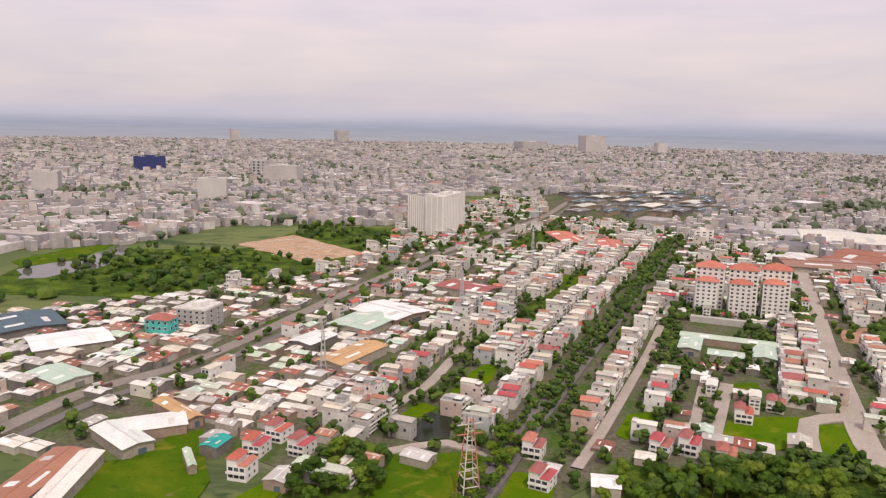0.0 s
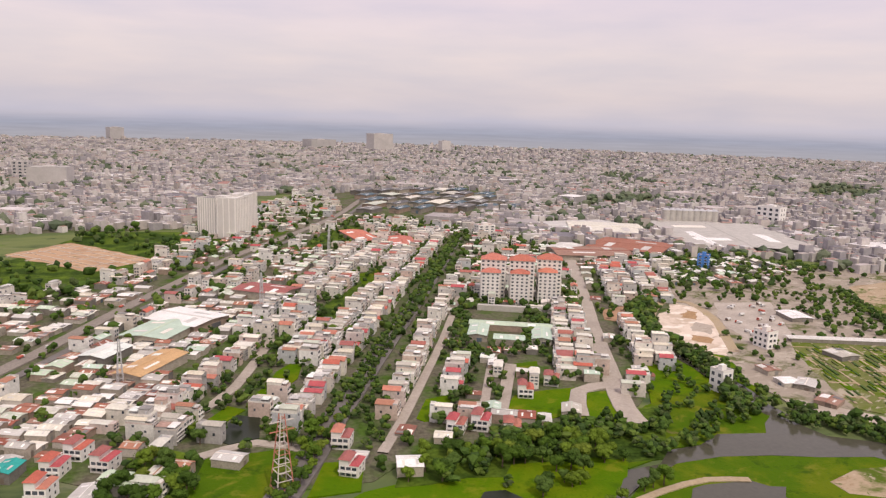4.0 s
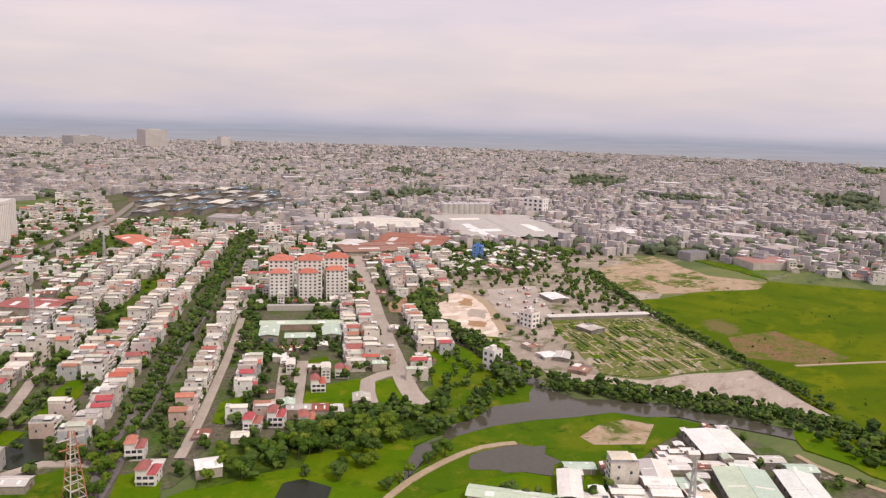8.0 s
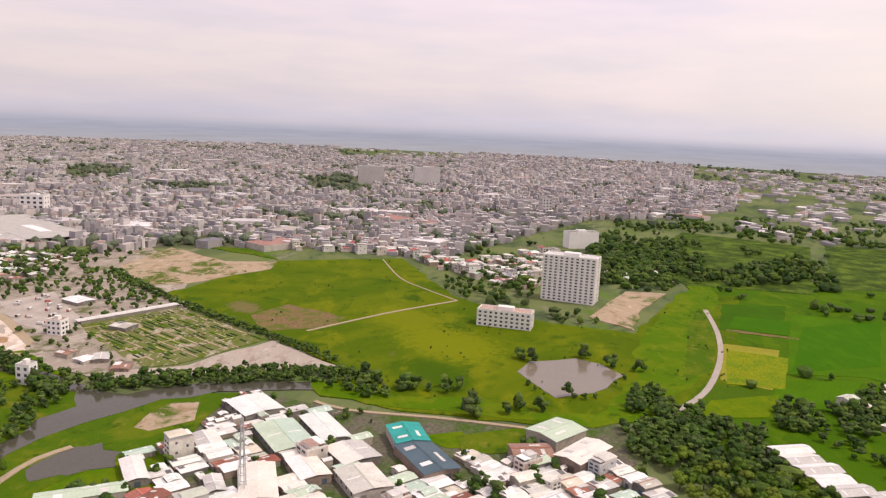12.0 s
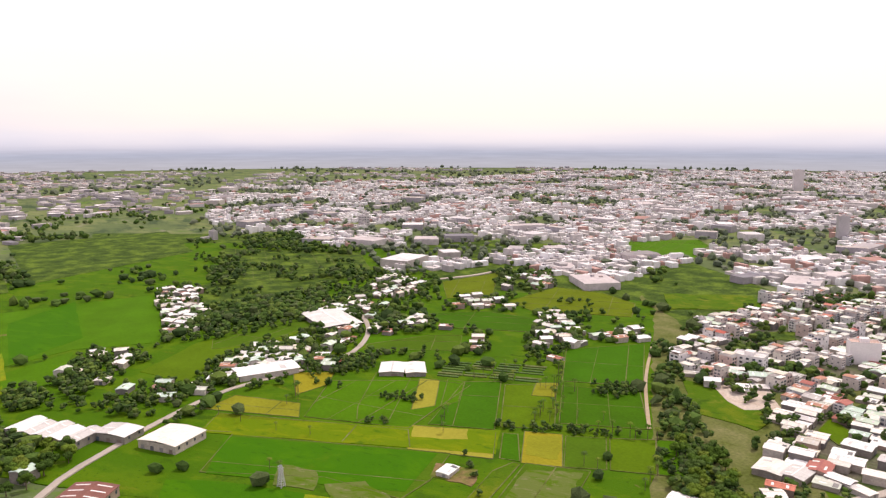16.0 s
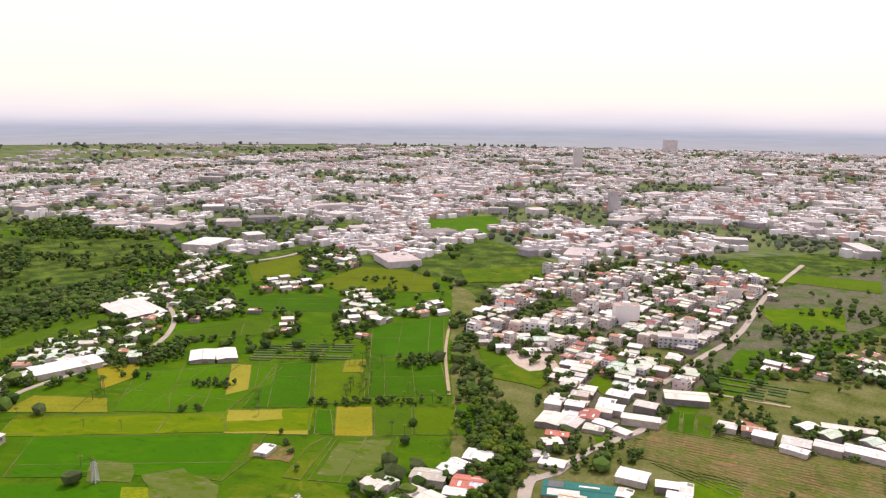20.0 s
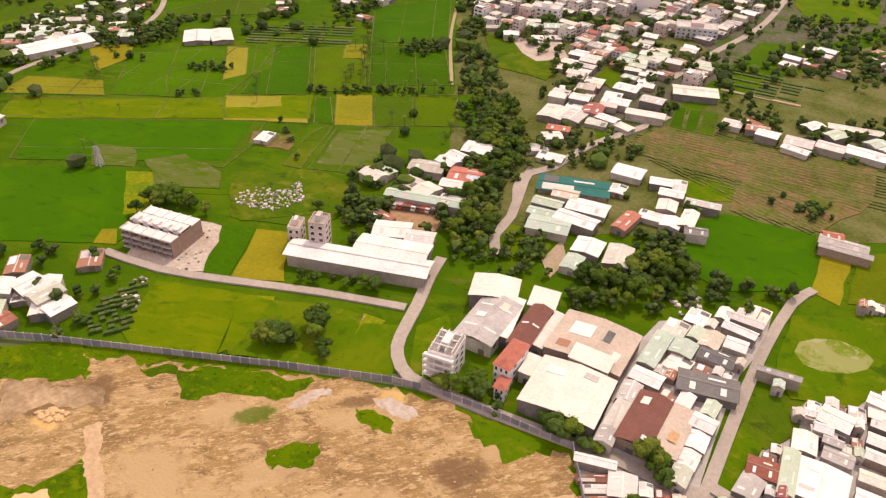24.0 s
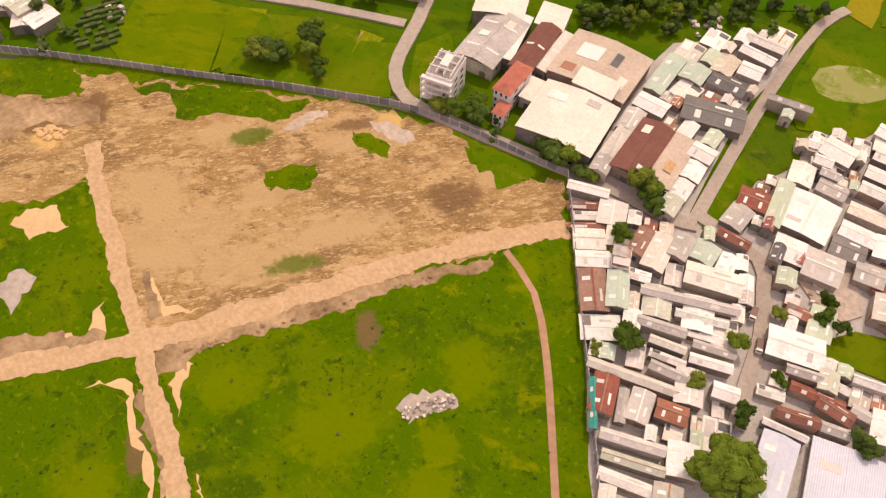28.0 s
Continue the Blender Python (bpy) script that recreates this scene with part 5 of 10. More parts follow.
class Stock:
    """A thing that is built once and then set out in many places."""

    def __init__(self, build):
        self.build, self.ob, self.first = build, None, None

    def put(self, x, y, z=0.0, turn=0.0, s=(1, 1, 1)):
        m = pose(x, y, z, 0, 0, turn) @ Matrix.Diagonal((*s, 1))
        if self.ob is None:
            self.ob = self.build()
            self.ob.matrix_basis = m
            return self.ob
        return self.again(m)

    def again(self, m):
        """As copy_thing(), with the list of parts kept at hand."""
        if self.first is None:
            self.first = [self.ob, *self.ob.children_recursive]
        made = {}
        for o in self.first:
            c = made[o] = o.copy()
            scene.collection.objects.link(c)
            if o.parent:
                c.parent = made[o.parent]
        made[self.ob].matrix_basis = m
        return made[self.ob]


def window_mesh(w, h):
    bm = bmesh.new()
    box(bm, -w / 2, -0.10, 0, w / 2, 0.05, h, 0, True)
    t = 0.12
    box(bm, -w / 2 + t, -0.13, t, w / 2 - t, -0.09, h - t, 1, True)
    me = bpy.data.meshes.new("window")
    bm.to_mesh(me)
    bm.free()
    me.materials.append(WHITEWALL)
    me.materials.append(GLASS)
    return me


WIN = window_mesh(1.5, 1.7)
WINWIDE = window_mesh(2.6, 2.0)


def plain_mesh(name, m, *dims):
    me = bpy.data.meshes.new(name)
    bm = boxes(dims)
    bm.to_mesh(me)
    bm.free()
    me.materials.append(m)
    return me


PANE = plain_mesh("window", GLASS, -.75, -.06, 0, .75, .04, 1.7)
SHUTTER = plain_mesh("door", STEELDARK, -1.3, -.06, -.3, 1.3, .06, 2.6)


def tube_house(w, d, st, style, full, label):
    """A narrow town house: walls, set-back top storey, roof, canopy, tank, balconies, windows."""
    def build():
        h = st * 3.4
        t = thing("town_house", label, "house", group="town houses")
        part("wall", boxes((-w / 2, -d / 2, -0.8, w / 2, d / 2, h)), WALL, t)
        p = 0.22
        x0, x1 = -w / 2, w / 2
        if style in ("flat", "terrace"):
            y0, y1 = (-d * .08, d * .36) if style == "flat" else (-d * .22, d * .5)
            part("roof", boxes((x0 + p, -d / 2 + p, h, x1 - p, d / 2 - p, h + 0.1)), FLATROOF, t)
            part("parapet", boxes((x0, -d / 2, h, x1, -d / 2 + p, h + 1), (x0, d / 2 - p, h, x1, d / 2, h + 1), (x0, -d / 2 + p, h, x0 + p, d / 2 - p, h + 1), (x1 - p, -d / 2 + p, h, x1, d / 2 - p, h + 1)), WALL, t)
            top = part("top_storey", boxes((x0 + .02, y0, h + .1, x1 - .02 - (w * .3 if style == "flat" else 0), y1, h + 2.9)), WALL, t)
            if style == "terrace":
                part("top_roof", gable(bmesh.new(), x0, y0, x1, y1, h + 2.9, w * .16, .35, .15), METAL, t)
            else:
                part("top_roof", boxes((x0 - .15, y0 - .3, h + 2.9, x1 - w * .3 + .15, y1 + .3, h + 3.1, 0, True)), FLATROOF, t)
            part("canopy", boxes((x0 + .3, -d * .44, h + 2.3, x1 - .3, y0 - .02, h + 2.42, 0, True), (x0 + .4, -d * .43, h, x0 + .5, -d * .43 + .1, h + 2.3), (x1 - .5, -d * .43, h, x1 - .4, -d * .43 + .1, h + 2.3)), WHITEMETAL, t)
            part("window", boxes((x0 + .5, y0 - .06, h + .9, x0 + w * .42, y0 - .02, h + 2.3, 0, True)), GLASS, top)
            if full:
                part("water_tank", cylinder(bmesh.new(), w * 0.32, d * 0.28, h + .1, h + 2.0, 0.6, 0.6), STEEL, t, "steel water tank")
        elif style == "tin":
            part("roof", gable(bmesh.new(), x0, -d / 2 + d * .22, x1, d / 2, h, w * 0.16, 0.35), METAL, t)
            part("terrace", boxes((x0, -d / 2, h, x1, -d / 2 + .25, h + .9), (x0, -d / 2 + .25, h, x0 + .25, -d * .28, h + .9), (x1 - .25, -d / 2 + .25, h, x1, -d * .28, h + .9)), WALL, t)
        elif style == "red":
            part("roof", gable(bmesh.new(), x0, -d / 2 + 3, x1, d / 2, h, w * 0.34, 0.5), REDTILE, t, "red tile roof")
            part("terrace", boxes((x0, -d / 2, h, x1, -d / 2 + .25, h + .9), (x0, -d / 2 + .25, h, x0 + .25, -d / 2 + 2.6, h + .9)), WHITEWALL, t)
        if full:
            n = max(1, int(w / 3.2))
            for f in range(st):
                for i in range(n):
                    x = (i + 0.5) * w / n - w / 2
                    shared("window" if f or i else "door", WINWIDE if f else WIN, t, pose(x, -d / 2, f * 3.4 + (0.8 if f else 0.1)))
                if f % 2:
                    shared("window", WIN, t, pose(0, d / 2, f * 3.4 + 0.9, 0, 0, 180))
                if f:
                    for r, x in ((-90, x0), (90, x1)):
                        shared("window", PANE, t, pose(x, d * (.2 if f % 2 else -.2), f * 3.4 + .9, 0, 0, r))
                    part("balcony", boxes((x0 + .1, -d / 2 - 1.1, f * 3.4 - .1, x1 - .1, -d / 2 - .002, f * 3.4 + .1), (x0 + .1, -d / 2 - 1.1, f * 3.4 + .1, x1 - .1, -d / 2 - 1.0, f * 3.4 + .9)), WHITEWALL, t)
        else:
            for f in range(st):
                for x in ((-w * .22, w * .22) if f else (0,)):
                    shared("window" if f else "door", PANE, t, pose(x, -d / 2, f * 3.4 + (.9 if f else 0)))
                    if f:
                        shared("window", PANE, t, pose(-x, d / 2, f * 3.4 + .9, 0, 0, 180))
                if f:
                    for r, x in ((-90, x0), (90, x1)):
                        shared("window", PANE, t, pose(x, d * (.22 if f % 2 else -.22), f * 3.4 + .9, 0, 0, r))
            part("sunshade", boxes((x0 + .1, -d / 2 - .8, 3.3, x1 - .1, -d / 2 - .01, 3.45)), WALL, t)
        return t
    return Stock(build)


FULL = [tube_house(5, 16, 3, "flat", True, "narrow pale plastered house with a flat roof"), tube_house(5, 15, 4, "flat", True, "narrow four-storey house with a flat roof"), tube_house(5, 16, 3, "tin", True, "narrow plastered house with a grey metal roof"),
        tube_house(6, 15, 3, "red", True, "pale town house with a red tile roof"), tube_house(5, 17, 4, "terrace", True, "tall narrow house with roof terrace"), tube_house(7, 14, 3, "terrace", True, "pale house with a front roof terrace")]
LITE = [tube_house(5, 16, 3, "flat", False, "narrow plastered house with flat concrete roof"), tube_house(5, 15, 4, "flat", False, "tall narrow plastered house"), tube_house(5, 16, 3, "tin", False, "narrow house with a metal roof"),
        tube_house(6, 15, 3, "red", False, "town house with a red tile roof"), tube_house(5, 17, 4, "terrace", False, "tall narrow house with roof terrace"), tube_house(5.5, 17, 3, "tin", False, "plastered house with a sloped metal roof")]


def villa_build():
    t = thing("villa", "detached pale villa with red hipped roof", "house", group="villas")
    part("wall", boxes((-5, -6, -.8, 5, 6, 7), (-5, -6, 7, 0, 4, 10)), WHITEWALL, t)
    part("roof", hip(bmesh.new(), -5, -6, 0.4, 4, 10, 2.6), REDTILE, t, "red hipped roof")
    part("porch_roof", hip(bmesh.new(), 0.6, -6, 5, 6, 7.05, 1.8, 0.3), REDTILE, t, "red hipped roof")
    part("balcony", boxes((-5, -7.4, 3.2, 4, -6.01, 3.5), (-5, -7.4, 3.5, 4, -7.25, 4.3)), WHITEWALL, t)
    for z in (0.8, 4.2):
        for x in (-3, 0, 3):
            shared("window", WINWIDE, t, pose(x, -6, z))
        for y in (-3, 2):
            shared("window", WIN, t, pose(5, y, z, 0, 0, 90))
            shared("window", WIN, t, pose(-5, y, z, 0, 0, -90))
    return t


VILLA = Stock(villa_build)


def shed_stock(roof, label, low=False):
    """A unit shed, ten metres square, that is stretched to its plot; low ones have a patched lean-to roof."""
    def build():
        t = thing("shed", label, "shed", group="tin roofed sheds")
        h = 3.0 if low else 4.5
        rs = .5 if low else 1.1
        bm = boxes((-5, -5, -.8, 5, 5, h))
        v = [bm.verts.new(p) for p in ((-5, -5, h), (5, -5, h), (0, -5, h + rs), (-5, 5, h), (5, 5, h), (0, 5, h + rs))]
        bm.faces.new(v[:3])
        bm.faces.new((v[4], v[3], v[5]))
        part("wall", bm, SHEDWALL, t)
        part("roof", gable(bmesh.new(), -5, -5, 5, 5, h, rs, 0.3, 0.15), roof, t)
        sl = math.degrees(math.atan2(rs, 5))
        for x, y, w, d, m in ((2.6, -1.4, .5, 1.5, WHITEMETAL), (-2.7, 2.2, 1.9, 2.3, WHITEMETAL), (2.5, 3.4, 2.2, 1.1, SLATE)) if low else ((2.6, -1.4, .5, 1.5, WHITEMETAL), (-2.4, -2.6, 1.5, .5, WHITEMETAL), (-2.4, 2.6, 1.5, .5, WHITEMETAL)):
            patch = part("roof_patch", boxes((-w, -d, 0, w, d, .09, 0, True)), m, t)
            patch.matrix_basis = pose(x, y, h + .2 + rs * (1 - abs(x) / 5), 0, sl if x > 0 else -sl, 0)
        shared("door", SHUTTER, t, pose(1.2, -5, 0))
        part("ridge_cap", boxes((-.3, -5.2, h + rs + .1, .3, 5.2, h + rs + .25)), roof, t)
        return t
    return Stock(build)


SHEDS = {"white": shed_stock(WHITEMETAL, "low building with a white sheet metal roof"), "metal": shed_stock(METAL, "low building with a weathered metal roof"), "rust": shed_stock(RUST, "low building with a rusty red metal roof"),
         "green": shed_stock(GREENROOF, "low building with a pale green metal roof"), "tile": shed_stock(ORANGETILE, "low house with an orange tile roof"), "teal": shed_stock(TEAL, "shed under bright teal roof netting"),
         "dark": shed_stock(DARKROOF, "long shed with a dark blue grey roof"), "flat": shed_stock(CONCRETE, "low hall with a grey concrete roof"), "low": shed_stock(METAL, "small low house with a patched metal roof", True),
         "wlow": shed_stock(WHITEMETAL, "small low house with a pale metal roof", True), "tan": shed_stock(TAN, "wide hall with a tan sheet metal roof"), "rlow": shed_stock(RUST, "small low house with a rusty roof", True), "red": shed_stock(REDTILE, "low building with a bright red roof"),
         "sky": shed_stock(PALEBLUE, "wide hall with a pale blue metal roof"), "slate": shed_stock(SLATE, "low building with a dark grey metal roof"), "net": shed_stock(NETTING, "low nursery under dark teal shade netting", True)}


FOOT = []        # roofs on which no tree stands


def shed_at(pts, kind, hs=1.0, ridge=None):
    """A shed on three corners a, b, c of its plot; the ridge runs along the longer side."""
    a, b, c = (Vector(p) for p in pts)
    u = b - a
    n = Vector((-u.y, u.x)).normalized()
    dep = (c - b).dot(n)
    mid = (a + b) / 2 + n * dep / 2
    w, d = u.length, abs(dep)
    turn = math.degrees(math.atan2(u.y, u.x))
    if (w > d) if ridge is None else ridge:
        w, d, turn = d, w, turn + 90
    TAKEN.append([tuple(a), tuple(b), tuple(b + n * dep), tuple(a + n * dep)])
    FOOT.append(TAKEN[-1])
    return SHEDS[kind].put(mid.x, mid.y, 0, turn, (w / 10, d / 10, hs))


def building(name, a, b, depth, h, st, bays, wall, roof, label, fins=0, roofkind="flat", group="", win=True):
    """A block on the front line a-b: walls, roof, roof house, window by window."""
    a, b = Vector(a), Vector(b)
    u = b - a
    w = u.length
    t = thing(name, label, "building", pose(a.x, a.y, 0, 0, 0, math.degrees(math.atan2(u.y, u.x))), group)
    n = Vector((-u.y, u.x)).normalized() * depth
    TAKEN.append([tuple(a), tuple(b), tuple(b + n), tuple(a + n)])
    part("wall", boxes((0, 0, -.8, w, depth, h)), wall, t)
    if roofkind == "flat":
        part("roof", boxes((.3, .3, h, w - .3, depth - .3, h + .2)), FLATROOF, t)
        part("parapet", boxes((0, 0, h, w, .3, h + 1.1), (0, depth - .3, h, w, depth, h + 1.1), (0, .3, h, .3, depth - .3, h + 1.1), (w - .3, .3, h, w, depth - .3, h + 1.1)), wall, t)
        part("roof_house", boxes((w * .35, depth * .3, h, w * .65, depth * .75, h + 3.2)), wall, t)
    else:
        part("roof", hip(bmesh.new(), 0, 0, w, depth, h, min(w, depth) * .28), roof, t)
    fh, bw = h / st, w / bays
    me = window_mesh(bw * .5, fh * .55)
    ms = window_mesh(min(2.4, depth / 4), fh * .5)
    if win:
        for f in range(st):
            for i in range(bays):
                shared("window", me, t, pose((i + .5) * bw, 0, f * fh + fh * .25))
            for k in (.3, .7):
                shared("window", ms, t, pose(w, depth * k, f * fh + fh * .25, 0, 0, 90))
                shared("window", ms, t, pose(0, depth * k, f * fh + fh * .25, 0, 0, -90))
    if fins:
        fin = bpy.data.meshes.new("fin")
        bm = boxes((-.45, -.55, 0, .45, -.02, h + .6))
        bm.to_mesh(fin)
        bm.free()
        fin.materials.append(PANEL)
        for i in range(fins + 1):
            shared("fin", fin, t, pose(.45 + (w - .9) * i / fins, 0, 0))
        k = max(2, int(fins * depth / w))
        for i in range(k + 1):
            shared("fin", fin, t, pose(w, .45 + (depth - .9) * i / k, 0, 0, 0, 90))
            shared("fin", fin, t, pose(0, depth - .45 - (depth - .9) * i / k, 0, 0, 0, -90))
    return t


def clump(bm, c, r, seed, sub=2, squash=.8):
    g = bmesh.ops.create_icosphere(bm, subdivisions=sub, radius=r)
    for v in g["verts"]:
        k = 1 + .38 * noise.noise((v.co.x * 1.6 / r + seed, v.co.y * 1.6 / r, v.co.z * 1.6 / r)) + .16 * noise.noise((v.co.x * 5 / r, v.co.y * 5 / r + seed, v.co.z * 5 / r))
        v.co = Vector((v.co.x * k, v.co.y * k, v.co.z * k * squash)) + Vector(c)


def leaf_cards(bm, rs, c, r, n, size):
    for _ in range(n):
        d = Vector((rs.gauss(0, 1), rs.gauss(0, 1), rs.gauss(0, .8))).normalized()
        p = Vector(c) + d * r * rs.uniform(.85, 1.15)
        a = Vector((rs.uniform(-1, 1), rs.uniform(-1, 1), rs.uniform(-.6, .6))).normalized() * size * rs.uniform(.6, 1.3)
        b = a.cross(d).normalized() * size * .7
        bm.faces.new([bm.verts.new(p + q) for q in (a, b, -a, -b)])


def tree_stock(seed, label, tall=1.0):
    """A broadleaf tree, ten metres high: trunk with limbs, ragged crown."""
    def build():
        rs = random.Random(seed)
        t = thing("tree", label, "tree", group="trees")
        bm = bmesh.new()
        cylinder(bm, 0, 0, -.4, 4.5 * tall, .32, .18, 7)
        for k in range(4):
            a = k * 1.6 + seed
            q = [Vector((0, 0, 3.2 + .3 * k)), Vector((math.cos(a) * 1.8, math.sin(a) * 1.8, 5.6 + .3 * k))]
            v = [[bm.verts.new(p + Vector((math.cos(z) * w, math.sin(z) * w, 0))) for z in (0, 2.1, 4.2)] for p, w in zip(q, (.16, .07))]
            for i in range(3):
                bm.faces.new((v[0][i], v[0][(i + 1) % 3], v[1][(i + 1) % 3], v[1][i]))
        part("trunk", bm, BARK, t)
        bm = bmesh.new()
        for k in range(13):
            a, rr = rs.uniform(0, 6.3), rs.uniform(.3, 3.0)
            c = (math.cos(a) * rr, math.sin(a) * rr, (4.6 + rs.uniform(-1.4, 3.0) * (1 - rr / 5)) * tall)
            r = rs.uniform(.9, 1.7)
            clump(bm, c, r, seed + k)
            leaf_cards(bm, rs, c, r * 1.08, 46, .36)
        part("crown", bm, LEAF, t)
        return t
    return Stock(build)


TREES = [tree_stock(1, "leafy green tree with a rounded crown"), tree_stock(5, "dark green spreading broadleaf tree"), tree_stock(9, "bushy green tree with ragged crown"), tree_stock(14, "tall leafy tree with open crown", 1.3)]


def big_tree_build():
    rs = random.Random(21)
    t = thing("large_tree", "large old tree with a dense domed crown", "tree")
    part("trunk", cylinder(bmesh.new(), 0, 0, -.5, 9, .9, .6, 10), BARK, t)
    bm = bmesh.new()
    for k in range(46):
        a, e = rs.uniform(0, 6.28), rs.uniform(.05, 1.5)
        c = (math.cos(a) * math.cos(e) * 7.6 * rs.uniform(.75, 1.05), math.sin(a) * math.cos(e) * 7.6 * rs.uniform(.75, 1.05), 7 + math.sin(e) * 6.0)
        r = rs.uniform(1.6, 2.7)
        clump(bm, c, r, k)
        leaf_cards(bm, rs, c, r * 1.04, 60, .4)
    part("crown", bm, LEAF, t)
    return t


def palm_build():
    rs = random.Random(3)
    t = thing("palm_tree", "slender coconut palm beside a paddy", "palm tree", group="palms")
    part("trunk", cylinder(bmesh.new(), 0, 0, -.3, 8, .2, .13, 6), BARK, t)
    bm = bmesh.new()
    for k in range(13):
        a, up = k * 2 * math.pi / 13, rs.uniform(.1, .9)
        prev = None
        for i in range(6):
            s = i / 5
            c = Vector((math.cos(a) * 2.6 * s, math.sin(a) * 2.6 * s, 8 + up * 1.6 * s - 2.2 * s * s))
            w = .42 * math.sin(math.pi * min(.95, s + .12))
            o = Vector((-math.sin(a), math.cos(a), 0)) * w
            row = [bm.verts.new(c + o - Vector((0, 0, w * .5))), bm.verts.new(c), bm.verts.new(c - o - Vector((0, 0, w * .5)))]
            if prev:
                for j in (0, 1):
                    bm.faces.new((prev[j], prev[j + 1], row[j + 1], row[j]))
            prev = row
    part("fronds", bm, LEAF, t)
    return t


PALM = Stock(palm_build)
def grove(poly, step, s, chance=1.0, force=False):
    """Single trees over an outline."""
    xs, ys = [p[0] for p in poly], [p[1] for p in poly]
    y = min(ys)
    while y < max(ys):
        x = min(xs)
        while x < max(xs):
            px, py = x + rnd.uniform(-.45, .45) * step, y + rnd.uniform(-.45, .45) * step
            if rnd.random() < chance and within(poly, px, py) and (force or is_free(px, py)):
                plant(px, py, s)
            x += step
        y += step


def tree_row(line, step, s, off=0.0, skip=0.1):
    for a, b in zip(line, line[1:]):
        a, b = Vector(a), Vector(b)
        n = max(1, int((b - a).length / step))
        nr = Vector((-(b - a).y, (b - a).x)).normalized() * off
        for i in range(n):
            if rnd.random() > skip:
                p = a + (b - a) * (i + rnd.uniform(-.3, .3)) / n + nr
                plant(p.x + rnd.uniform(-1, 1), p.y + rnd.uniform(-1, 1), s)


def from_arrays(name, verts, faces, mats, idx, label, cat):
    me = bpy.data.meshes.new(name)
    nf, k = faces.shape
    me.vertices.add(len(verts))
    me.vertices.foreach_set("co", verts.astype(np.float32).ravel())
    me.loops.add(nf * k)
    me.loops.foreach_set("vertex_index", faces.astype(np.int32).ravel())
    me.polygons.add(nf)
    me.polygons.foreach_set("loop_start", np.arange(0, nf * k, k, dtype=np.int32))
    me.polygons.foreach_set("loop_total", np.full(nf, k, np.int32))
    for m in mats:
        me.materials.append(m)
    me.polygons.foreach_set("material_index", idx.astype(np.int32))
    me.update(calc_edges=True)
    me.shade_flat()
    return tagged(new(name, me), label, cat, kind="stuff")


RS = np.random.RandomState(4)


def scatter(polys, done, step, chance=1.0, grow=0.0, centre=(-60, -20)):
    """Jittered points in outlines, wider apart with distance, off all that is taken."""
    res = []
    for poly in polys:
        p = np.array(poly)
        lo, hi = p.min(0), p.max(0)
        gx, gy = np.meshgrid(np.arange(lo[0], hi[0], step), np.arange(lo[1], hi[1], step))
        q = np.stack([gx.ravel(), gy.ravel()], 1) + RS.uniform(-.38, .38, (gx.size, 2)) * step
        q = q[inside(poly, q[:, 0], q[:, 1])]
        dist = np.hypot(q[:, 0] - centre[0], q[:, 1] - centre[1])
        q = q[RS.rand(len(q)) < chance / (1 + grow * np.maximum(dist - 900, 0) / 1000) ** 2]
        for o in done + TAKEN:
            oa = np.array(o)
            if (oa.max(0) < lo).any() or (oa.min(0) > hi).any():
                continue
            q = q[~inside(o, q[:, 0], q[:, 1])]
        done = done + [poly]
        res.append(q)
    return np.concatenate(res)


def boxes_stuff(name, q, w, d, h, turn, label, cat, mats):
    n = len(q)
    c, s = np.cos(turn), np.sin(turn)
    cor = np.array([(-.5, -.5), (.5, -.5), (.5, .5), (-.5, .5)])
    lx, ly = cor[None, :, 0] * w[:, None], cor[None, :, 1] * d[:, None]
    x, y = q[:, :1] + lx * c[:, None] - ly * s[:, None], q[:, 1:] + lx * s[:, None] + ly * c[:, None]
    v = np.zeros((n, 8, 3))
    v[:, :4, 0] = v[:, 4:, 0] = x
    v[:, :4, 1] = v[:, 4:, 1] = y
    v[:, :4, 2] = -.8
    v[:, 4:, 2] = h[:, None]
    f = np.array([(4, 5, 6, 7), (0, 1, 5, 4), (1, 2, 6, 5), (2, 3, 7, 6), (3, 0, 4, 7)])
    faces = (np.arange(n)[:, None, None] * 8 + f[None]).reshape(-1, 4)
    return from_arrays(name, v.reshape(-1, 3), faces, mats, np.tile([1, 0, 0, 0, 0], n), label, cat)


def points_in(poly, step, chance):
    p = np.array(poly)
    lo, hi = p.min(0), p.max(0)
    gx, gy = np.meshgrid(np.arange(lo[0], hi[0], step), np.arange(lo[1], hi[1], step))
    q = np.stack([gx.ravel(), gy.ravel()], 1) + RS.uniform(-.45, .45, (gx.size, 2)) * step
    q = q[inside(poly, q[:, 0], q[:, 1])]
    return q[RS.rand(len(q)) < chance]


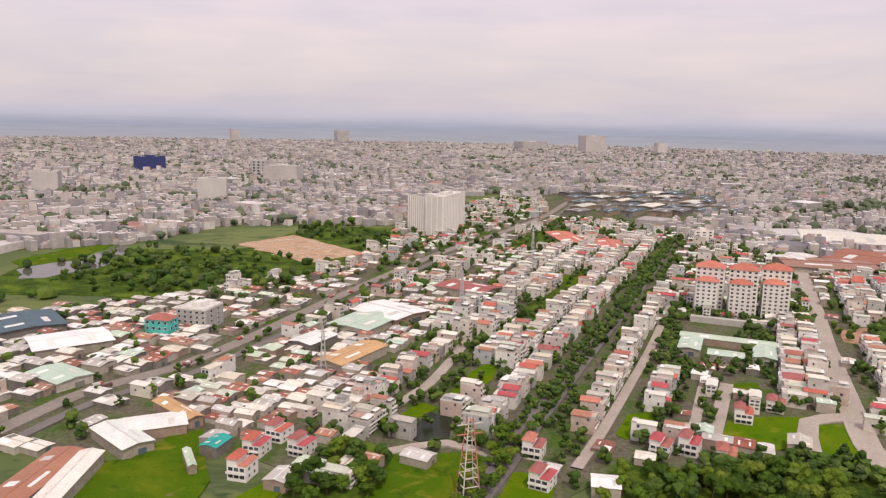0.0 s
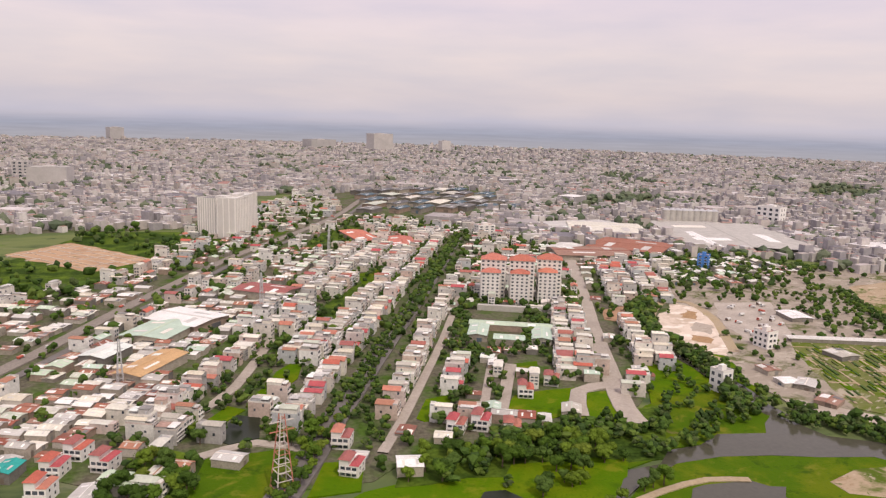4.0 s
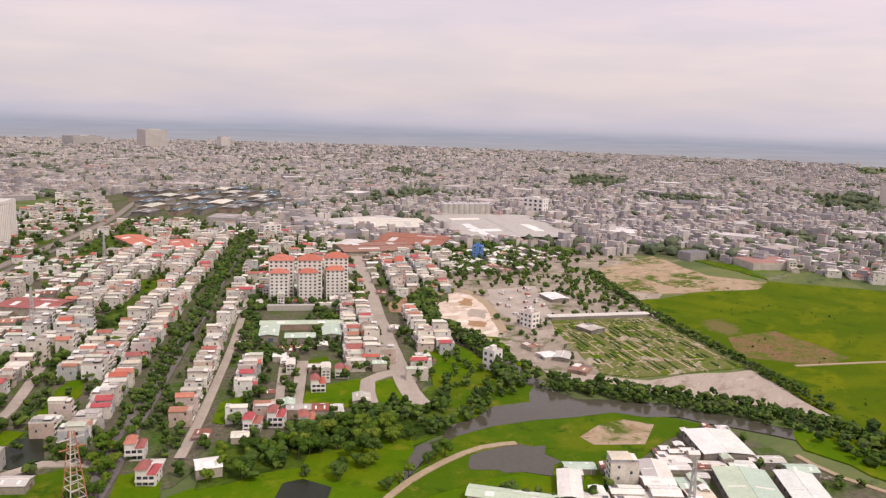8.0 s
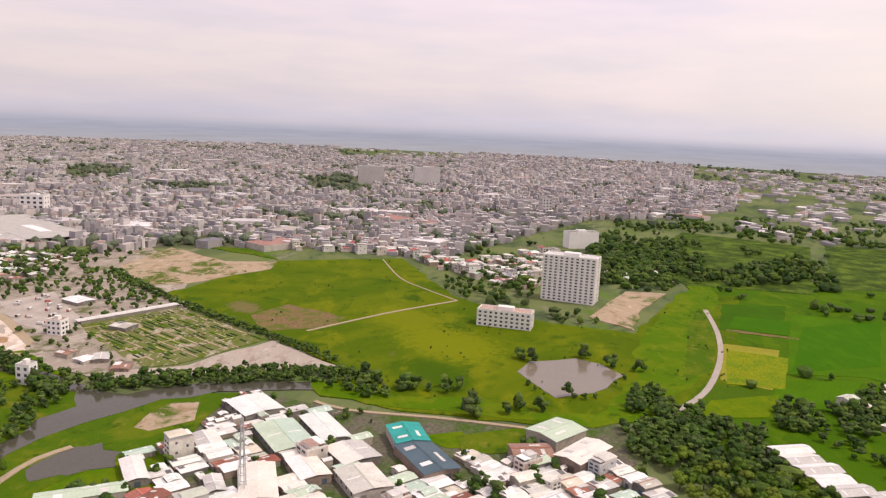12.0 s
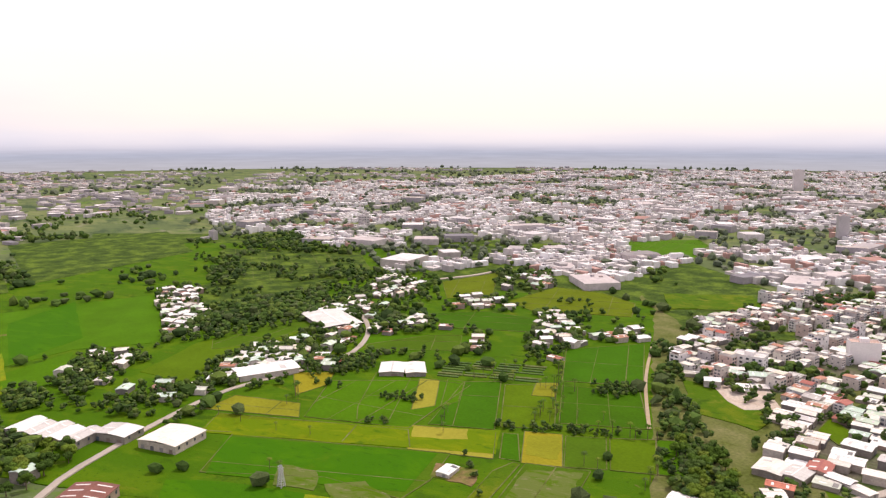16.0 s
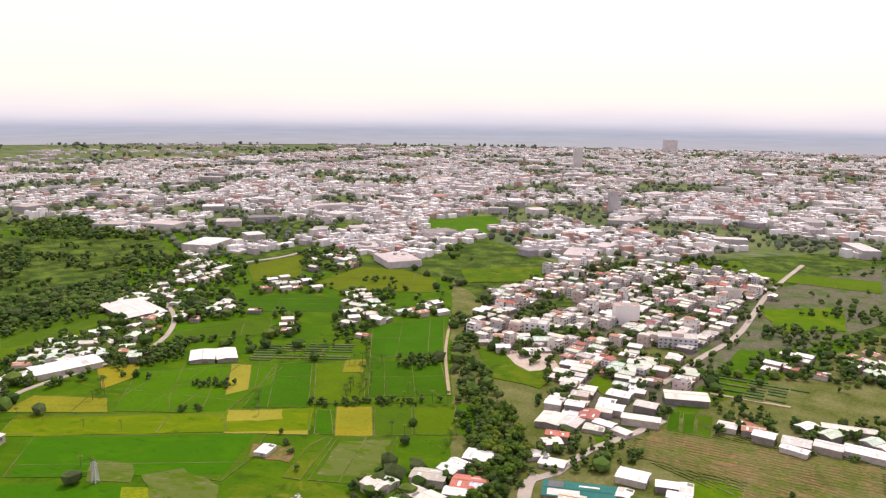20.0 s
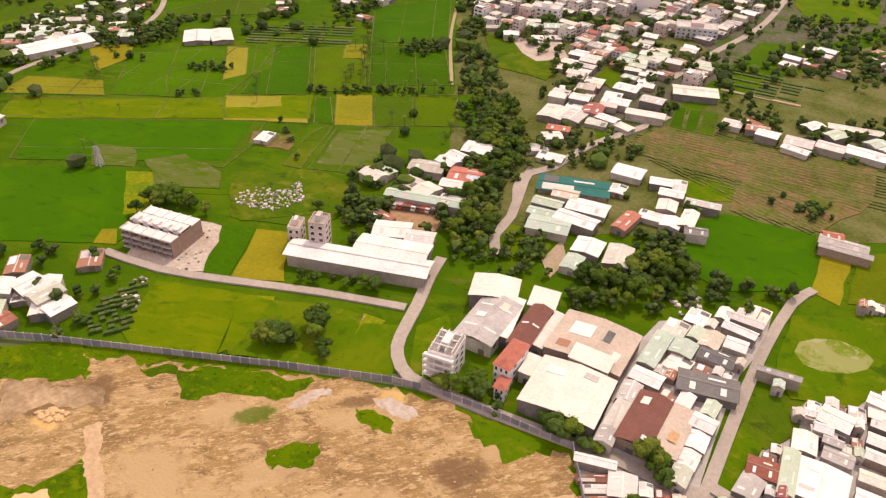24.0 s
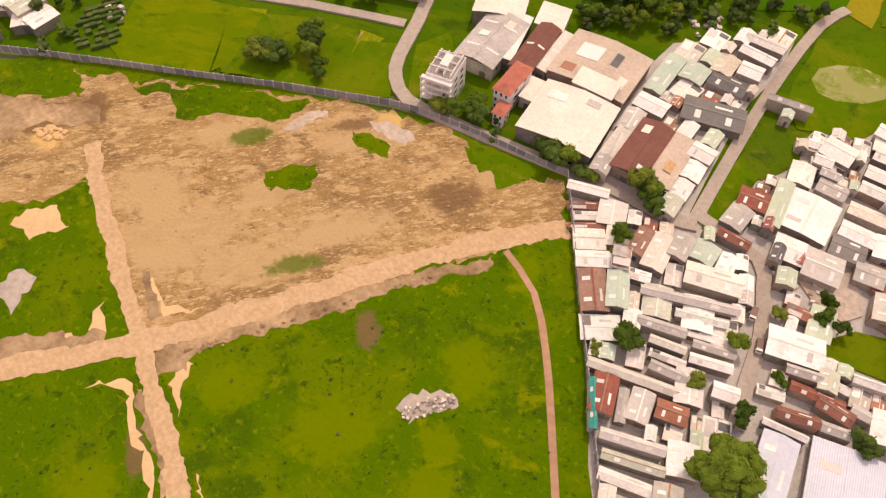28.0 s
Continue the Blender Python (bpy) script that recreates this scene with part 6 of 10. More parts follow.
def wood_stuff(name, q, r, label, z=None, mats=None):
    """Far trees: ragged clumps."""
    bm = bmesh.new()
    bmesh.ops.create_icosphere(bm, subdivisions=1, radius=1)
    bm.verts.ensure_lookup_table()
    base = np.array([v.co for v in bm.verts])
    tri = np.array([[v.index for v in f.verts] for f in bm.faces])
    bm.free()
    n, k = len(q), len(base)
    jit = 1 + RS.uniform(-.32, .32, (n, k, 1))
    v = base[None] * jit * np.stack([r * RS.uniform(.8, 1.4, n), r * RS.uniform(.8, 1.4, n), r * RS.uniform(.7, 1.1, n)], 1)[:, None, :]
    v[:, :, 0] += q[:, :1]
    v[:, :, 1] += q[:, 1:]
    v[:, :, 2] += (r * .75 if z is None else z)[:, None]
    faces = (np.arange(n)[:, None, None] * k + tri[None]).reshape(-1, 3)
    return from_arrays(name, v.reshape(-1, 3), faces, mats or [LEAFSTUFF], np.zeros(len(faces)), label, "woods")


def district(poly, ang, put, front=5.2, depth=16.0, lane=9.0, fill=.9, reach=.3):
    """Rows of plots along a direction, back to back, with lanes between."""
    c = Vector(np.mean(poly, axis=0))
    u = Vector((math.cos(ang), math.sin(ang)))
    v = Vector((-u.y, u.x))
    ex = max((Vector(p) - c).length for p in poly)
    s, row = -ex, 0
    while s < ex:
        r = -ex
        while r < ex:
            w = front * rnd.uniform(.85, 1.5 if rnd.random() < .25 else 1.15)
            p = c + u * (r + w / 2) + v * (s + depth / 2 + rnd.uniform(-.09, .09) * depth)
            if rnd.random() < fill and within(poly, p.x, p.y) and is_free(p.x, p.y) and is_free(*(p + v * depth * reach)) and is_free(*(p - v * depth * reach)):
                put(p.x, p.y, math.degrees(ang) + (180 if row % 2 else 0), w, depth * rnd.uniform(.8, 1.0))
            r += w + (rnd.uniform(2, 8) if rnd.random() < .06 else 0.15)
        s += depth + (lane if row % 2 else .6)
        row += 1


def heading(line):
    return math.atan2(line[-1][1] - line[0][1], line[-1][0] - line[0][0])


# ---- crowds: houses, sheds and trees too many to count, joined ----
ISLAND = {}


def island(m):
    """The same surface with its colours picked per piece."""
    if m.name not in ISLAND:
        ISLAND[m.name] = mat(m.name + "_crowd", pick="island", **RECIPE[m.name])
    return ISLAND[m.name]


class Crowd:
    def __init__(self, name, label, cat):
        self.tags, self.rows, self.base = (name, label, cat), {}, {}

    def add(self, stock, x, y, turn, s):
        if stock.ob is None:
            return stock.put(x, y, 0, turn, s)
        self.rows.setdefault(stock, []).append((x, y, math.radians(turn), *s))

    def finish(self):
        mats, vs, fs, ms, off = [], [], [], [], 0
        for stock, rows in self.rows.items():
            r = np.array(rows)
            for o in stock.ob.children_recursive:
                me = o.data
                me.calc_loop_triangles()
                co = np.zeros(len(me.vertices) * 3)
                me.vertices.foreach_get("co", co)
                co = co.reshape(-1, 3) @ np.array(o.matrix_basis.to_3x3()).T + np.array(o.matrix_basis.translation)
                tri = np.zeros(len(me.loop_triangles) * 3, np.int32)
                me.loop_triangles.foreach_get("vertices", tri)
                tri = tri.reshape(-1, 3)
                m = island(me.materials[0])
                if m not in mats:
                    mats.append(m)
                c, s = np.cos(r[:, 2])[:, None], np.sin(r[:, 2])[:, None]
                lx, ly = co[None, :, 0] * r[:, 3:4], co[None, :, 1] * r[:, 4:5]
                v = np.stack([r[:, 0:1] + lx * c - ly * s, r[:, 1:2] + lx * s + ly * c, co[None, :, 2] * r[:, 5:6]], 2)
                n, k = v.shape[:2]
                vs.append(v.reshape(-1, 3))
                fs.append((np.arange(n)[:, None, None] * k + tri[None]).reshape(-1, 3) + off)
                ms.append(np.full(n * len(tri), mats.index(m)))
                off += n * k
        if vs:
            from_arrays(self.tags[0], np.concatenate(vs), np.concatenate(fs), mats, np.concatenate(ms), self.tags[1], self.tags[2])


HOUSES = Crowd("house_rows", "dense rows of narrow pale town houses", "houses")
TINROOFS = Crowd("tin_roof_quarter", "packed low houses under patched metal roofs", "houses")
COUNT = {"house": 0, "shed": 0, "tree": 0}
FARTREES = []


def near_place(x, y, r=430.0):
    return math.hypot(x + 70, y + 60) < r


def plant(x, y, s):
    k = s * rnd.uniform(.8, 1.2)
    for poly in FOOT:
        if within(poly, x, y):
            return
    if near_place(x, y, 400) and COUNT["tree"] < 285:
        COUNT["tree"] += 1
        TREES[rnd.randrange(4)].put(x, y, -.1, rnd.uniform(0, 360), (k * rnd.uniform(.9, 1.25), k * rnd.uniform(.9, 1.25), k))
    else:
        FARTREES.append((x, y, k))


def put_lite(x, y, t, w, d):
    k = rnd.choice((0, 0, 1, 2, 4, 3, 5, 2, 3, 4, 2, 5))
    HOUSES.add(LITE[k], x, y, t, (w / (5, 5, 5, 6, 5, 5.5)[k], d / (16, 15, 16, 15, 17, 17)[k], rnd.uniform(.42, .9)))


def put_full(x, y, t, w, d):
    if COUNT["house"] > 95:
        return put_lite(x, y, t, w, d)
    COUNT["house"] += 1
    k = rnd.choice((0, 1, 2, 4, 3, 5, 3, 0, 3, 5))
    FULL[k].put(x, y, 0, t, (w / (5, 5, 5, 6, 5, 7)[k], d / (16, 15, 16, 15, 17, 14)[k], rnd.uniform(.45, .9)))


def set_shed(k, x, y, t, s):
    if near_place(x, y, 330) and COUNT["shed"] < 60:
        COUNT["shed"] += 1
        return SHEDS[k].put(x, y, 0, t, s)
    TINROOFS.add(SHEDS[k], x, y, t, s)


def put_shed(x, y, t, w, d):
    set_shed(rnd.choice(("white", "white", "metal", "metal", "wlow", "low", "rlow", "green", "wlow")), x, y, t, (w / 10, d / 10, rnd.uniform(.7, 1.25)))


def put_south(x, y, t, w, d):
    set_shed(rnd.choice(("white", "metal", "metal", "low", "wlow", "low", "rlow", "flat", "green", "metal")), x, y, t, (w / 10, d / 10, rnd.uniform(.7, 1.3)))


def put_shanty(x, y, t, w, d):
    set_shed(rnd.choice(("wlow", "low", "rlow", "flat", "metal", "rlow", "low", "low", "metal", "wlow", "white", "low", "green", "rust", "flat")), x, y, t + rnd.uniform(-4, 4), (w / 10, d / 10, rnd.uniform(.6, 1.1)))


def put_packed(x, y, t, w, d):
    if rnd.random() < .1 and w > 5.5:
        return HOUSES.add(LITE[rnd.choice((0, 2, 4))], x, y, t, (w / 5, d / 16, rnd.uniform(.5, .8)))
    k = rnd.choice(("white", "white", "wlow", "wlow", "metal", "rlow", "white", "green", "wlow", "white", "low"))
    set_shed(k, x, y, t + rnd.uniform(-2, 2), (w / 10, d / 10, rnd.uniform(.5, 1.0)))


# ---- landmarks ----
wt = [(-44, 919), (-1, 889), (26, 963)]
building("white_tower", wt[0], wt[1], 30, 45, 15, 10, SHADOWGAP, FLATROOF, "white fifteen-storey slab tower with vertical ribs", fins=16, win=False, group="towers")
wa, wb = Vector(wt[1]), Vector(wt[2])
building("white_tower_wing", wt[1], wt[2], 22, 46.5, 15, 8, SHADOWGAP, FLATROOF, "white tower wing with a grey vertical recess", fins=14, win=False, group="towers")
av = heading(AVENUE)
across = Vector((math.sin(av), -math.cos(av)))
along = Vector((math.cos(av), math.sin(av)))
for k, q in enumerate(((187, 545), (209, 537), (234, 539))):
    q = Vector(q)
    w = 15
    building("apartment_block", q, q + across * w, 11, 25.5, 9, 4, WHITEWALL, ORANGETILE, "white apartment block with orange hipped roof", roofkind="hip", group="apartment blocks")
    building("apartment_block", q + along * 11.3 - across * 1.5, q + along * 11.3 + across * (w + 4), 15, 34, 11, 5, WHITEWALL, ORANGETILE, "taller white apartment block with orange hipped roof", roofkind="hip", group="apartment blocks")
pod = Vector((179, 528)) - along * 4
part("podium", boxes((0, 0, -.8, 76, 5, 4)), CONCRETE).matrix_basis = pose(pod.x, pod.y, 0, 0, 0, math.degrees(math.atan2(across.y, across.x)))
tagged(bpy.data.objects["podium"], "low grey podium in front of apartment blocks", "podium")
# school round a court
so = Vector((144, 444))
for k, (fx, fy, w, d) in enumerate(((0, 30, 56, 11), (0, 2, 13, 28), (43, 2, 13, 28), (18, -4, 20, 12))):
    a = so + across * fx + along * fy
    shed_at([a, a + across * w, a + across * w + along * d], "green", .95)
building("blue_building", *[(291, 866), (314, 869)], 14, 16, 5, 3, WHITEWALL, FLATROOF, "white and blue glass building", group="")
# right hand tower and its lower neighbour
building("apartment_tower", *[(663, 105), (662, 52)], 22, 45, 15, 10, WHITEWALL, FLATROOF, "tall white apartment tower with many balconies", fins=10, group="towers")
building("apartment_slab", *[(533, 128), (538, 82)], 16, 14, 4, 10, WHITEWALL, FLATROOF, "four-storey unfinished cream apartment slab", fins=5)
building("office_block", *[(994, 150), (1023, 113)], 20, 22, 7, 5, WHITEWALL, FLATROOF, "pale concrete block behind the tower", win=False)
for ab, dp, h, st, by, lb in (([(129, -668), (111, -682)], 14, 17, 5, 5, "plain white five-storey block among low houses"), ([(69, -627), (40, -641)], 18, 9, 3, 8, "long pink three-storey building with a pale roof"), ([(181, -585), (158, -592)], 15, 10, 3, 5, "white three-storey house among tin roofs"),
                              ([(81, -815), (65, -829)], 14, 13, 4, 4, "grey four-storey block among low houses")):
    building("town_block", *ab, dp, h, st, by, WHITEWALL if "white" in lb else WALL, FLATROOF, lb, win=dp > 14)
# far towers
CITYBLOCK = mat("grey_tower_wall", [(.50, .47, .46), (.56, .53, .52), (.44, .42, .42)], s1=.05, var=.2)
FAR = [([(-681, 1241), (-641, 1250)], 38, CITYBLOCK, "grey"), ([(-392, 1195), (-348, 1203)], 36, CITYBLOCK, "beige"), ([(-697, 1742), (-660, 1790)], 36, NAVY, "dark navy"), ([(-375, 1560), (-304, 1550)], 34, CITYBLOCK, "pale"), ([(-425, 1665), (-393, 1658)], 38, CITYBLOCK, "pale"),
       ([(591, 3209), (682, 3249)], 75, CITYBLOCK, "beige"), ([(906, 3247), (950, 3266)], 50, CITYBLOCK, "pale"), ([(341, 3360), (456, 3415)], 40, CITYBLOCK, "pale"), ([(-560, 3960), (-502, 4000)], 60, CITYBLOCK, "pale"), ([(-1050, 3740), (-1016, 3764)], 60, CITYBLOCK, "pale"),
       ([(1678, 856), (1711, 799)], 45, CITYBLOCK, "grey"), ([(1729, 719), (1763, 662)], 48, CITYBLOCK, "grey"), ([(1374, 287), (1391, 272)], 30, CITYBLOCK, "pale"), ([(776, 968), (792, 935)], 28, WHITEWALL, "white"),
       ([(1163, -815), (1163, -832)], 20, CITYBLOCK, "pale"), ([(477, -1346), (465, -1358)], 45, CITYBLOCK, "pale"), ([(1099, -2317), (1080, -2338)], 70, CITYBLOCK, "pale"), ([(1290, -3542), (1253, -3588)], 60, CITYBLOCK, "pale")]
for ab, h, m, lb in FAR:
    w = math.dist(*ab)
    building("distant_tower", ab[0], ab[1], max(14, w * .6), h, max(4, int(h / 6)), max(3, int(w / 9)), m, FLATROOF, lb + " high-rise block far off in the city", win=w < 40 and h < 40, group="distant towers")
# silos and factory
sa, sb = (Vector(p) for p in [(613, 959), (679, 937)])
for i in range(9):
    p = sa + (sb - sa) * i / 8
    t = thing("silo", "pale concrete factory silo", "silo", pose(p.x, p.y, 0), "factory silos")
    part("shell", cylinder(bmesh.new(), 0, 0, -.5, 24, 6, 6, 14), CONCRETE, t)
    part("cap", cylinder(bmesh.new(), 0, 0, 24, 27, 6.3, 1, 14), STEEL, t)
for pts, k, hs in (([(517, 749), (659, 699), (767, 894)], "flat", 1.6), ([(563, 851), (529, 738), (571, 750)], "white", 1.5), ([(425, 880), (514, 845), (557, 929)], "metal", 1.5), ([(394, 771), (453, 714), (495, 786)], "rust", 1.2), ([(358, 748), (390, 775), (413, 832)], "white", 1.2),
                   ([(347, 774), (334, 717), (426, 751)], "rust", 1.2), ([(410, 881), (531, 897), (590, 999)], "white", 1.2)):
    shed_at(pts, k, hs)
building("blue_building", *[(465, 660), (473, 652)], 10, 13, 4, 2, BLUE, FLATROOF, "small bright blue building")
building("turquoise_house", *[(-187, 460), (-171, 457)], 12, 11, 3, 4, TURQ, REDTILE, "turquoise house with a red roof", roofkind="hip")
building("cream_block", *[(-174, 480), (-153, 475)], 22, 13, 4, 5, WALL, FLATROOF, "cream terraced apartment block")
# red market roof and other halls
for pts, k, hs in (([(-6, 597), (30, 571), (38, 602)], "red", 1.3), ([(-69.2, 404.0), (-53.8, 395.3), (-41.0, 438.4)], "tan", 1.2), ([(-92.5, 440.5), (-77.4, 432.3), (-73, 460)], "white", 1.1), ([(-75, 480), (-47, 466), (-36, 505)], "green", 1.1), ([(-65, 519), (-31, 491), (-23, 530)], "white", 1.2),
                   ([(-268, 442), (-239, 466), (-262, 503)], "dark", 1.2), ([(-229.1, 408.5), (-195.2, 433.0), (-219, 456)], "white", 1.2), ([(-215.8, 375.5), (-191.7, 359.9), (-195.9, 385.9)], "green", 1), ([(-150.6, 307.8), (-128.4, 287.3), (-123.7, 301.5)], "white", 1), ([(-134.3, 303.9), (-111.2, 314.2), (-118.8, 328.9)], "white", 1),
                   ([(-136.0, 340.0), (-112.7, 318.6), (-112.4, 329.3)], "tan", 1), ([(-142.0, 239.2), (-132.5, 239.6), (-147.2, 283.3)], "white", 1.1), ([(-159.8, 246.2), (-145.1, 244.9), (-164.7, 287.7)], "metal", 1), ([(-105.1, 290.6), (-97.7, 275.6), (-98.9, 285.6)], "green", .8), ([(-99.2, 293.7), (-91.4, 291.3), (-96.1, 305.2)], "teal", .9),
                   ([(-15.9, 289.7), (-4.7, 284.0), (-2.6, 293.0)], "white", .8), ([(57.9, 264.4), (68.5, 262.7), (73.0, 272.8)], "white", 1.0), ([(-66.0, 265.3), (-56.9, 262.6), (-57.3, 275.1)], "white", .9), ([(166, 792), (195, 789), (211, 855)], "tile", 1.2), ([(135, 825), (164, 829), (180, 916)], "tile", 1.2)):
    shed_at(pts, k, hs)
for x, y in ((-57.3, 298.4), (-76.1, 297.5), (-69.8, 312.0), (40.6, 273.1), (40.4, 300.4), (95.8, 305.9), (108.2, 306.5), (121.2, 298.9), (-76.7, 277.1), (145.2, 342.3), (167.2, 357.7)):
    VILLA.put(x, y, 0, math.degrees(av) - 90 + rnd.uniform(-8, 8), (.82, .82, rnd.uniform(.62, .85)))
    TAKEN.append([(x - 7, y - 8), (x + 7, y - 8), (x + 7, y + 8), (x - 7, y + 8)])
# sheds of the east bank
for pts, k, hs in (
                   ([(270.8, 82.4), (246.9, 54.7), (263.3, 44.0)], "dark", 1.1), ([(290.1, 96.2), (271.7, 81.3), (290.5, 73.2)], "teal", 1.2), ([(321.4, 25.1), (312.2, 5.9), (336.4, -4.6)], "green", 1.3), ([(295.9, 3.1), (290.5, -11.8), (319.2, -22.2)], "white", 1.3), ([(284.1, 20.4), (294.4, 2.5), (310.7, 6.7)], "rust", 1.2),
                   ([(147.2, 191.9), (173.0, 167.2), (179.8, 174.5)], "green", 1), ([(167.3, 157.7), (167.5, 147.7), (180.1, 149.4)], "rust", 1), ([(298, 336), (297, 325), (309, 335)], "white", .55), ([(302, 323), (309, 315), (320, 325)], "white", .6), ([(295, 300), (301, 290), (312, 299)], "rlow", .8), ([(411, 472), (407, 449), (427, 465)], "white", .7), ([(368, 375), (369, 359), (383, 370)], "low", 1), ([(368, 403), (447, 377), (453, 384)], "white", .6), ([(301, 356), (301, 344), (311, 353)], "rlow", 1)):
    shed_at(pts, k, hs)
for pts, k, hs in (([(251.7, -70.8), (234.2, -84.0), (242.4, -89.8)], "white", 1.2), ([(326, -346), (315, -361), (335, -376)], "white", .75), ([(313, -362), (305, -375), (326, -391)], "white", .7),
                   ([(376, -255), (370, -300), (392, -307)], "white", 1), ([(468, -372), (463, -410), (524, -441)], "white", 1.1)):
    shed_at(pts, k, hs)
# halls and houses round the levelled site
for pts, k, hs in (([(55.2, -217.0), (-0.7, -244.6), (4.8, -256.3)], "white", 1.3), ([(33.5, -235.4), (4.5, -249.2), (12.6, -265.1)], "white", 1.4), ([(40.1, -255.1), (25.9, -264.5), (33.1, -275.4)], "white", 1), ([(25.6, -261.1), (14.1, -267.5), (20.5, -276.0)], "white", 1), ([(60.3, -285.2), (23.3, -301.1), (23.6, -309.4)], "green", 1.1),
                   
                                                          ([(161.8, -281.9), (154.4, -285.1), (162.2, -294.3)], "wlow", .8),
                   ([(-118.3, -394.2), (-138.9, -397.8), (-137.6, -406.0)], "flat", .9), ([(71.7, -314.1), (54.8, -321.8), (62.4, -331.5)], "metal", 1), ([(48.9, -319.3), (32.5, -326.9), (40.6, -339.5)], "tile", 1),                    ):
    shed_at(pts, k, hs)
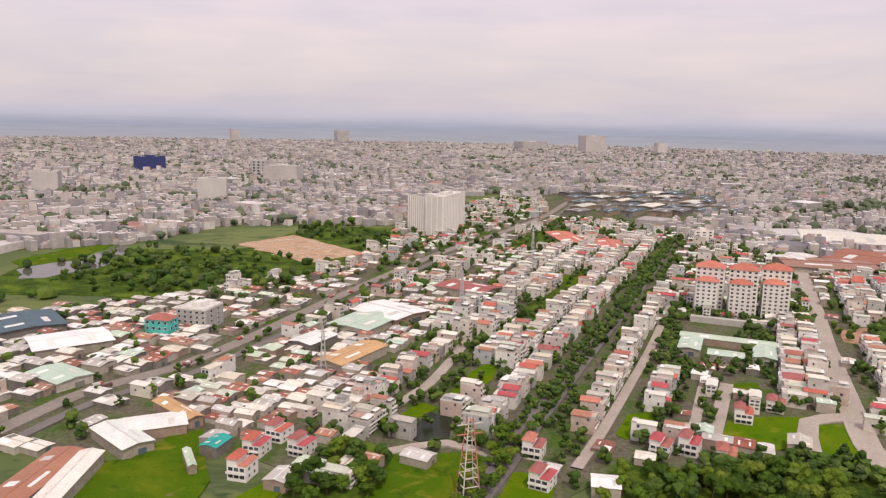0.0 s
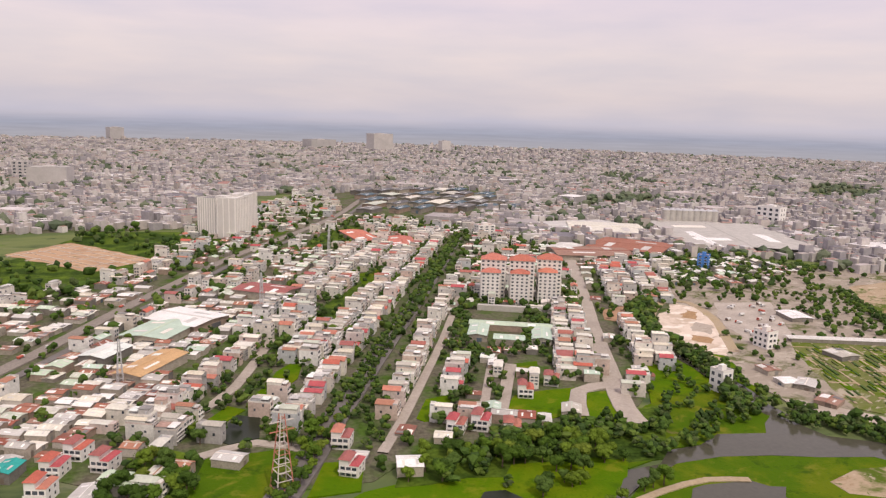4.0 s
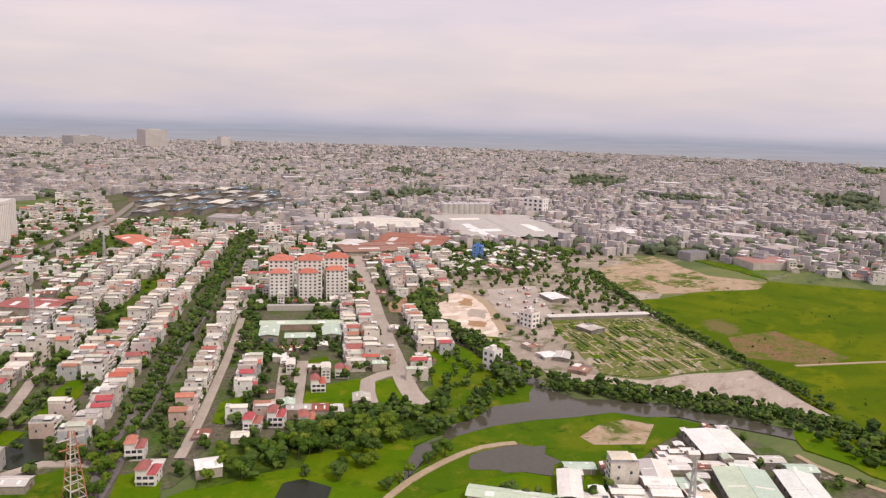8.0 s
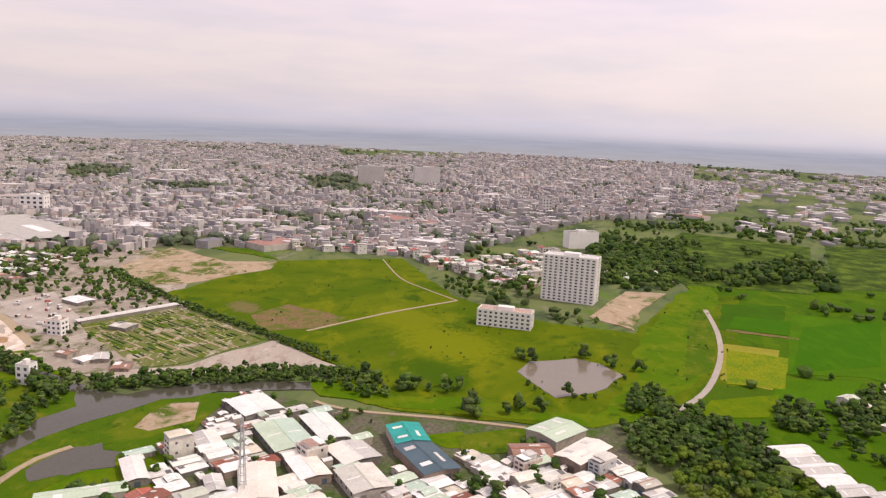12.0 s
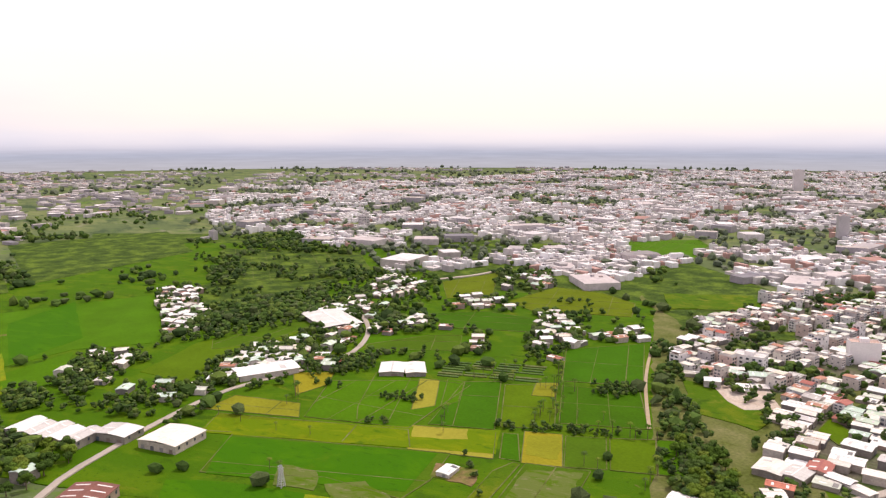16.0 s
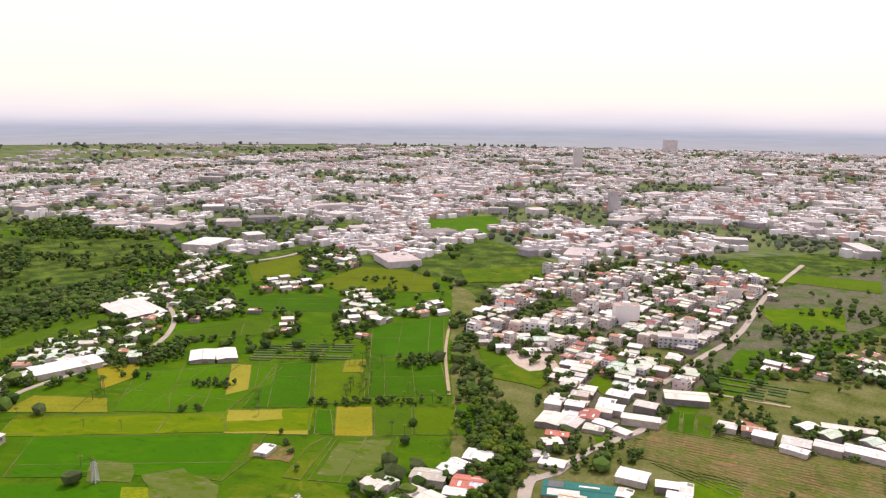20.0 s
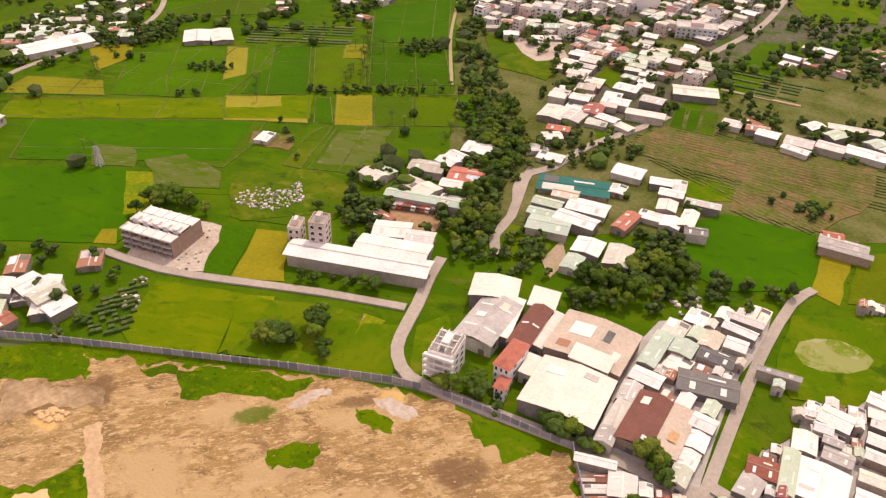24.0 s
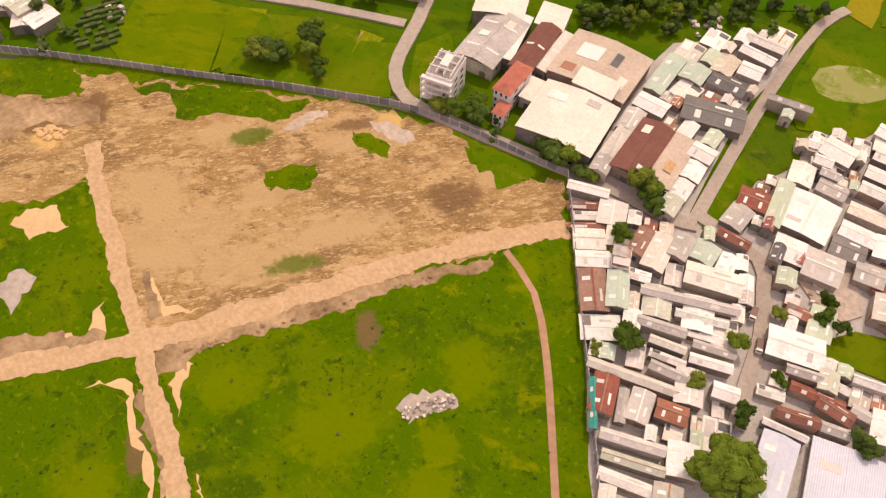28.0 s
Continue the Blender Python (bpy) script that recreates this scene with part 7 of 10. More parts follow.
# packed roofs beside the levelled site, roof by roof
for kind, pts in (("white", [(-99.6, -209.6), (-111.7, -215.0), (-112.6, -211.3)]), ("rlow", [(-103.8, -203.1), (-112.8, -210.5), (-114.8, -208.1)]), ("wlow", [(-107.6, -200.8), (-115.0, -207.3), (-117.3, -204.7)]), ("rlow", [(-109.3, -196.2), (-117.9, -203.8), (-118.9, -201.9)]), ("white", [(-112.0, -194.9), (-119.5, -201.1), (-123.7, -194.6)]), ("white", [(-117.8, -188.2), (-126.7, -195.6), (-130.0, -190.8)]), ("rust", [(-122.5, -183.0), (-128.8, -188.4), (-136.0, -176.0)]), ("green", [(-129.6, -188.7), (-135.2, -192.2), (-141.4, -181.4)]), ("wlow", [(-132.1, -171.2), (-140.9, -178.7), (-143.3, -170.2)]),
                  ("rust", [(-127.5, -209.5), (-132.5, -210.4), (-133.8, -200.0)]), ("metal", [(-132.3, -211.2), (-139.4, -212.8), (-142.2, -199.5)]), ("flat", [(-137.4, -216.0), (-143.9, -217.0), (-145.3, -207.6)]), ("green", [(-143.7, -218.6), (-151.5, -219.5), (-152.5, -211.6)]), ("white", [(-152.1, -219.6), (-157.4, -220.6), (-158.8, -212.8)]), ("white", [(-146.1, -208.3), (-161.3, -214.7), (-163.6, -207.2)]), ("wlow", [(-133.7, -194.9), (-140.0, -197.5), (-140.9, -193.7)]), ("white", [(-140.6, -191.8), (-165.6, -204.6), (-166.6, -201.5)]), ("flat", [(-145.3, -182.6), (-158.2, -187.9), (-159.3, -184.7)]),
                  ("white", [(-152.4, -192.4), (-165.9, -198.9), (-166.8, -196.2)]), ("wlow", [(-158.6, -190.1), (-168.5, -194.5), (-169.4, -191.7)]), ("metal", [(-151.6, -179.9), (-161.4, -183.2), (-162.4, -180.7)]), ("flat", [(-161.8, -187.3), (-172.9, -191.8), (-173.7, -189.2)]), ("wlow", [(-154.0, -176.3), (-163.7, -179.6), (-164.6, -177.2)]), ("white", [(-163.3, -182.6), (-174.1, -187.4), (-175.1, -184.3)]), ("flat", [(-156.3, -172.8), (-166.9, -175.6), (-167.4, -172.5)]), ("metal", [(-143.0, -162.0), (-171.0, -172.4), (-171.8, -169.3)]), ("white", [(-172.9, -179.0), (-179.5, -181.6), (-180.8, -176.9)]),
                  ("rust", [(-146.6, -158.7), (-152.8, -161.5), (-157.3, -151.1)]), ("flat", [(-154.3, -159.8), (-156.9, -161.1), (-160.8, -151.9)]), ("white", [(-157.1, -162.7), (-163.1, -164.7), (-166.8, -155.8)]), ("rust", [(-164.2, -164.0), (-172.1, -167.0), (-173.6, -161.5)]), ("wlow", [(-169.5, -160.2), (-174.0, -162.0), (-175.1, -157.3)]), ("white", [(-157.5, -146.6), (-172.9, -153.6), (-173.7, -150.5)]), ("metal", [(-161.1, -142.5), (-176.0, -149.1), (-176.8, -146.2)]), ("white", [(-163.4, -138.2), (-177.1, -143.3), (-178.0, -139.9)]), ("flat", [(-168.6, -133.8), (-179.4, -137.7), (-180.2, -134.6)]), ("teal", [(-146.5, -155.8), (-148.3, -157.1), (-156.6, -145.5)]),
                  ("rust", [(-143.3, -247.5), (-152.5, -249.9), (-152.7, -241.5)]), ("flat", [(-144.7, -239.9), (-152.1, -240.0), (-154.1, -230.1)]), ("rust", [(-146.8, -227.5), (-157.1, -228.8), (-157.9, -225.1)]), ("red", [(-155.6, -240.4), (-158.9, -241.1), (-160.1, -236.2)]), ("green", [(-151.2, -257.4), (-156.3, -258.6), (-161.2, -239.5)]), ("white", [(-156.6, -258.7), (-172.0, -260.9), (-175.1, -244.2)]), ("flat", [(-161.1, -269.2), (-170.5, -270.4), (-171.6, -263.9)]), ("white", [(-154.6, -286.6), (-165.0, -287.0), (-166.8, -277.1)]), ("metal", [(-146.6, -279.6), (-154.8, -282.9), (-156.1, -278.7)]), ("wlow", [(-154.4, -275.5), (-161.8, -278.7), (-162.9, -273.5)]),
                  ("white", [(-161.4, -238.3), (-170.7, -240.5), (-172.2, -231.2)]), ("slate", [(-162.4, -233.7), (-166.2, -234.6), (-167.8, -227.1)]), ("white", [(-171.4, -239.8), (-182.3, -242.4), (-183.5, -231.4)]), ("red", [(-169.6, -235.9), (-173.1, -236.7), (-173.9, -232.4)]), ("green", [(-167.7, -226.2), (-173.1, -228.2), (-174.4, -221.8)]), ("white", [(-170.8, -285.5), (-180.7, -287.0), (-181.7, -281.3)]), ("white", [(-172.3, -276.6), (-184.4, -278.4), (-185.2, -273.3)]), ("metal", [(-173.4, -266.6), (-188.3, -269.5), (-189.2, -264.2)]), ("white", [(-174.8, -257.3), (-185.6, -259.0), (-186.5, -252.5)]), ("slate", [(-174.9, -250.8), (-185.1, -253.0), (-185.5, -244.1)]), ("flat", [(-185.0, -245.8), (-193.4, -248.1), (-194.4, -240.3)]),
                  ("rlow", [(-176.2, -217.3), (-184.8, -219.5), (-185.7, -215.6)]), ("white", [(-175.9, -206.1), (-190.3, -211.7), (-192.1, -201.8)]), ("wlow", [(-182.5, -187.9), (-189.5, -190.7), (-190.4, -187.6)]), ("flat", [(-185.6, -198.0), (-194.6, -201.6), (-195.3, -198.6)]), ("rust", [(-189.3, -194.9), (-203.2, -198.8), (-203.9, -195.6)]), ("rust", [(-197.4, -196.6), (-207.3, -197.1), (-208.2, -192.5)]), ("rust", [(-189.6, -184.6), (-200.1, -189.1), (-201.0, -185.6)]), ("flat", [(-200.8, -189.1), (-208.4, -191.9), (-209.2, -188.8)]), ("wlow", [(-195.6, -203.6), (-204.9, -204.9), (-205.2, -202.1)]), ("white", [(-201.2, -207.8), (-209.9, -211.0), (-210.5, -208.3)]), ("white", [(-205.4, -200.2), (-214.2, -201.4), (-214.9, -198.0)]),
                  ("white", [(-188.7, -179.7), (-200.2, -182.7), (-200.5, -180.6)]), ("sky", [(-190.5, -175.9), (-199.7, -178.2), (-195.8, -158.0)]), ("sky", [(-201.9, -183.4), (-219.6, -189.3), (-223.4, -162.8)])):
    shed_at(pts, kind, rnd.uniform(0.6, .95))
for kind, pts in (("green", [(-90.9, -284.0), (-97.8, -284.8), (-99.7, -263.5)]), ("green", [(-98.3, -286.4), (-107.3, -287.3), (-109.1, -277.8)]), ("wlow", [(-101.0, -278.0), (-110.0, -278.0), (-110.8, -268.1)]), ("white", [(-95.2, -250.0), (-102.0, -251.4), (-103.9, -240.9)]), ("white", [(-94.4, -260.4), (-105.8, -261.6), (-107.3, -254.2)]), ("rlow", [(-97.3, -241.5), (-104.6, -241.9), (-105.2, -238.1)]), ("rlow", [(-103.3, -248.5), (-112.2, -251.4), (-113.5, -246.6)]), ("flat", [(-97.3, -235.8), (-104.0, -237.5), (-106.3, -223.8)]), ("flat", [(-100.1, -224.2), (-106.2, -225.6), (-107.4, -218.1)]), ("slate", [(-107.6, -269.6), (-127.2, -277.1), (-129.1, -265.7)]),
                  ("white", [(-107.2, -315.3), (-121.9, -317.5), (-122.7, -312.5)]), ("white", [(-109.5, -307.4), (-122.6, -308.1), (-123.8, -303.1)]), ("metal", [(-105.2, -298.4), (-112.9, -299.2), (-115.5, -288.8)]), ("slate", [(-108.2, -288.8), (-121.6, -290.4), (-123.0, -282.5)]), ("white", [(-113.8, -298.7), (-122.0, -300.1), (-123.0, -292.8)]), ("white", [(-121.9, -252.2), (-130.2, -252.9), (-130.7, -245.8)]), ("white", [(-122.8, -244.0), (-130.6, -245.3), (-131.5, -237.1)]), ("white", [(-124.6, -234.9), (-131.6, -235.9), (-132.2, -228.0)]), ("metal", [(-126.6, -226.2), (-132.7, -227.0), (-133.8, -219.1)]), ("flat", [(-129.4, -290.3), (-144.0, -294.3), (-144.2, -291.2)]),
                  ("white", [(-149.9, -281.6), (-155.0, -283.2), (-155.4, -279.1)]), ("white", [(-155.1, -286.2), (-165.7, -286.4), (-166.2, -277.0)]), ("white", [(-155.1, -275.7), (-161.0, -277.0), (-161.2, -272.5)]), ("white", [(-159.3, -272.1), (-165.6, -273.3), (-165.6, -269.6)]), ("metal", [(-147.6, -278.7), (-150.6, -279.7), (-150.7, -275.8)]), ("white", [(-169.5, -294.3), (-175.9, -295.2), (-176.1, -289.2)])):
    shed_at(pts, kind, rnd.uniform(0.7, 1.1))
for kind, pts in (("net", [(17.5, -362.3), (-14.7, -378.5), (-18.8, -362.2)]), ("green", [(4.4, -337.7), (-9.9, -341.7), (-12.0, -334.4)]), ("green", [(1.7, -328.7), (-10.9, -332.8), (-13.0, -326.4)]), ("green", [(-4.0, -321.7), (-22.4, -328.7), (-27.0, -316.9)]), ("white", [(-9.2, -350.6), (-28.2, -355.9), (-32.0, -344.2)]), ("white", [(-12.1, -336.0), (-32.1, -338.7), (-35.1, -328.9)]), ("metal", [(2.4, -352.5), (-9.8, -356.8), (-12.2, -347.8)]), ("red", [(-37.0, -357.4), (-44.4, -357.7), (-47.2, -340.3)]), ("white", [(-31.2, -321.7), (-43.7, -324.8), (-47.3, -312.4)]), ("metal", [(-45.7, -325.0), (-56.6, -328.5), (-59.3, -311.8)]), ("green", [(-34.8, -306.5), (-42.8, -308.3), (-47.8, -297.3)]),
                  ("white", [(-38.2, -391.1), (-49.9, -394.8), (-51.8, -387.3)]), ("white", [(-53.4, -389.8), (-69.5, -395.0), (-70.3, -388.8)]), ("white", [(-43.7, -378.0), (-52.7, -381.0), (-55.2, -370.8)]), ("wlow", [(-40.7, -365.8), (-51.8, -368.5), (-54.1, -360.3)]), ("white", [(-52.7, -366.9), (-62.0, -368.6), (-65.0, -358.7)]), ("white", [(-58.2, -376.9), (-65.5, -378.6), (-70.1, -363.5)]), ("white", [(-28.6, -398.3), (-39.3, -402.9), (-41.4, -395.1)]), ("wlow", [(-38.7, -406.3), (-45.4, -408.7), (-48.4, -396.5)]), ("white", [(-8.1, -399.5), (-23.7, -402.8), (-24.9, -390.4)]), ("wlow", [(-16.6, -379.2), (-24.4, -381.2), (-26.9, -371.9)]),
                  ("metal", [(66.0, -440.3), (51.3, -443.7), (42.8, -426.5)]), ("white", [(50.9, -444.0), (38.6, -445.4), (40.7, -428.6)]), ("red", [(48.5, -459.0), (36.8, -462.5), (30.4, -447.3)]), ("white", [(45.3, -476.7), (28.8, -481.4), (25.3, -470.6)]), ("white", [(33.3, -452.1), (19.8, -451.7), (17.7, -443.7)]), ("wlow", [(23.1, -451.5), (7.9, -448.9), (6.0, -441.0)]), ("white", [(24.2, -468.6), (2.2, -476.2), (0.3, -467.7)]), ("white", [(26.4, -495.3), (12.1, -497.8), (8.0, -487.4)]), ("metal", [(21, -526), (-4, -539), (-8.5, -522.8)]), ("tile", [(48.1, -414.2), (35.5, -419.4), (32.4, -412.7)]), ("white", [(50.0, -503.9), (34.3, -506.2), (30.6, -494.4)]), ("wlow", [(33.3, -385.0), (19.4, -388.9), (16.0, -380.1)]),
                  ("white", [(70.0, -364.5), (55.1, -369.8), (49.5, -357.7)]), ("red", [(52.2, -336.1), (42.8, -340.6), (39.4, -334.7)]), ("sky", [(43.8, -332.2), (34.3, -336.3), (31.4, -329.3)]), ("white", [(51.3, -319.6), (40.2, -324.7), (36.5, -317.1)]), ("wlow", [(42.0, -308.8), (29.9, -313.6), (26.4, -306.4)]), ("white", [(-26.9, -500.1), (-38.2, -502.1), (-41.1, -492.0)]), ("metal", [(-40.8, -500.4), (-53.8, -504.3), (-55.7, -495.0)]), ("white", [(-65.2, -501.5), (-80.6, -504.1), (-82.7, -491.9)]), ("white", [(-82.0, -507.5), (-97.3, -509.0), (-98.6, -498.3)]), ("white", [(-97.0, -514.6), (-119.0, -516.5), (-120.3, -504.3)]), ("metal", [(-78.7, -535.6), (-107, -545), (-107.4, -536.7)]), ("white", [(-68.2, -490.9), (-83.4, -490.0), (-83.8, -482.8)]),
                  ("tile", [(-116.2, -405.7), (-124.7, -409.2), (-125.3, -401.9)]), ("flat", [(-119.0, -394.3), (-140.9, -398.8), (-141.4, -394.3)]), ("slate", [(-64.8, -363.0), (-74.4, -367.5), (-76.0, -360.1)])):
    shed_at(pts, kind, rnd.uniform(0.75, 1.05))
building("white_house", *[(336, 403), (338, 391)], 9, 11, 3, 3, WHITEWALL, FLATROOF, "white three-storey house beside a parking lot")
building("white_house", *[(252, 332), (254, 323)], 8, 12, 3, 2, WHITEWALL, FLATROOF, "white three-storey house by the river")


def hall(a, b, c, h, roof, rise, label, strips=3, lean=0.0, wall=None, ridge=True, patches=()):
    """A workshop on corners a, b, c: walls, two roof sheets, ridge cap, sky strips, mended sheets, each a part."""
    a, b, c = (Vector(p) for p in (a, b, c))
    v = (c - b).normalized()
    u = Vector((v.y, -v.x))
    w, d = abs((a - b).dot(u)), (c - b).length
    o = b if (a - b).dot(u) > 0 else b - u * w
    t = thing("workshop", label, "workshop", pose(o.x, o.y, 0, 0, 0, math.degrees(math.atan2(u.y, u.x))), "workshops")
    TAKEN.append([tuple(p) for p in (o, o + u * w, o + u * w + v * d, o + v * d)])
    FOOT.append(TAKEN[-1])
    part("wall", boxes((.15, .15, -.8, w - .15, d - .15, h)), wall or SHEDWALL, t)
    top = w * (.5 + lean)
    sheets = ((0.0, top, h, h + rise), (top, w, h + rise, h)) if ridge else ((0.0, w, h + rise, h),)
    for x0, x1, z0, z1 in sheets:
        bm = bmesh.new()
        k = max(2, int((x1 - x0) / 5))
        lo, hi = [], []
        for y in (-.3, d + .3):
            for i in range(k + 1):
                s = i / k
                x, z = x0 - .3 + (x1 - x0 + .6) * s if not ridge else x0 + (x1 - x0) * s + (-.3 if x0 == 0 and i == 0 else .3 if x0 > 0 and i == k else 0), z0 + (z1 - z0) * s + rise * .12 * math.sin(math.pi * s)
                lo.append(bm.verts.new((x, y, z)))
                hi.append(bm.verts.new((x, y, z + .14)))
        for i in range(k):
            j = k + 1 + i
            bm.faces.new((hi[i], hi[i + 1], hi[j + 1], hi[j]))
            bm.faces.new((lo[i + 1], lo[i], lo[j], lo[j + 1]))
            bm.faces.new((lo[i], lo[i + 1], hi[i + 1], hi[i]))
            bm.faces.new((lo[j + 1], lo[j], hi[j], hi[j + 1]))
        bm.faces.new((lo[0], hi[0], hi[k + 1], lo[k + 1]))
        bm.faces.new((hi[k], lo[k], lo[2 * k + 1], hi[2 * k + 1]))
        sheet = part("roof_sheet", bm, roof, t)
        sl = math.degrees(math.atan2(z1 - z0, x1 - x0))
        for i in range(strips):
            p = part("sky_strip", boxes((-(x1 - x0) * .34, -.45, 0, (x1 - x0) * .34, .45, .07, 0, True)), PANEL, sheet)
            p.matrix_basis = pose((x0 + x1) / 2, d * (i + .5) / strips, (z0 + z1) / 2 + rise * .12 + .13, 0, -sl, 0)
    for px, py, sx, sy, m in patches:
        z = h + rise * (1 - abs(px * w - top) / max(top, w - top)) + rise * .13 + .16
        sl = math.degrees(math.atan2(rise, top if px * w < top else w - top)) * (1 if px * w < top else -1)
        p = part("mended_sheet", boxes((-sx / 2, -sy / 2, 0, sx / 2, sy / 2, .1, 0, True)), m, t)
        p.matrix_basis = pose(px * w, py * d, z, 0, -sl, 0)
    if ridge:
        part("ridge_cap", boxes((top - .35, -.3, h + rise + .12, top + .35, d + .3, h + rise + .26)), roof, t)
    k = max(1, int(w / 7))
    for i in range(k):
        shared("door", SHUTTER, t, pose((i + .5) * w / k, .15, 0, 0, 0, 0))
    for i in range(max(1, int(d / 6))):
        for x, r in ((.12, -90), (w - .12, 90)):
            shared("window", PANE, t, pose(x, (i + .5) * d / max(1, int(d / 6)), h * .45, 0, 0, r))
    return t


ASHROOF = mat("weathered_grey_sheets", [(.50, .48, .46)], s1=.12, s2=1.0, var=.35, stripes=1.0, rough=.6)
CREAMROOF = mat("cream_sheet_roof", [(.80, .75, .66)], s1=.09, s2=.9, var=.2, stripes=1.0, rough=.6)
SANDROOF = mat("sandy_grey_sheet_roof", [(.56, .47, .38)], s1=.08, s2=.8, var=.28, stripes=.9, rough=.7)
MAROON = mat("maroon_sheet_roof", [(.21, .085, .065)], s1=.15, s2=1.0, var=.28, stripes=1.2, rough=.7)
hall((-32.9, -226.5), (-48.9, -229.5), (-43.4, -257.6), 6.0, ASHROOF, 1.6, "grey curved-roof workshop hall behind houses", 2, patches=((.3, .5, 4, 3, PANEL), (.7, .8, 3, 5, METAL)))
hall((-22.3, -249.6), (-40.4, -257.6), (-33.2, -271.2), 6.6, CREAMROOF, 1.2, "cream metal hall beside a grey workshop", 1)
hall((-49.2, -230.5), (-50.8, -238.0), (-42.1, -262.1), 5.6, WHITEMETAL, .5, "narrow white lean-to roof between halls", 0, ridge=False)
hall((-51.2, -238.0), (-60.4, -237.0), (-54.9, -263.0), 6.4, MAROON, 1.6, "long hall with a maroon metal roof", 1, patches=((.25, .3, 1, 2, RUST),))
hall((-42.6, -265.0), (-55.2, -263.5), (-50.4, -275.8), 6.0, CREAMROOF, .7, "cream lean-to hall beside trees", 1, ridge=False)
hall((-63.8, -241.2), (-93.6, -247.9), (-89.3, -273.6), 6.2, SANDROOF, 1.5, "wide hall with a sandy weathered roof", 0, patches=((.32, .62, 9, 8, PANEL), (.66, .66, 3, 7, SLATE), (.2, .2, 5, 4, METAL), (.85, .3, 3, 6, CREAMROOF)))
hall((-75.3, -241.9), (-90.2, -245.2), (-88.4, -254.0), 7.6, CREAMROOF, .9, "raised clerestory roof over a wide hall", 0, ridge=False)
hall((-72.3, -215.1), (-99.8, -219.7), (-94.4, -245.0), 6.2, CREAMROOF, 1.5, "broad cream-roofed hall along the lane", 0, patches=((.25, .75, 7, 4, WHITEMETAL), (.7, .85, 5, 3, ASHROOF), (.8, .25, 1, 5, PANEL)))
hall((-58.8, -241.5), (-63.5, -242.5), (-60.2, -265.5), 5.0, METAL, .6, "narrow patched roof between two halls", 1, ridge=False)
hall((-64.0, -226.5), (-70.5, -228.0), (-67.8, -238.8), 4.8, CREAMROOF, .5, "low cream lean-to beside a broad hall", 0, ridge=False)
hall((-106.3, -222.0), (-117.9, -224.0), (-114.4, -249.6), 5.4, MAROON, 1.4, "maroon-roofed storehouse beside a lane", 0, patches=((.3, .8, 3, 4, CREAMROOF), (.75, .15, 2, 2, WHITEMETAL)))
hall((-100.6, -223.5), (-105.8, -224.2), (-103.6, -240.5), 4.6, METAL, .5, "low patched lean-to beside a storehouse", 0, ridge=False)
hall((-118.3, -226.3), (-126.4, -227.6), (-122.8, -251.8), 4.4, SANDROOF, .7, "sandy-roofed store with yellow sheets", 0, ridge=False, patches=((.55, .35, 3, 5, TAN),))


for k in range(5):
    f0, f1 = k / 5, (k + .94) / 5
    a0, b0 = Vector((362, -99)), Vector((313, -130))
    v = Vector((13, -19)) * (1 - .12 * (k % 2))
    hall(a0 + (b0 - a0) * f0, a0 + (b0 - a0) * f1, a0 + (b0 - a0) * f1 + v, 5.2, WHITEMETAL, 1.3, "white factory bay with low roof in a row", 2)
hall((326, -142), (306, -156), (316, -170), 4.6, WHITEMETAL, 1.0, "white village hall beside trees", 1)
hall((298, -163), (273, -176), (287, -199), 5.0, CREAMROOF, 1.2, "pale hall at a road junction", 2)
hall((239, -104), (222, -121), (240, -138), 5.4, MAROON, 1.2, "maroon striped shed roof beside a road", 4)


hall((260.9, 161.9), (287.7, 160.8), (301.5, 185.3), 4.4, WHITEMETAL, 1.0, "broad white metal roof of a workshop", 1)
hall((233.2, 128.0), (254.2, 118.0), (277.2, 148.3), 4.4, GREENROOF, 1.0, "pale green workshop roof with patched sheets", 1)
hall((260.2, 119.1), (271.9, 107.7), (294.7, 137.1), 4.0, WHITEMETAL, 1.0, "white roofed workshop beside a path", 1)
hall((243.7, 100.0), (257.6, 82.8), (270.6, 102.3), 4.0, WHITEMETAL, 1.0, "white roofed shed among tin roofs", 1)
hall((215.6, 103.1), (228.7, 94.9), (243.9, 114.0), 4.2, WHITEMETAL, 1.0, "wide white workshop roof", 1)
hall((218.9, 79.7), (231.3, 63.6), (248.1, 83.7), 4.2, METAL, 1.0, "long pale metal roof among sheds", 1)
hall((223.7, 169.1), (233.4, 160.6), (245.3, 176.4), 3.8, WHITEMETAL, 1.0, "square white roof of a low workshop", 1)
hall((180.5, 174.8), (188.2, 168.2), (204.1, 187.9), 3.6, WHITEMETAL, 1.0, "small white shed beside a backwater", 1)
hall((189.4, 119.4), (198.5, 104.7), (227.3, 126.3), 4.0, CREAMROOF, 1.0, "cream roofed workshop among sheds", 1)
hall((189.6, 136.6), (194.8, 129.9), (206.1, 141.8), 3.6, WHITEMETAL, 1.0, "small white shed roof", 1)
hall((167.1, 157.6), (175.1, 148.2), (181.4, 161.9), 3.4, REDTILE, 1.0, "low house with a red sheet roof", 1)


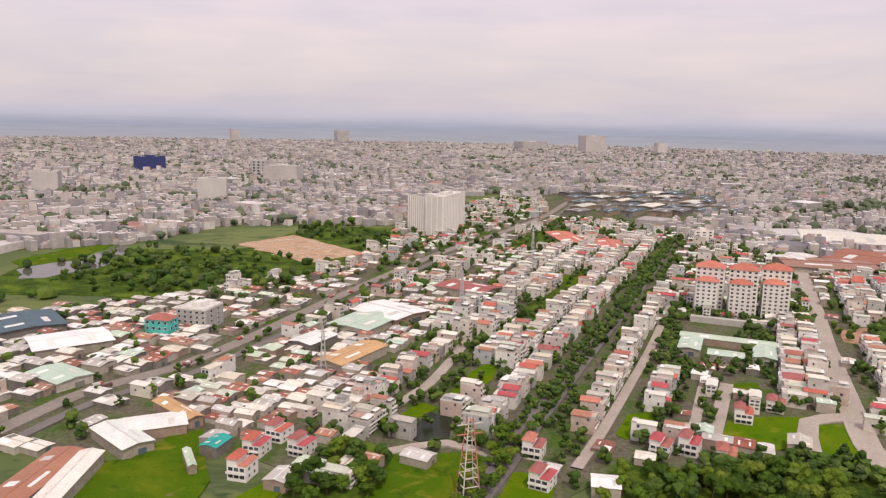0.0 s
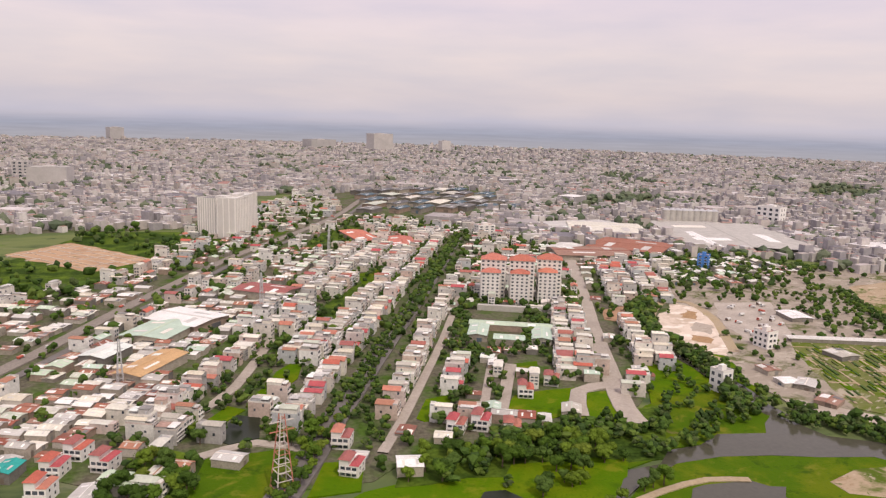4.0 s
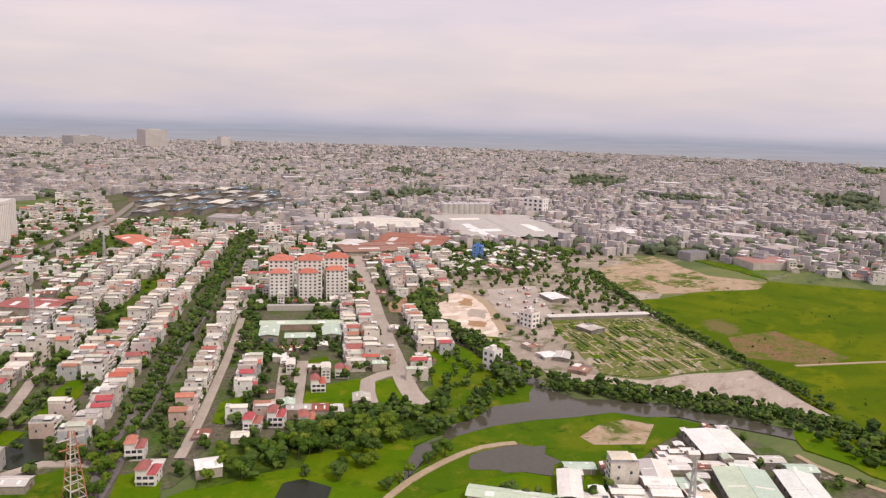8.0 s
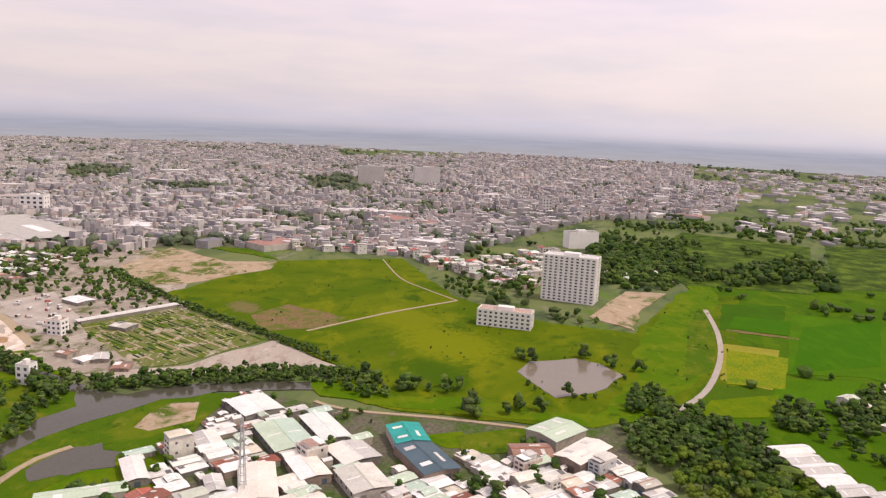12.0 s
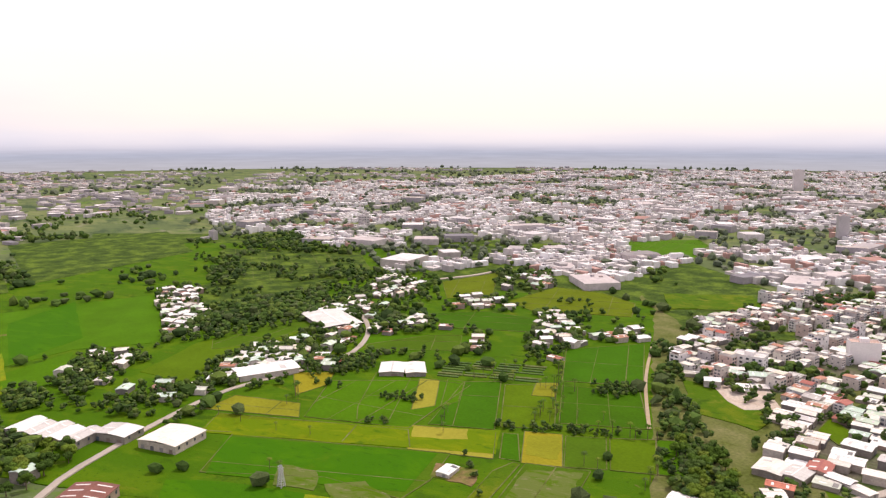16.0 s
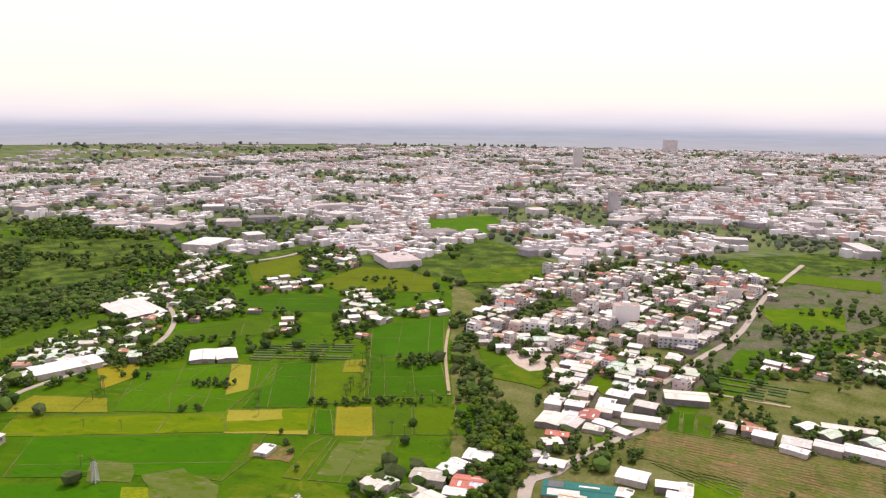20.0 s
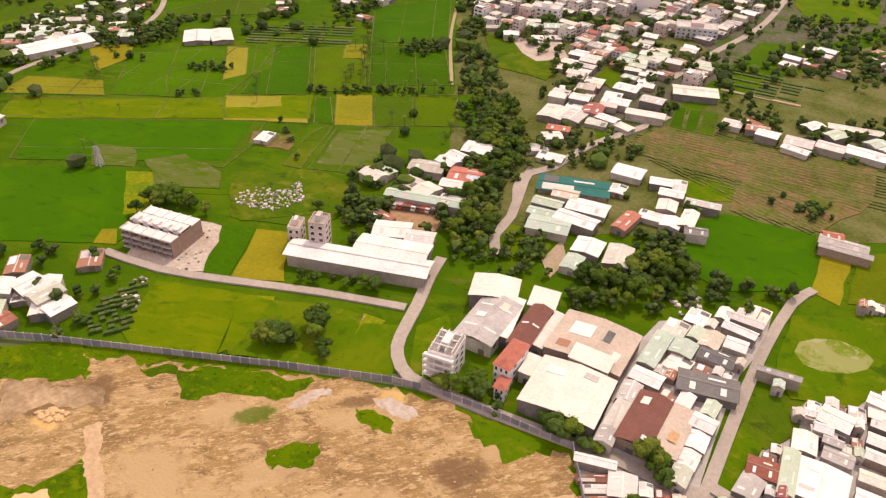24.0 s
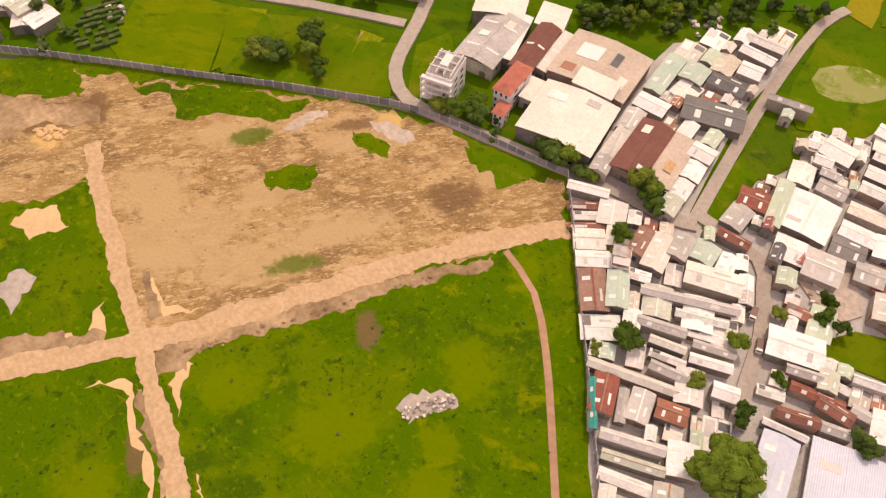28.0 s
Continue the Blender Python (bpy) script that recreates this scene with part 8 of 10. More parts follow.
def unfinished_row(a, b, c, n):
    """Terraced house shells: brick party walls, open dark fronts, stepped white roof slabs."""
    a, b, c = (Vector(p) for p in (a, b, c))
    u = (b - a) / n
    d = (c - b).length
    turn = math.degrees(math.atan2(u.y, u.x))
    TAKEN.append([tuple(p) for p in (a, b, c, a + c - b)])
    for i in range(n):
        o = a + u * i
        w = u.length
        t = thing("unfinished_house", "terraced brick house shell with stepped white roof slabs", "house", pose(o.x, o.y, 0, 0, 0, turn), "unfinished terrace")
        part("party_wall", boxes((0, .9, -.5, .22, d, 9)), BRICKWORK, t)
        part("party_wall", boxes((w - .22, .9, -.5, w, d, 9)), BRICKWORK, t)
        part("back_wall", boxes((.22, d - .25, -.5, w - .22, d, 9)), BRICKWORK, t)
        for f in range(3):
            part("floor_slab", boxes((.22, 0, f * 3 - .15, w - .22, d - .25, f * 3 + .1, 0, True)), CONCRETE, t)
            part("front_wall", boxes((.22, 1.6, f * 3 + .1, w * .3, 1.8, f * 3 + 2.85)), BRICKWORK, t)
            part("front_wall", boxes((w * .72, 1.6, f * 3 + .1, w - .22, 1.8, f * 3 + 2.85)), BRICKWORK, t)
        for y0, y1, z in ((0.4, d * .30, 9.0), (d * .34, d * .66, 9.9), (d * .70, d, 9.1)):
            part("roof_slab", boxes((.05, y0, z, w - .05, y1, z + .3, 0, True)), WHITEWALL, t)
            part("parapet", boxes((.05, y0, z + .3, .3, y1, z + .9), (.3, y0, z + .3, w - .05, y0 + .25, z + .8)), WHITEWALL, t)
        part("stair_head", boxes((w * .3, d * .34, 9, w * .8, d * .5, 11.6)), WHITEWALL, t)


BRICKWORK = mat("raw_brickwork", [(.30, .19, .15), (.26, .17, .14), (.33, .23, .19)], s1=.4, s2=3, var=.35)
unfinished_row((121.9, -176.4), (95.4, -185.0), (107.0, -203.6), 5)
white = building("white_house", *[(-37.3, -206.2), (-46.7, -209.2)], 13, 12, 4, 3, WHITEWALL, FLATROOF, "white four-storey house with open terraces")
for f in range(1, 5):
    part("terrace_slab", boxes((-1.2, -2.4, f * 3 - .2, 10.4, -.02, f * 3 + .05, 0, True), (-1.2, -2.4, f * 3 + .05, 10.4, -2.25, f * 3 + .85)), WHITEWALL, white)
for x in (-1.1, 3.2, 7.0, 10.1):
    part("column", boxes((x, -2.3, -.4, x + .3, -2.0, 12)), WHITEWALL, white)
for x in (.6, 3.4, 6.2, 8.8):
    part("roof_frame", boxes((x, .6, 12.2, x + .35, 12.2, 14.6)), WHITEWALL, white)
for y in (2.5, 6.5, 10.0):
    part("roof_beam", boxes((.4, y, 14.6, 9.4, y + .35, 15.0, 0, True)), WHITEWALL, white)
building("office_block", *[(54.9, -230.1), (48.3, -233.8)], 9, 16, 5, 2, WALL, FLATROOF, "grey five-storey block behind a workshop")
building("office_block", *[(66.1, -227.1), (61.3, -230.3)], 9, 10, 3, 2, WALL, FLATROOF, "small white block beside a workshop")
building("orange_roof_villa", *[(-57.5, -219.7), (-63.7, -220.6)], 16, 9.5, 3, 3, WHITEWALL, ORANGETILE, "villa with bright orange tile roof", roofkind="hip")
building("orange_roof_annexe", *[(-62.8, -213.2), (-66.6, -214.2)], 6, 6.2, 2, 2, WHITEWALL, ORANGETILE, "small pink annexe with an orange gabled roof", roofkind="hip")

TAKEN.append([(160, 1085), (300, 1040), (430, 1150), (530, 1470), (250, 1490), (175, 1410)])
hr = random.Random(8)
for i in range(34):
    k, j = i % 7, i // 7
    x, y = 185 + k * 40 + j * 8 + hr.uniform(-9, 9), 1120 + j * 72 + k * 6 + hr.uniform(-12, 12)
    v = Vector((math.cos(.95), math.sin(.95))) * hr.uniform(38, 60)
    n = Vector((v.y, -v.x)).normalized() * hr.uniform(16, 30)
    p = Vector((x, y))
    shed_at([p, p + n, p + n + v], hr.choice(("slate", "dark", "slate", "dark", "metal")), hr.uniform(1.2, 1.7))

# ---- site wall, gardens, beds, masts, trucks ----
def site_wall(line):
    """A panelled wall: posts and grey panels, each a part."""
    t = thing("site_wall", "long grey panelled wall round building land", "wall")
    post, panel = bpy.data.meshes.new("post"), bpy.data.meshes.new("panel")
    bm = boxes((-.2, -.2, -.5, .2, .2, 2.9))
    bm.to_mesh(post)
    bm = boxes((.2, -.08, -.5, 3.6, .08, 2.5), (.2, -.14, 2.5, 3.6, .14, 2.65))
    bm.to_mesh(panel)
    post.materials.append(CONCRETE)
    panel.materials.append(GREYPANEL)
    for a, b in zip(line, line[1:]):
        n = max(1, round(math.dist(a, b) / 3.8))
        ang = math.degrees(math.atan2(b[1] - a[1], b[0] - a[0]))
        for i in range(n):
            x, y = a[0] + (b[0] - a[0]) * i / n, a[1] + (b[1] - a[1]) * i / n
            shared("post", post, t, pose(x, y, .6, 0, 0, ang))
            shared("panel", panel, t, pose(x, y, .6, 0, 0, ang))


GREYPANEL = mat("grey_wall_panel", [(.22, .22, .25), (.28, .27, .30), (.33, .31, .33)], s1=.3, s2=2, var=.25)
site_wall([(106.5, -106.9), (85.8, -121.5), (58.9, -139.0), (34.8, -154.2), (0.7, -176.4), (-30.1, -194.9), (-44.1, -200.9), (-63.8, -205.8), (-81.4, -209.2), (-96.6, -212.6)])
site_wall([(-96.6, -212.6), (-110.3, -197.2), (-126.8, -177.9), (-142.1, -161.2), (-157.6, -143.6), (-169.4, -129.9)])


def beds(name, poly, ang, pitch, width, h, material, label, broken=.12, seg=9.0):
    """Rows of plants or hedges across an outline, joined."""
    c = np.mean(poly, axis=0)
    ex = max(math.dist(p, c) for p in poly)
    u, v = np.array((math.cos(ang), math.sin(ang))), np.array((-math.sin(ang), math.cos(ang)))
    ss, rr = np.meshgrid(np.arange(-ex, ex, pitch), np.arange(-ex, ex, seg))
    q = c + ss.ravel()[:, None] * v + rr.ravel()[:, None] * u
    q = q[inside(poly, q[:, 0], q[:, 1])]
    q = q[RS.rand(len(q)) > broken]
    n = len(q)
    if n:
        boxes_stuff(name, q, np.full(n, seg) * RS.uniform(.8, 1.0, n), width * RS.uniform(.7, 1.2, n), h * RS.uniform(.7, 1.3, n) + .34, np.full(n, ang) + RS.normal(0, .01, n), label, "plants", [material, material])


PL = [(-218, 806), (-176, 870), (-86, 769), (-130, 714)]
beds("plot_paths", PL, heading([(-223, 808), (-129, 708)]), 13, 1.6, .05, PALESITE, "pale kerbs between bare plots", .05, 16)
beds("plot_paths", PL, heading([(-223, 808), (-129, 708)]) + math.pi / 2, 34, 2.0, .06, PALESITE, "pale kerbs between bare plots", .05, 16)
G1 = [(364, 397), (444, 376), (409, 261), (360, 272), (332, 279), (317, 292), (336, 345)]
ga = heading([(450, 379), (411, 257)])
beds("garden_paths", G1, ga, 8.5, 1.5, .05, PALETRACK, "pale paths between nursery beds", .25, 14)
beds("garden_paths", G1, ga + math.pi / 2, 24, 1.6, .06, PALETRACK, "pale paths between nursery beds", .2, 8)
beds("garden_hedges", G1, ga, 8.5 / 2, 1.3, .5, HEDGE, "clipped hedge rows of a nursery garden", .62, 9)
beds("garden_lawns", G1, ga, 17, 4.5, .02, LUSH, "small lawns of a nursery garden", .5, 15)
for x, y in points_in([(510, 559), (538, 541), (462, 395), (410, 408), (455, 493)], 10, .6):
    FARTREES.append((x, y, rnd.uniform(.5, .9)))
beds("crop_beds", [(3.4, -424.1), (-3.9, -472.2), (-128.0, -508.2), (-135.1, -458.0), (-71.9, -419.3)], heading([(4.3, -433.3), (-109.1, -458.6)]), 3.6, 1.3, .12, CROP, "long rows of vegetables", .15, 14)
beds("crop_beds", [(6.0, -431.3), (-4.5, -466.9), (-70.6, -428.6), (-110.7, -424.6), (-114.1, -407.0), (-72.6, -396.0), (-69.8, -416.0), (-34.7, -415.2)], heading([(3.6, -433.6), (-110.2, -410.2)]), 3.0, 1.2, .1, CROP, "long rows of vegetables", .15, 12)
beds("crop_beds", [(-16.8, -495.0), (-113.4, -507.8), (-128.6, -456.1), (-108.8, -430.0), (-71.6, -433.6)], heading([(-23.7, -480.3), (-121.4, -480.7)]), 3.2, 1.2, .1, CROP, "long rows of vegetables", .2, 12)
beds("young_palms", [(87.8, -139.9), (95.4, -158.3), (92.9, -171.6), (66.2, -145.6), (75.1, -135.1)], 1.2, 3.2, 1.8, .8, HEDGE, "rows of small green shrubs", .15, 2.4)
beds("crop_beds", [(299, -381), (333, -412), (261, -467), (237, -443)], heading([(318, -401), (248, -454)]), 6, 3, .3, HEDGE, "long rows of vegetables", .1, 20)
beds("crop_beds", [(12, -595), (-51, -603), (-54, -563), (0, -551)], heading([(-3, -551), (-54, -561)]), 6, 3, .3, HEDGE, "long rows of vegetables", .2, 14)


def heap(name, poly, step, chance, size, label):
    q = points_in(poly, step, chance)
    n = len(q)
    boxes_stuff(name, q, RS.uniform(.4, 1, n) * size, RS.uniform(.4, 1, n) * size, RS.uniform(.2, .8, n) + .3, RS.uniform(0, 3, n), label, "rubble", [DEBRIS, DEBRIS])


heap("rubble", [(120.8, -235.9), (121.6, -248.8), (107.9, -259.6), (108.2, -271.2), (90.2, -257.3), (95.2, -241.8), (111.3, -233.8)], 1.3, .42, 1.5, "pale heaps of dumped rubble")
heap("rubble", [(-112.7, -113.7), (-116.2, -122.6), (-120.3, -127.5), (-123.5, -125.9), (-117.3, -112.7)], .9, .6, 1.0, "bed of grey broken rubble")
heap("rubble", [(85.8, -178.1), (106.3, -200.9), (106.2, -214.1), (78.7, -187.5)], 2.2, .25, 1.4, "building materials beside unfinished houses")
heap("rubble", [(-84.2, -308.3), (-92.3, -323.8), (-100.2, -312.8), (-93.1, -301.3)], 1.8, .4, 2.0, "dumped rubble among trees")
heap("rubble", [(82.8, -149.4), (94.6, -164.5), (93.8, -173.5), (76.1, -155.6)], 2.0, .4, 2.0, "stacked building materials")
heap("rubble", [(289.0, 161.3), (309.4, 149.5), (305.3, 128.0), (288.6, 136.2)], 2.4, .4, 2.5, "scrap heaps behind sheds")
heap("rubble", [(-165.1, -227.4), (-171.4, -242.0), (-189.4, -225.1), (-186.1, -216.9)], 2.0, .3, 1.8, "rubble in a bare yard")


def mast(x, y, h, w, material, label):
    """A lattice mast: four legs, cross braces."""
    t = thing("lattice_mast", label, "mast", pose(x, y, 0, 0, 0, 20))
    for sx, sy in ((-1, -1), (1, -1), (1, 1), (-1, 1)):
        bm = bmesh.new()
        v = [[bm.verts.new((sx * a + dx, sy * a + dy, z)) for dx, dy in ((-.18, -.18), (.18, -.18), (.18, .18), (-.18, .18))] for a, z in ((w, -.5), (w * .22, h))]
        for i in range(4):
            bm.faces.new((v[0][i], v[0][(i + 1) % 4], v[1][(i + 1) % 4], v[1][i]))
        part("leg", bm, material, t)
    n = 9
    for i in range(n):
        z = h * (i + .5) / n
        a = w * (1 - .78 * z / h)
        part("brace", boxes((-a, -a - .12, z, a, -a + .12, z + .3, 0, True), (-a, a - .12, z, a, a + .12, z + .3, 0, True), (-a - .12, -a, z, -a + .12, a, z + .3, 0, True), (a - .12, -a, z, a + .12, a, z + .3, 0, True)), material, t)
    for z in (h * .78, h * .9):
        part("cross_arm", boxes((-w * 1.4, -.2, z, w * 1.4, .2, z + .35, 0, True)), material, t)


mast(*(11.4, 262.9), 32, 3.6, REDSTEEL, "red and white lattice power pylon")
for q, h in (((-64.5, 397.9), 26), ((14, 524), 34), ((85, 707), 40), ((198.6, 124.2), 38), ((199.8, -208.9), 12)):
    mast(*q, h, 1.6, STEEL, "slender grey steel power pylon")


def truck_build():
    t = thing("truck", "small parked truck with an open bed", "truck", group="parked trucks")
    cab = part("cab", boxes((-1.1, 2.2, .6, 1.1, 3.6, 2.6), (-1.0, 3.6, .6, 1.0, 4.1, 1.6)), TRUCKPAINT, t)
    part("windscreen", boxes((-.95, 3.58, 1.7, .95, 3.64, 2.45, 0, True)), GLASS, cab, "dark glass windscreen")
    part("cargo_bed", boxes((-1.15, -3.6, .9, 1.15, 2.0, 2.4, 0, True)), TRUCKPAINT, t)
    for x in (-1.0, 1.0):
        for y in (-2.4, 2.8):
            w = part("wheel", cylinder(bmesh.new(), 0, 0, -.15, .15, .48, .48, 12), RUBBER, t)
            w.matrix_basis = pose(x, y, .48, 0, 90, 0)
    return t


TRUCK = Stock(truck_build)
for poly, st, ch, r0, r1, m, nm, lb in (
        ([(-53.8, -84.7), (-70.8, -116.8), (-90.2, -153.4), (-91.8, -152.1), (-72.9, -115.4), (-56.2, -83.6)], 1.8, .5, .3, .8, DARKEARTH, "earth_mounds", "low ridge of dark bulldozed earth"), ([(50.7, -101.2), (51.1, -104.7), (42.2, -109.5), (40.1, -104.4)], 1.4, .9, .7, 1.3, SAND, "sand_heap", "heap of yellow sand"), ([(4.2, -112.4), (-10.0, -156.4), (-52.2, -175.0), (-78.0, -189.2), (-81.8, -170.7), (-51.7, -124.9), (-30.2, -93.9)], 5.0, .3, .15, .45, PALEEARTH, "earth_clods", "scattered pale clods on bare earth"),
        ([(-53.4, -86.8), (-80.4, -121.8), (-99.5, -172.3), (-132.9, -152.8), (-161.7, -122.9), (-87.6, -55.2)], 3.4, .35, .15, .5, LEAFSTUFF, "grass_tufts", "dark weeds and tufts in rough grass"), ([(-21.4, -36.1), (-49.6, -64.3), (-85.5, -53.3), (-49.6, -20.4)], 3.4, .4, .15, .5, LEAFSTUFF, "grass_tufts", "dark weeds and tufts in rough grass")):
    q = points_in(poly, st, ch)
    if nm == "grass_tufts":
        q = q[[noise.noise((x / 14.0, y / 14.0, 2.0)) > .08 for x, y in q]]
    wood_stuff(nm, q, RS.uniform(r0, r1, len(q)), lb, np.full(len(q), .45), [m])
for i in range(11):
    a, b = [(54.2, -286.8), (32.6, -298.4)]
    TRUCK.put(a[0] + (b[0] - a[0]) * i / 10, a[1] + (b[1] - a[1]) * i / 10, .5, 20 + rnd.uniform(-5, 5))
for x, y in points_in([(386, 510), (429, 503), (383, 423), (348, 407), (352, 454)], 11, .5):
    TRUCK.put(x, y, .35, rnd.choice((20, 110)), (.8, .7, .75))
for q, a in (((-177.0, -199.1), 20), ((-170.3, -207.5), 15), ((-116.7, -211.5), 60), ((-173.9, 357.2), 60), ((-141.4, 402.5), 60), ((-114, 472), 60), ((-73, 587), 60)):
    TRUCK.put(*q, .68, a, (.85, .6, .75))

for i in range(12):
    k = rnd.uniform(.02, .98) * (len(HIGHWAY) - 2)
    a, b = Vector(HIGHWAY[int(k)]), Vector(HIGHWAY[int(k) + 1])
    q = a + (b - a) * (k % 1) + Vector((-(b - a).y, (b - a).x)).normalized() * rnd.choice((-2.6, 2.6))
    TRUCK.put(q.x, q.y, .66, math.degrees(math.atan2((b - a).y, (b - a).x)) - 90, (rnd.uniform(.5, .95), .7, rnd.uniform(.5, .85)))
# ---- rows of houses ----
T1 = [(-67.4, 330.9), (-40.6, 373.1), (-7, 467), (48, 640), (135, 823), (234, 895), (263, 878), (102, 488), (53.9, 378.7), (22.6, 302.3), (5.8, 307.1)]
T2 = [(30.4, 294.6), (54.0, 288.0), (117, 430), (253, 802), (305, 883), (290, 924), (131, 534), (67.2, 388.1)]
T3 = [(92.7, 342.9), (121, 420), (144, 423), (134.1, 383.5), (107.9, 330.4), (108.8, 301.0), (89.4, 300.1)]
T4 = [(156.4, 349.9), (224, 511), (251, 525), (241, 460), (207, 379), (172.0, 350.8)]
T5 = [(344, 670), (444, 679), (248, 366), (227, 381), (260, 474)]
SCHOOL = [(156, 527), (230, 532), (184, 419), (130, 415)]
TAKEN.append(SCHOOL)
for poly, dp, ln in ((T1, 12.5, 5.5), (T2, 11.5, 4.5), (T3, 12, 5), (T4, 12, 5)):
    district(poly, av, lambda x, y, t, w, d: (put_full if y < 520 else put_lite)(x, y, t, w, d), lane=ln, depth=dp, fill=.9, reach=.3)
    for x, y in points_in(poly, 8, .5):
        if is_free(x, y):
            FARTREES.append((x, y, rnd.uniform(.6, 1.1)))
    TAKEN.append(poly)
district(T5, av, put_lite, lane=5, depth=12, fill=.8)
TAKEN.append(T5)
hw = heading(HIGHWAY)
SHANTY = [(-146.9, 294.1), (-129.3, 309.0), (-124.4, 352.4), (-101.9, 395.6), (-65, 463), (-19, 573), (53, 717), (144, 883), (135, 823), (48, 640), (-7, 467), (-40.6, 373.1), (-67.4, 330.9), (-85.8, 302.6), (-100.6, 319.6)]
district(SHANTY, hw, put_shanty, front=7, depth=11, lane=2.5, fill=.9)
WEST = [(-233.6, 353.7), (-195.3, 344.7), (-172.7, 380.3), (-124, 471), (-86, 585), (-45, 706), (-74, 677), (-107, 625), (-164, 588), (-200, 575), (-301, 499), (-306, 470)]
district(WEST, hw, put_shanty, front=9, depth=13, lane=4, fill=.75)
EAST = [(201.2, 195.4), (279.7, 214.5), (308.5, 194.1), (292.7, 150.2), (252.0, 81.3), (284.3, 49.0), (317.7, -22.1), (257.7, -41.0), (165.0, 82.9), (162.2, 155.7)]
district(EAST, heading([(304.7, 191.2), (237.5, 73.5)]), lambda x, y, t, w, d: put_packed(x, y, t, w, d), front=8, depth=14, lane=1.6, fill=.88)
district([(295, 145), (292, 120), (269, 85), (250, 84), (233, 103), (264, 137)], heading([(304.7, 191.2), (237.5, 73.5)]), put_packed, front=8, depth=14, lane=1.6, fill=.92)
VILLAGE = [([(396, -202), (442, -255), (422, -330), (380, -347), (351, -335), (361, -261), (324.3, -190.8)], .5), ([(493, -384), (563, -474), (444, -483), (354, -410), (415, -346)], .4), ([(289, -468), (385, -566), (358, -606), (256, -496)], .3), ([(108.5, -102.2), (150.4, -135.2), (124.0, -165.7), (103.4, -161.8), (84.7, -128.6)], .8), ([(47.1, -256.2), (97.9, -310.6), (50.9, -355.5), (22.0, -314.2), (17.7, -271.0)], .45),
           ([(87.2, -478.4), (112, -542), (79, -609), (31, -561), (50.0, -515.0)], .9), ([(245.7, 33.6), (307.7, 22.2), (306.2, -36.9), (271.9, -67.9), (225.4, -88.9)], .8), ([(698, -277), (636, -317), (544, -282), (559, -248)], .8),
           ([(521, -138), (515, -191), (478, -208), (435, -176), (470, -142)], .3), ([(867, 99), (899, -43), (781, -65), (793, 80)], .2), ([(725, 211), (858, 162), (768, 126), (671, 122)], .5), ([(354, 675), (504, 714), (584, 637), (464, 563), (376, 577)], .5)]
VILLAGE += [([(544, -157), (582, -168), (565, -180), (523, -169)], .9), ([(494, -167), (528, -176), (519, -206), (490, -197)], .9), ([(420, -169), (449, -173), (420, -188), (398, -182)], .7), ([(637, -267), (758, -300), (732, -352), (554, -294), (564, -276)], .8), ([(423, -263), (501, -304), (493, -329), (396, -313), (373, -279), (406, -247)], .6), ([(537, -379), (571, -459), (454, -394), (467, -369)], .6), ([(312, -92), (284, -108), (276, -104), (304, -88)], .6)]
VILLAGE += [([(511, -390), (587, -441), (592, -491), (503, -442), (475, -412)], .8), ([(396, -237), (448, -285), (434, -330), (368, -342), (360, -295), (367, -241)], .7), ([(407, -464), (436, -493), (421, -538), (385, -514)], .6), ([(345, -438), (392, -479), (368, -489), (329, -453)], .6), ([(314, -503), (419, -608), (398, -629), (300, -529)], .6),
            ([(612, -510), (679, -576), (622, -611), (568, -555)], .4), ([(476, -517), (510, -573), (475, -609), (436, -574)], .5), ([(456, -430), (447, -467), (418, -453)], .6), ([(583, -677), (565, -748), (481, -686), (512, -633)], .5), ([(186, -525), (195, -569), (162, -590), (105, -509), (142, -527)], .6), ([(77.6, -459.5), (80, -533), (36, -557), (5.3, -499.7), (9.6, -436.7), (51.5, -432.4)], .85),
            ([(70, -542), (38, -625), (11, -581), (21, -526)], .8), ([(-30.9, -496.2), (-28.8, -531.1), (-52.7, -516.1), (-55.9, -496.4)], .6), ([(-69.1, -487.3), (-63.6, -526.1), (-113, -559), (-121.8, -515.1)], .6), ([(0, -608), (-20, -680), (-66, -669), (-56, -628)], .4), ([(-59, -663), (-80, -737), (-97, -650)], .5), ([(308, -560), (301, -610), (270, -598), (280, -561)], .7),
            ([(102.3, -112.5), (134.4, -127.6), (113.7, -146.8), (86.3, -127.1)], .9), ([(38.5, -380.9), (30.8, -397.8), (36.4, -412.0), (43.9, -399.8)], .6), ([(-23.7, -480.3), (-30.4, -497.4), (-56.5, -511.8), (-59.8, -494.6)], .7), ([(496, -346), (510, -397), (427, -355), (431, -323)], .6), ([(617, -511), (639, -588), (561, -542), (545, -475)], .8), ([(553, -400), (605, -491), (568, -476), (530, -407)], .6)]
for poly, f in VILLAGE:
    district(poly, rnd.uniform(0, 3), put_shed, front=9, depth=13, lane=6, fill=f)
    mid = np.mean(poly, axis=0)
    for x, y in points_in([tuple(mid + (np.array(c) - mid) * 1.25) for c in poly], 9, .5 if f < .8 else .25):
        if is_free(x, y):
            FARTREES.append((x, y, rnd.uniform(.7, 1.25)))
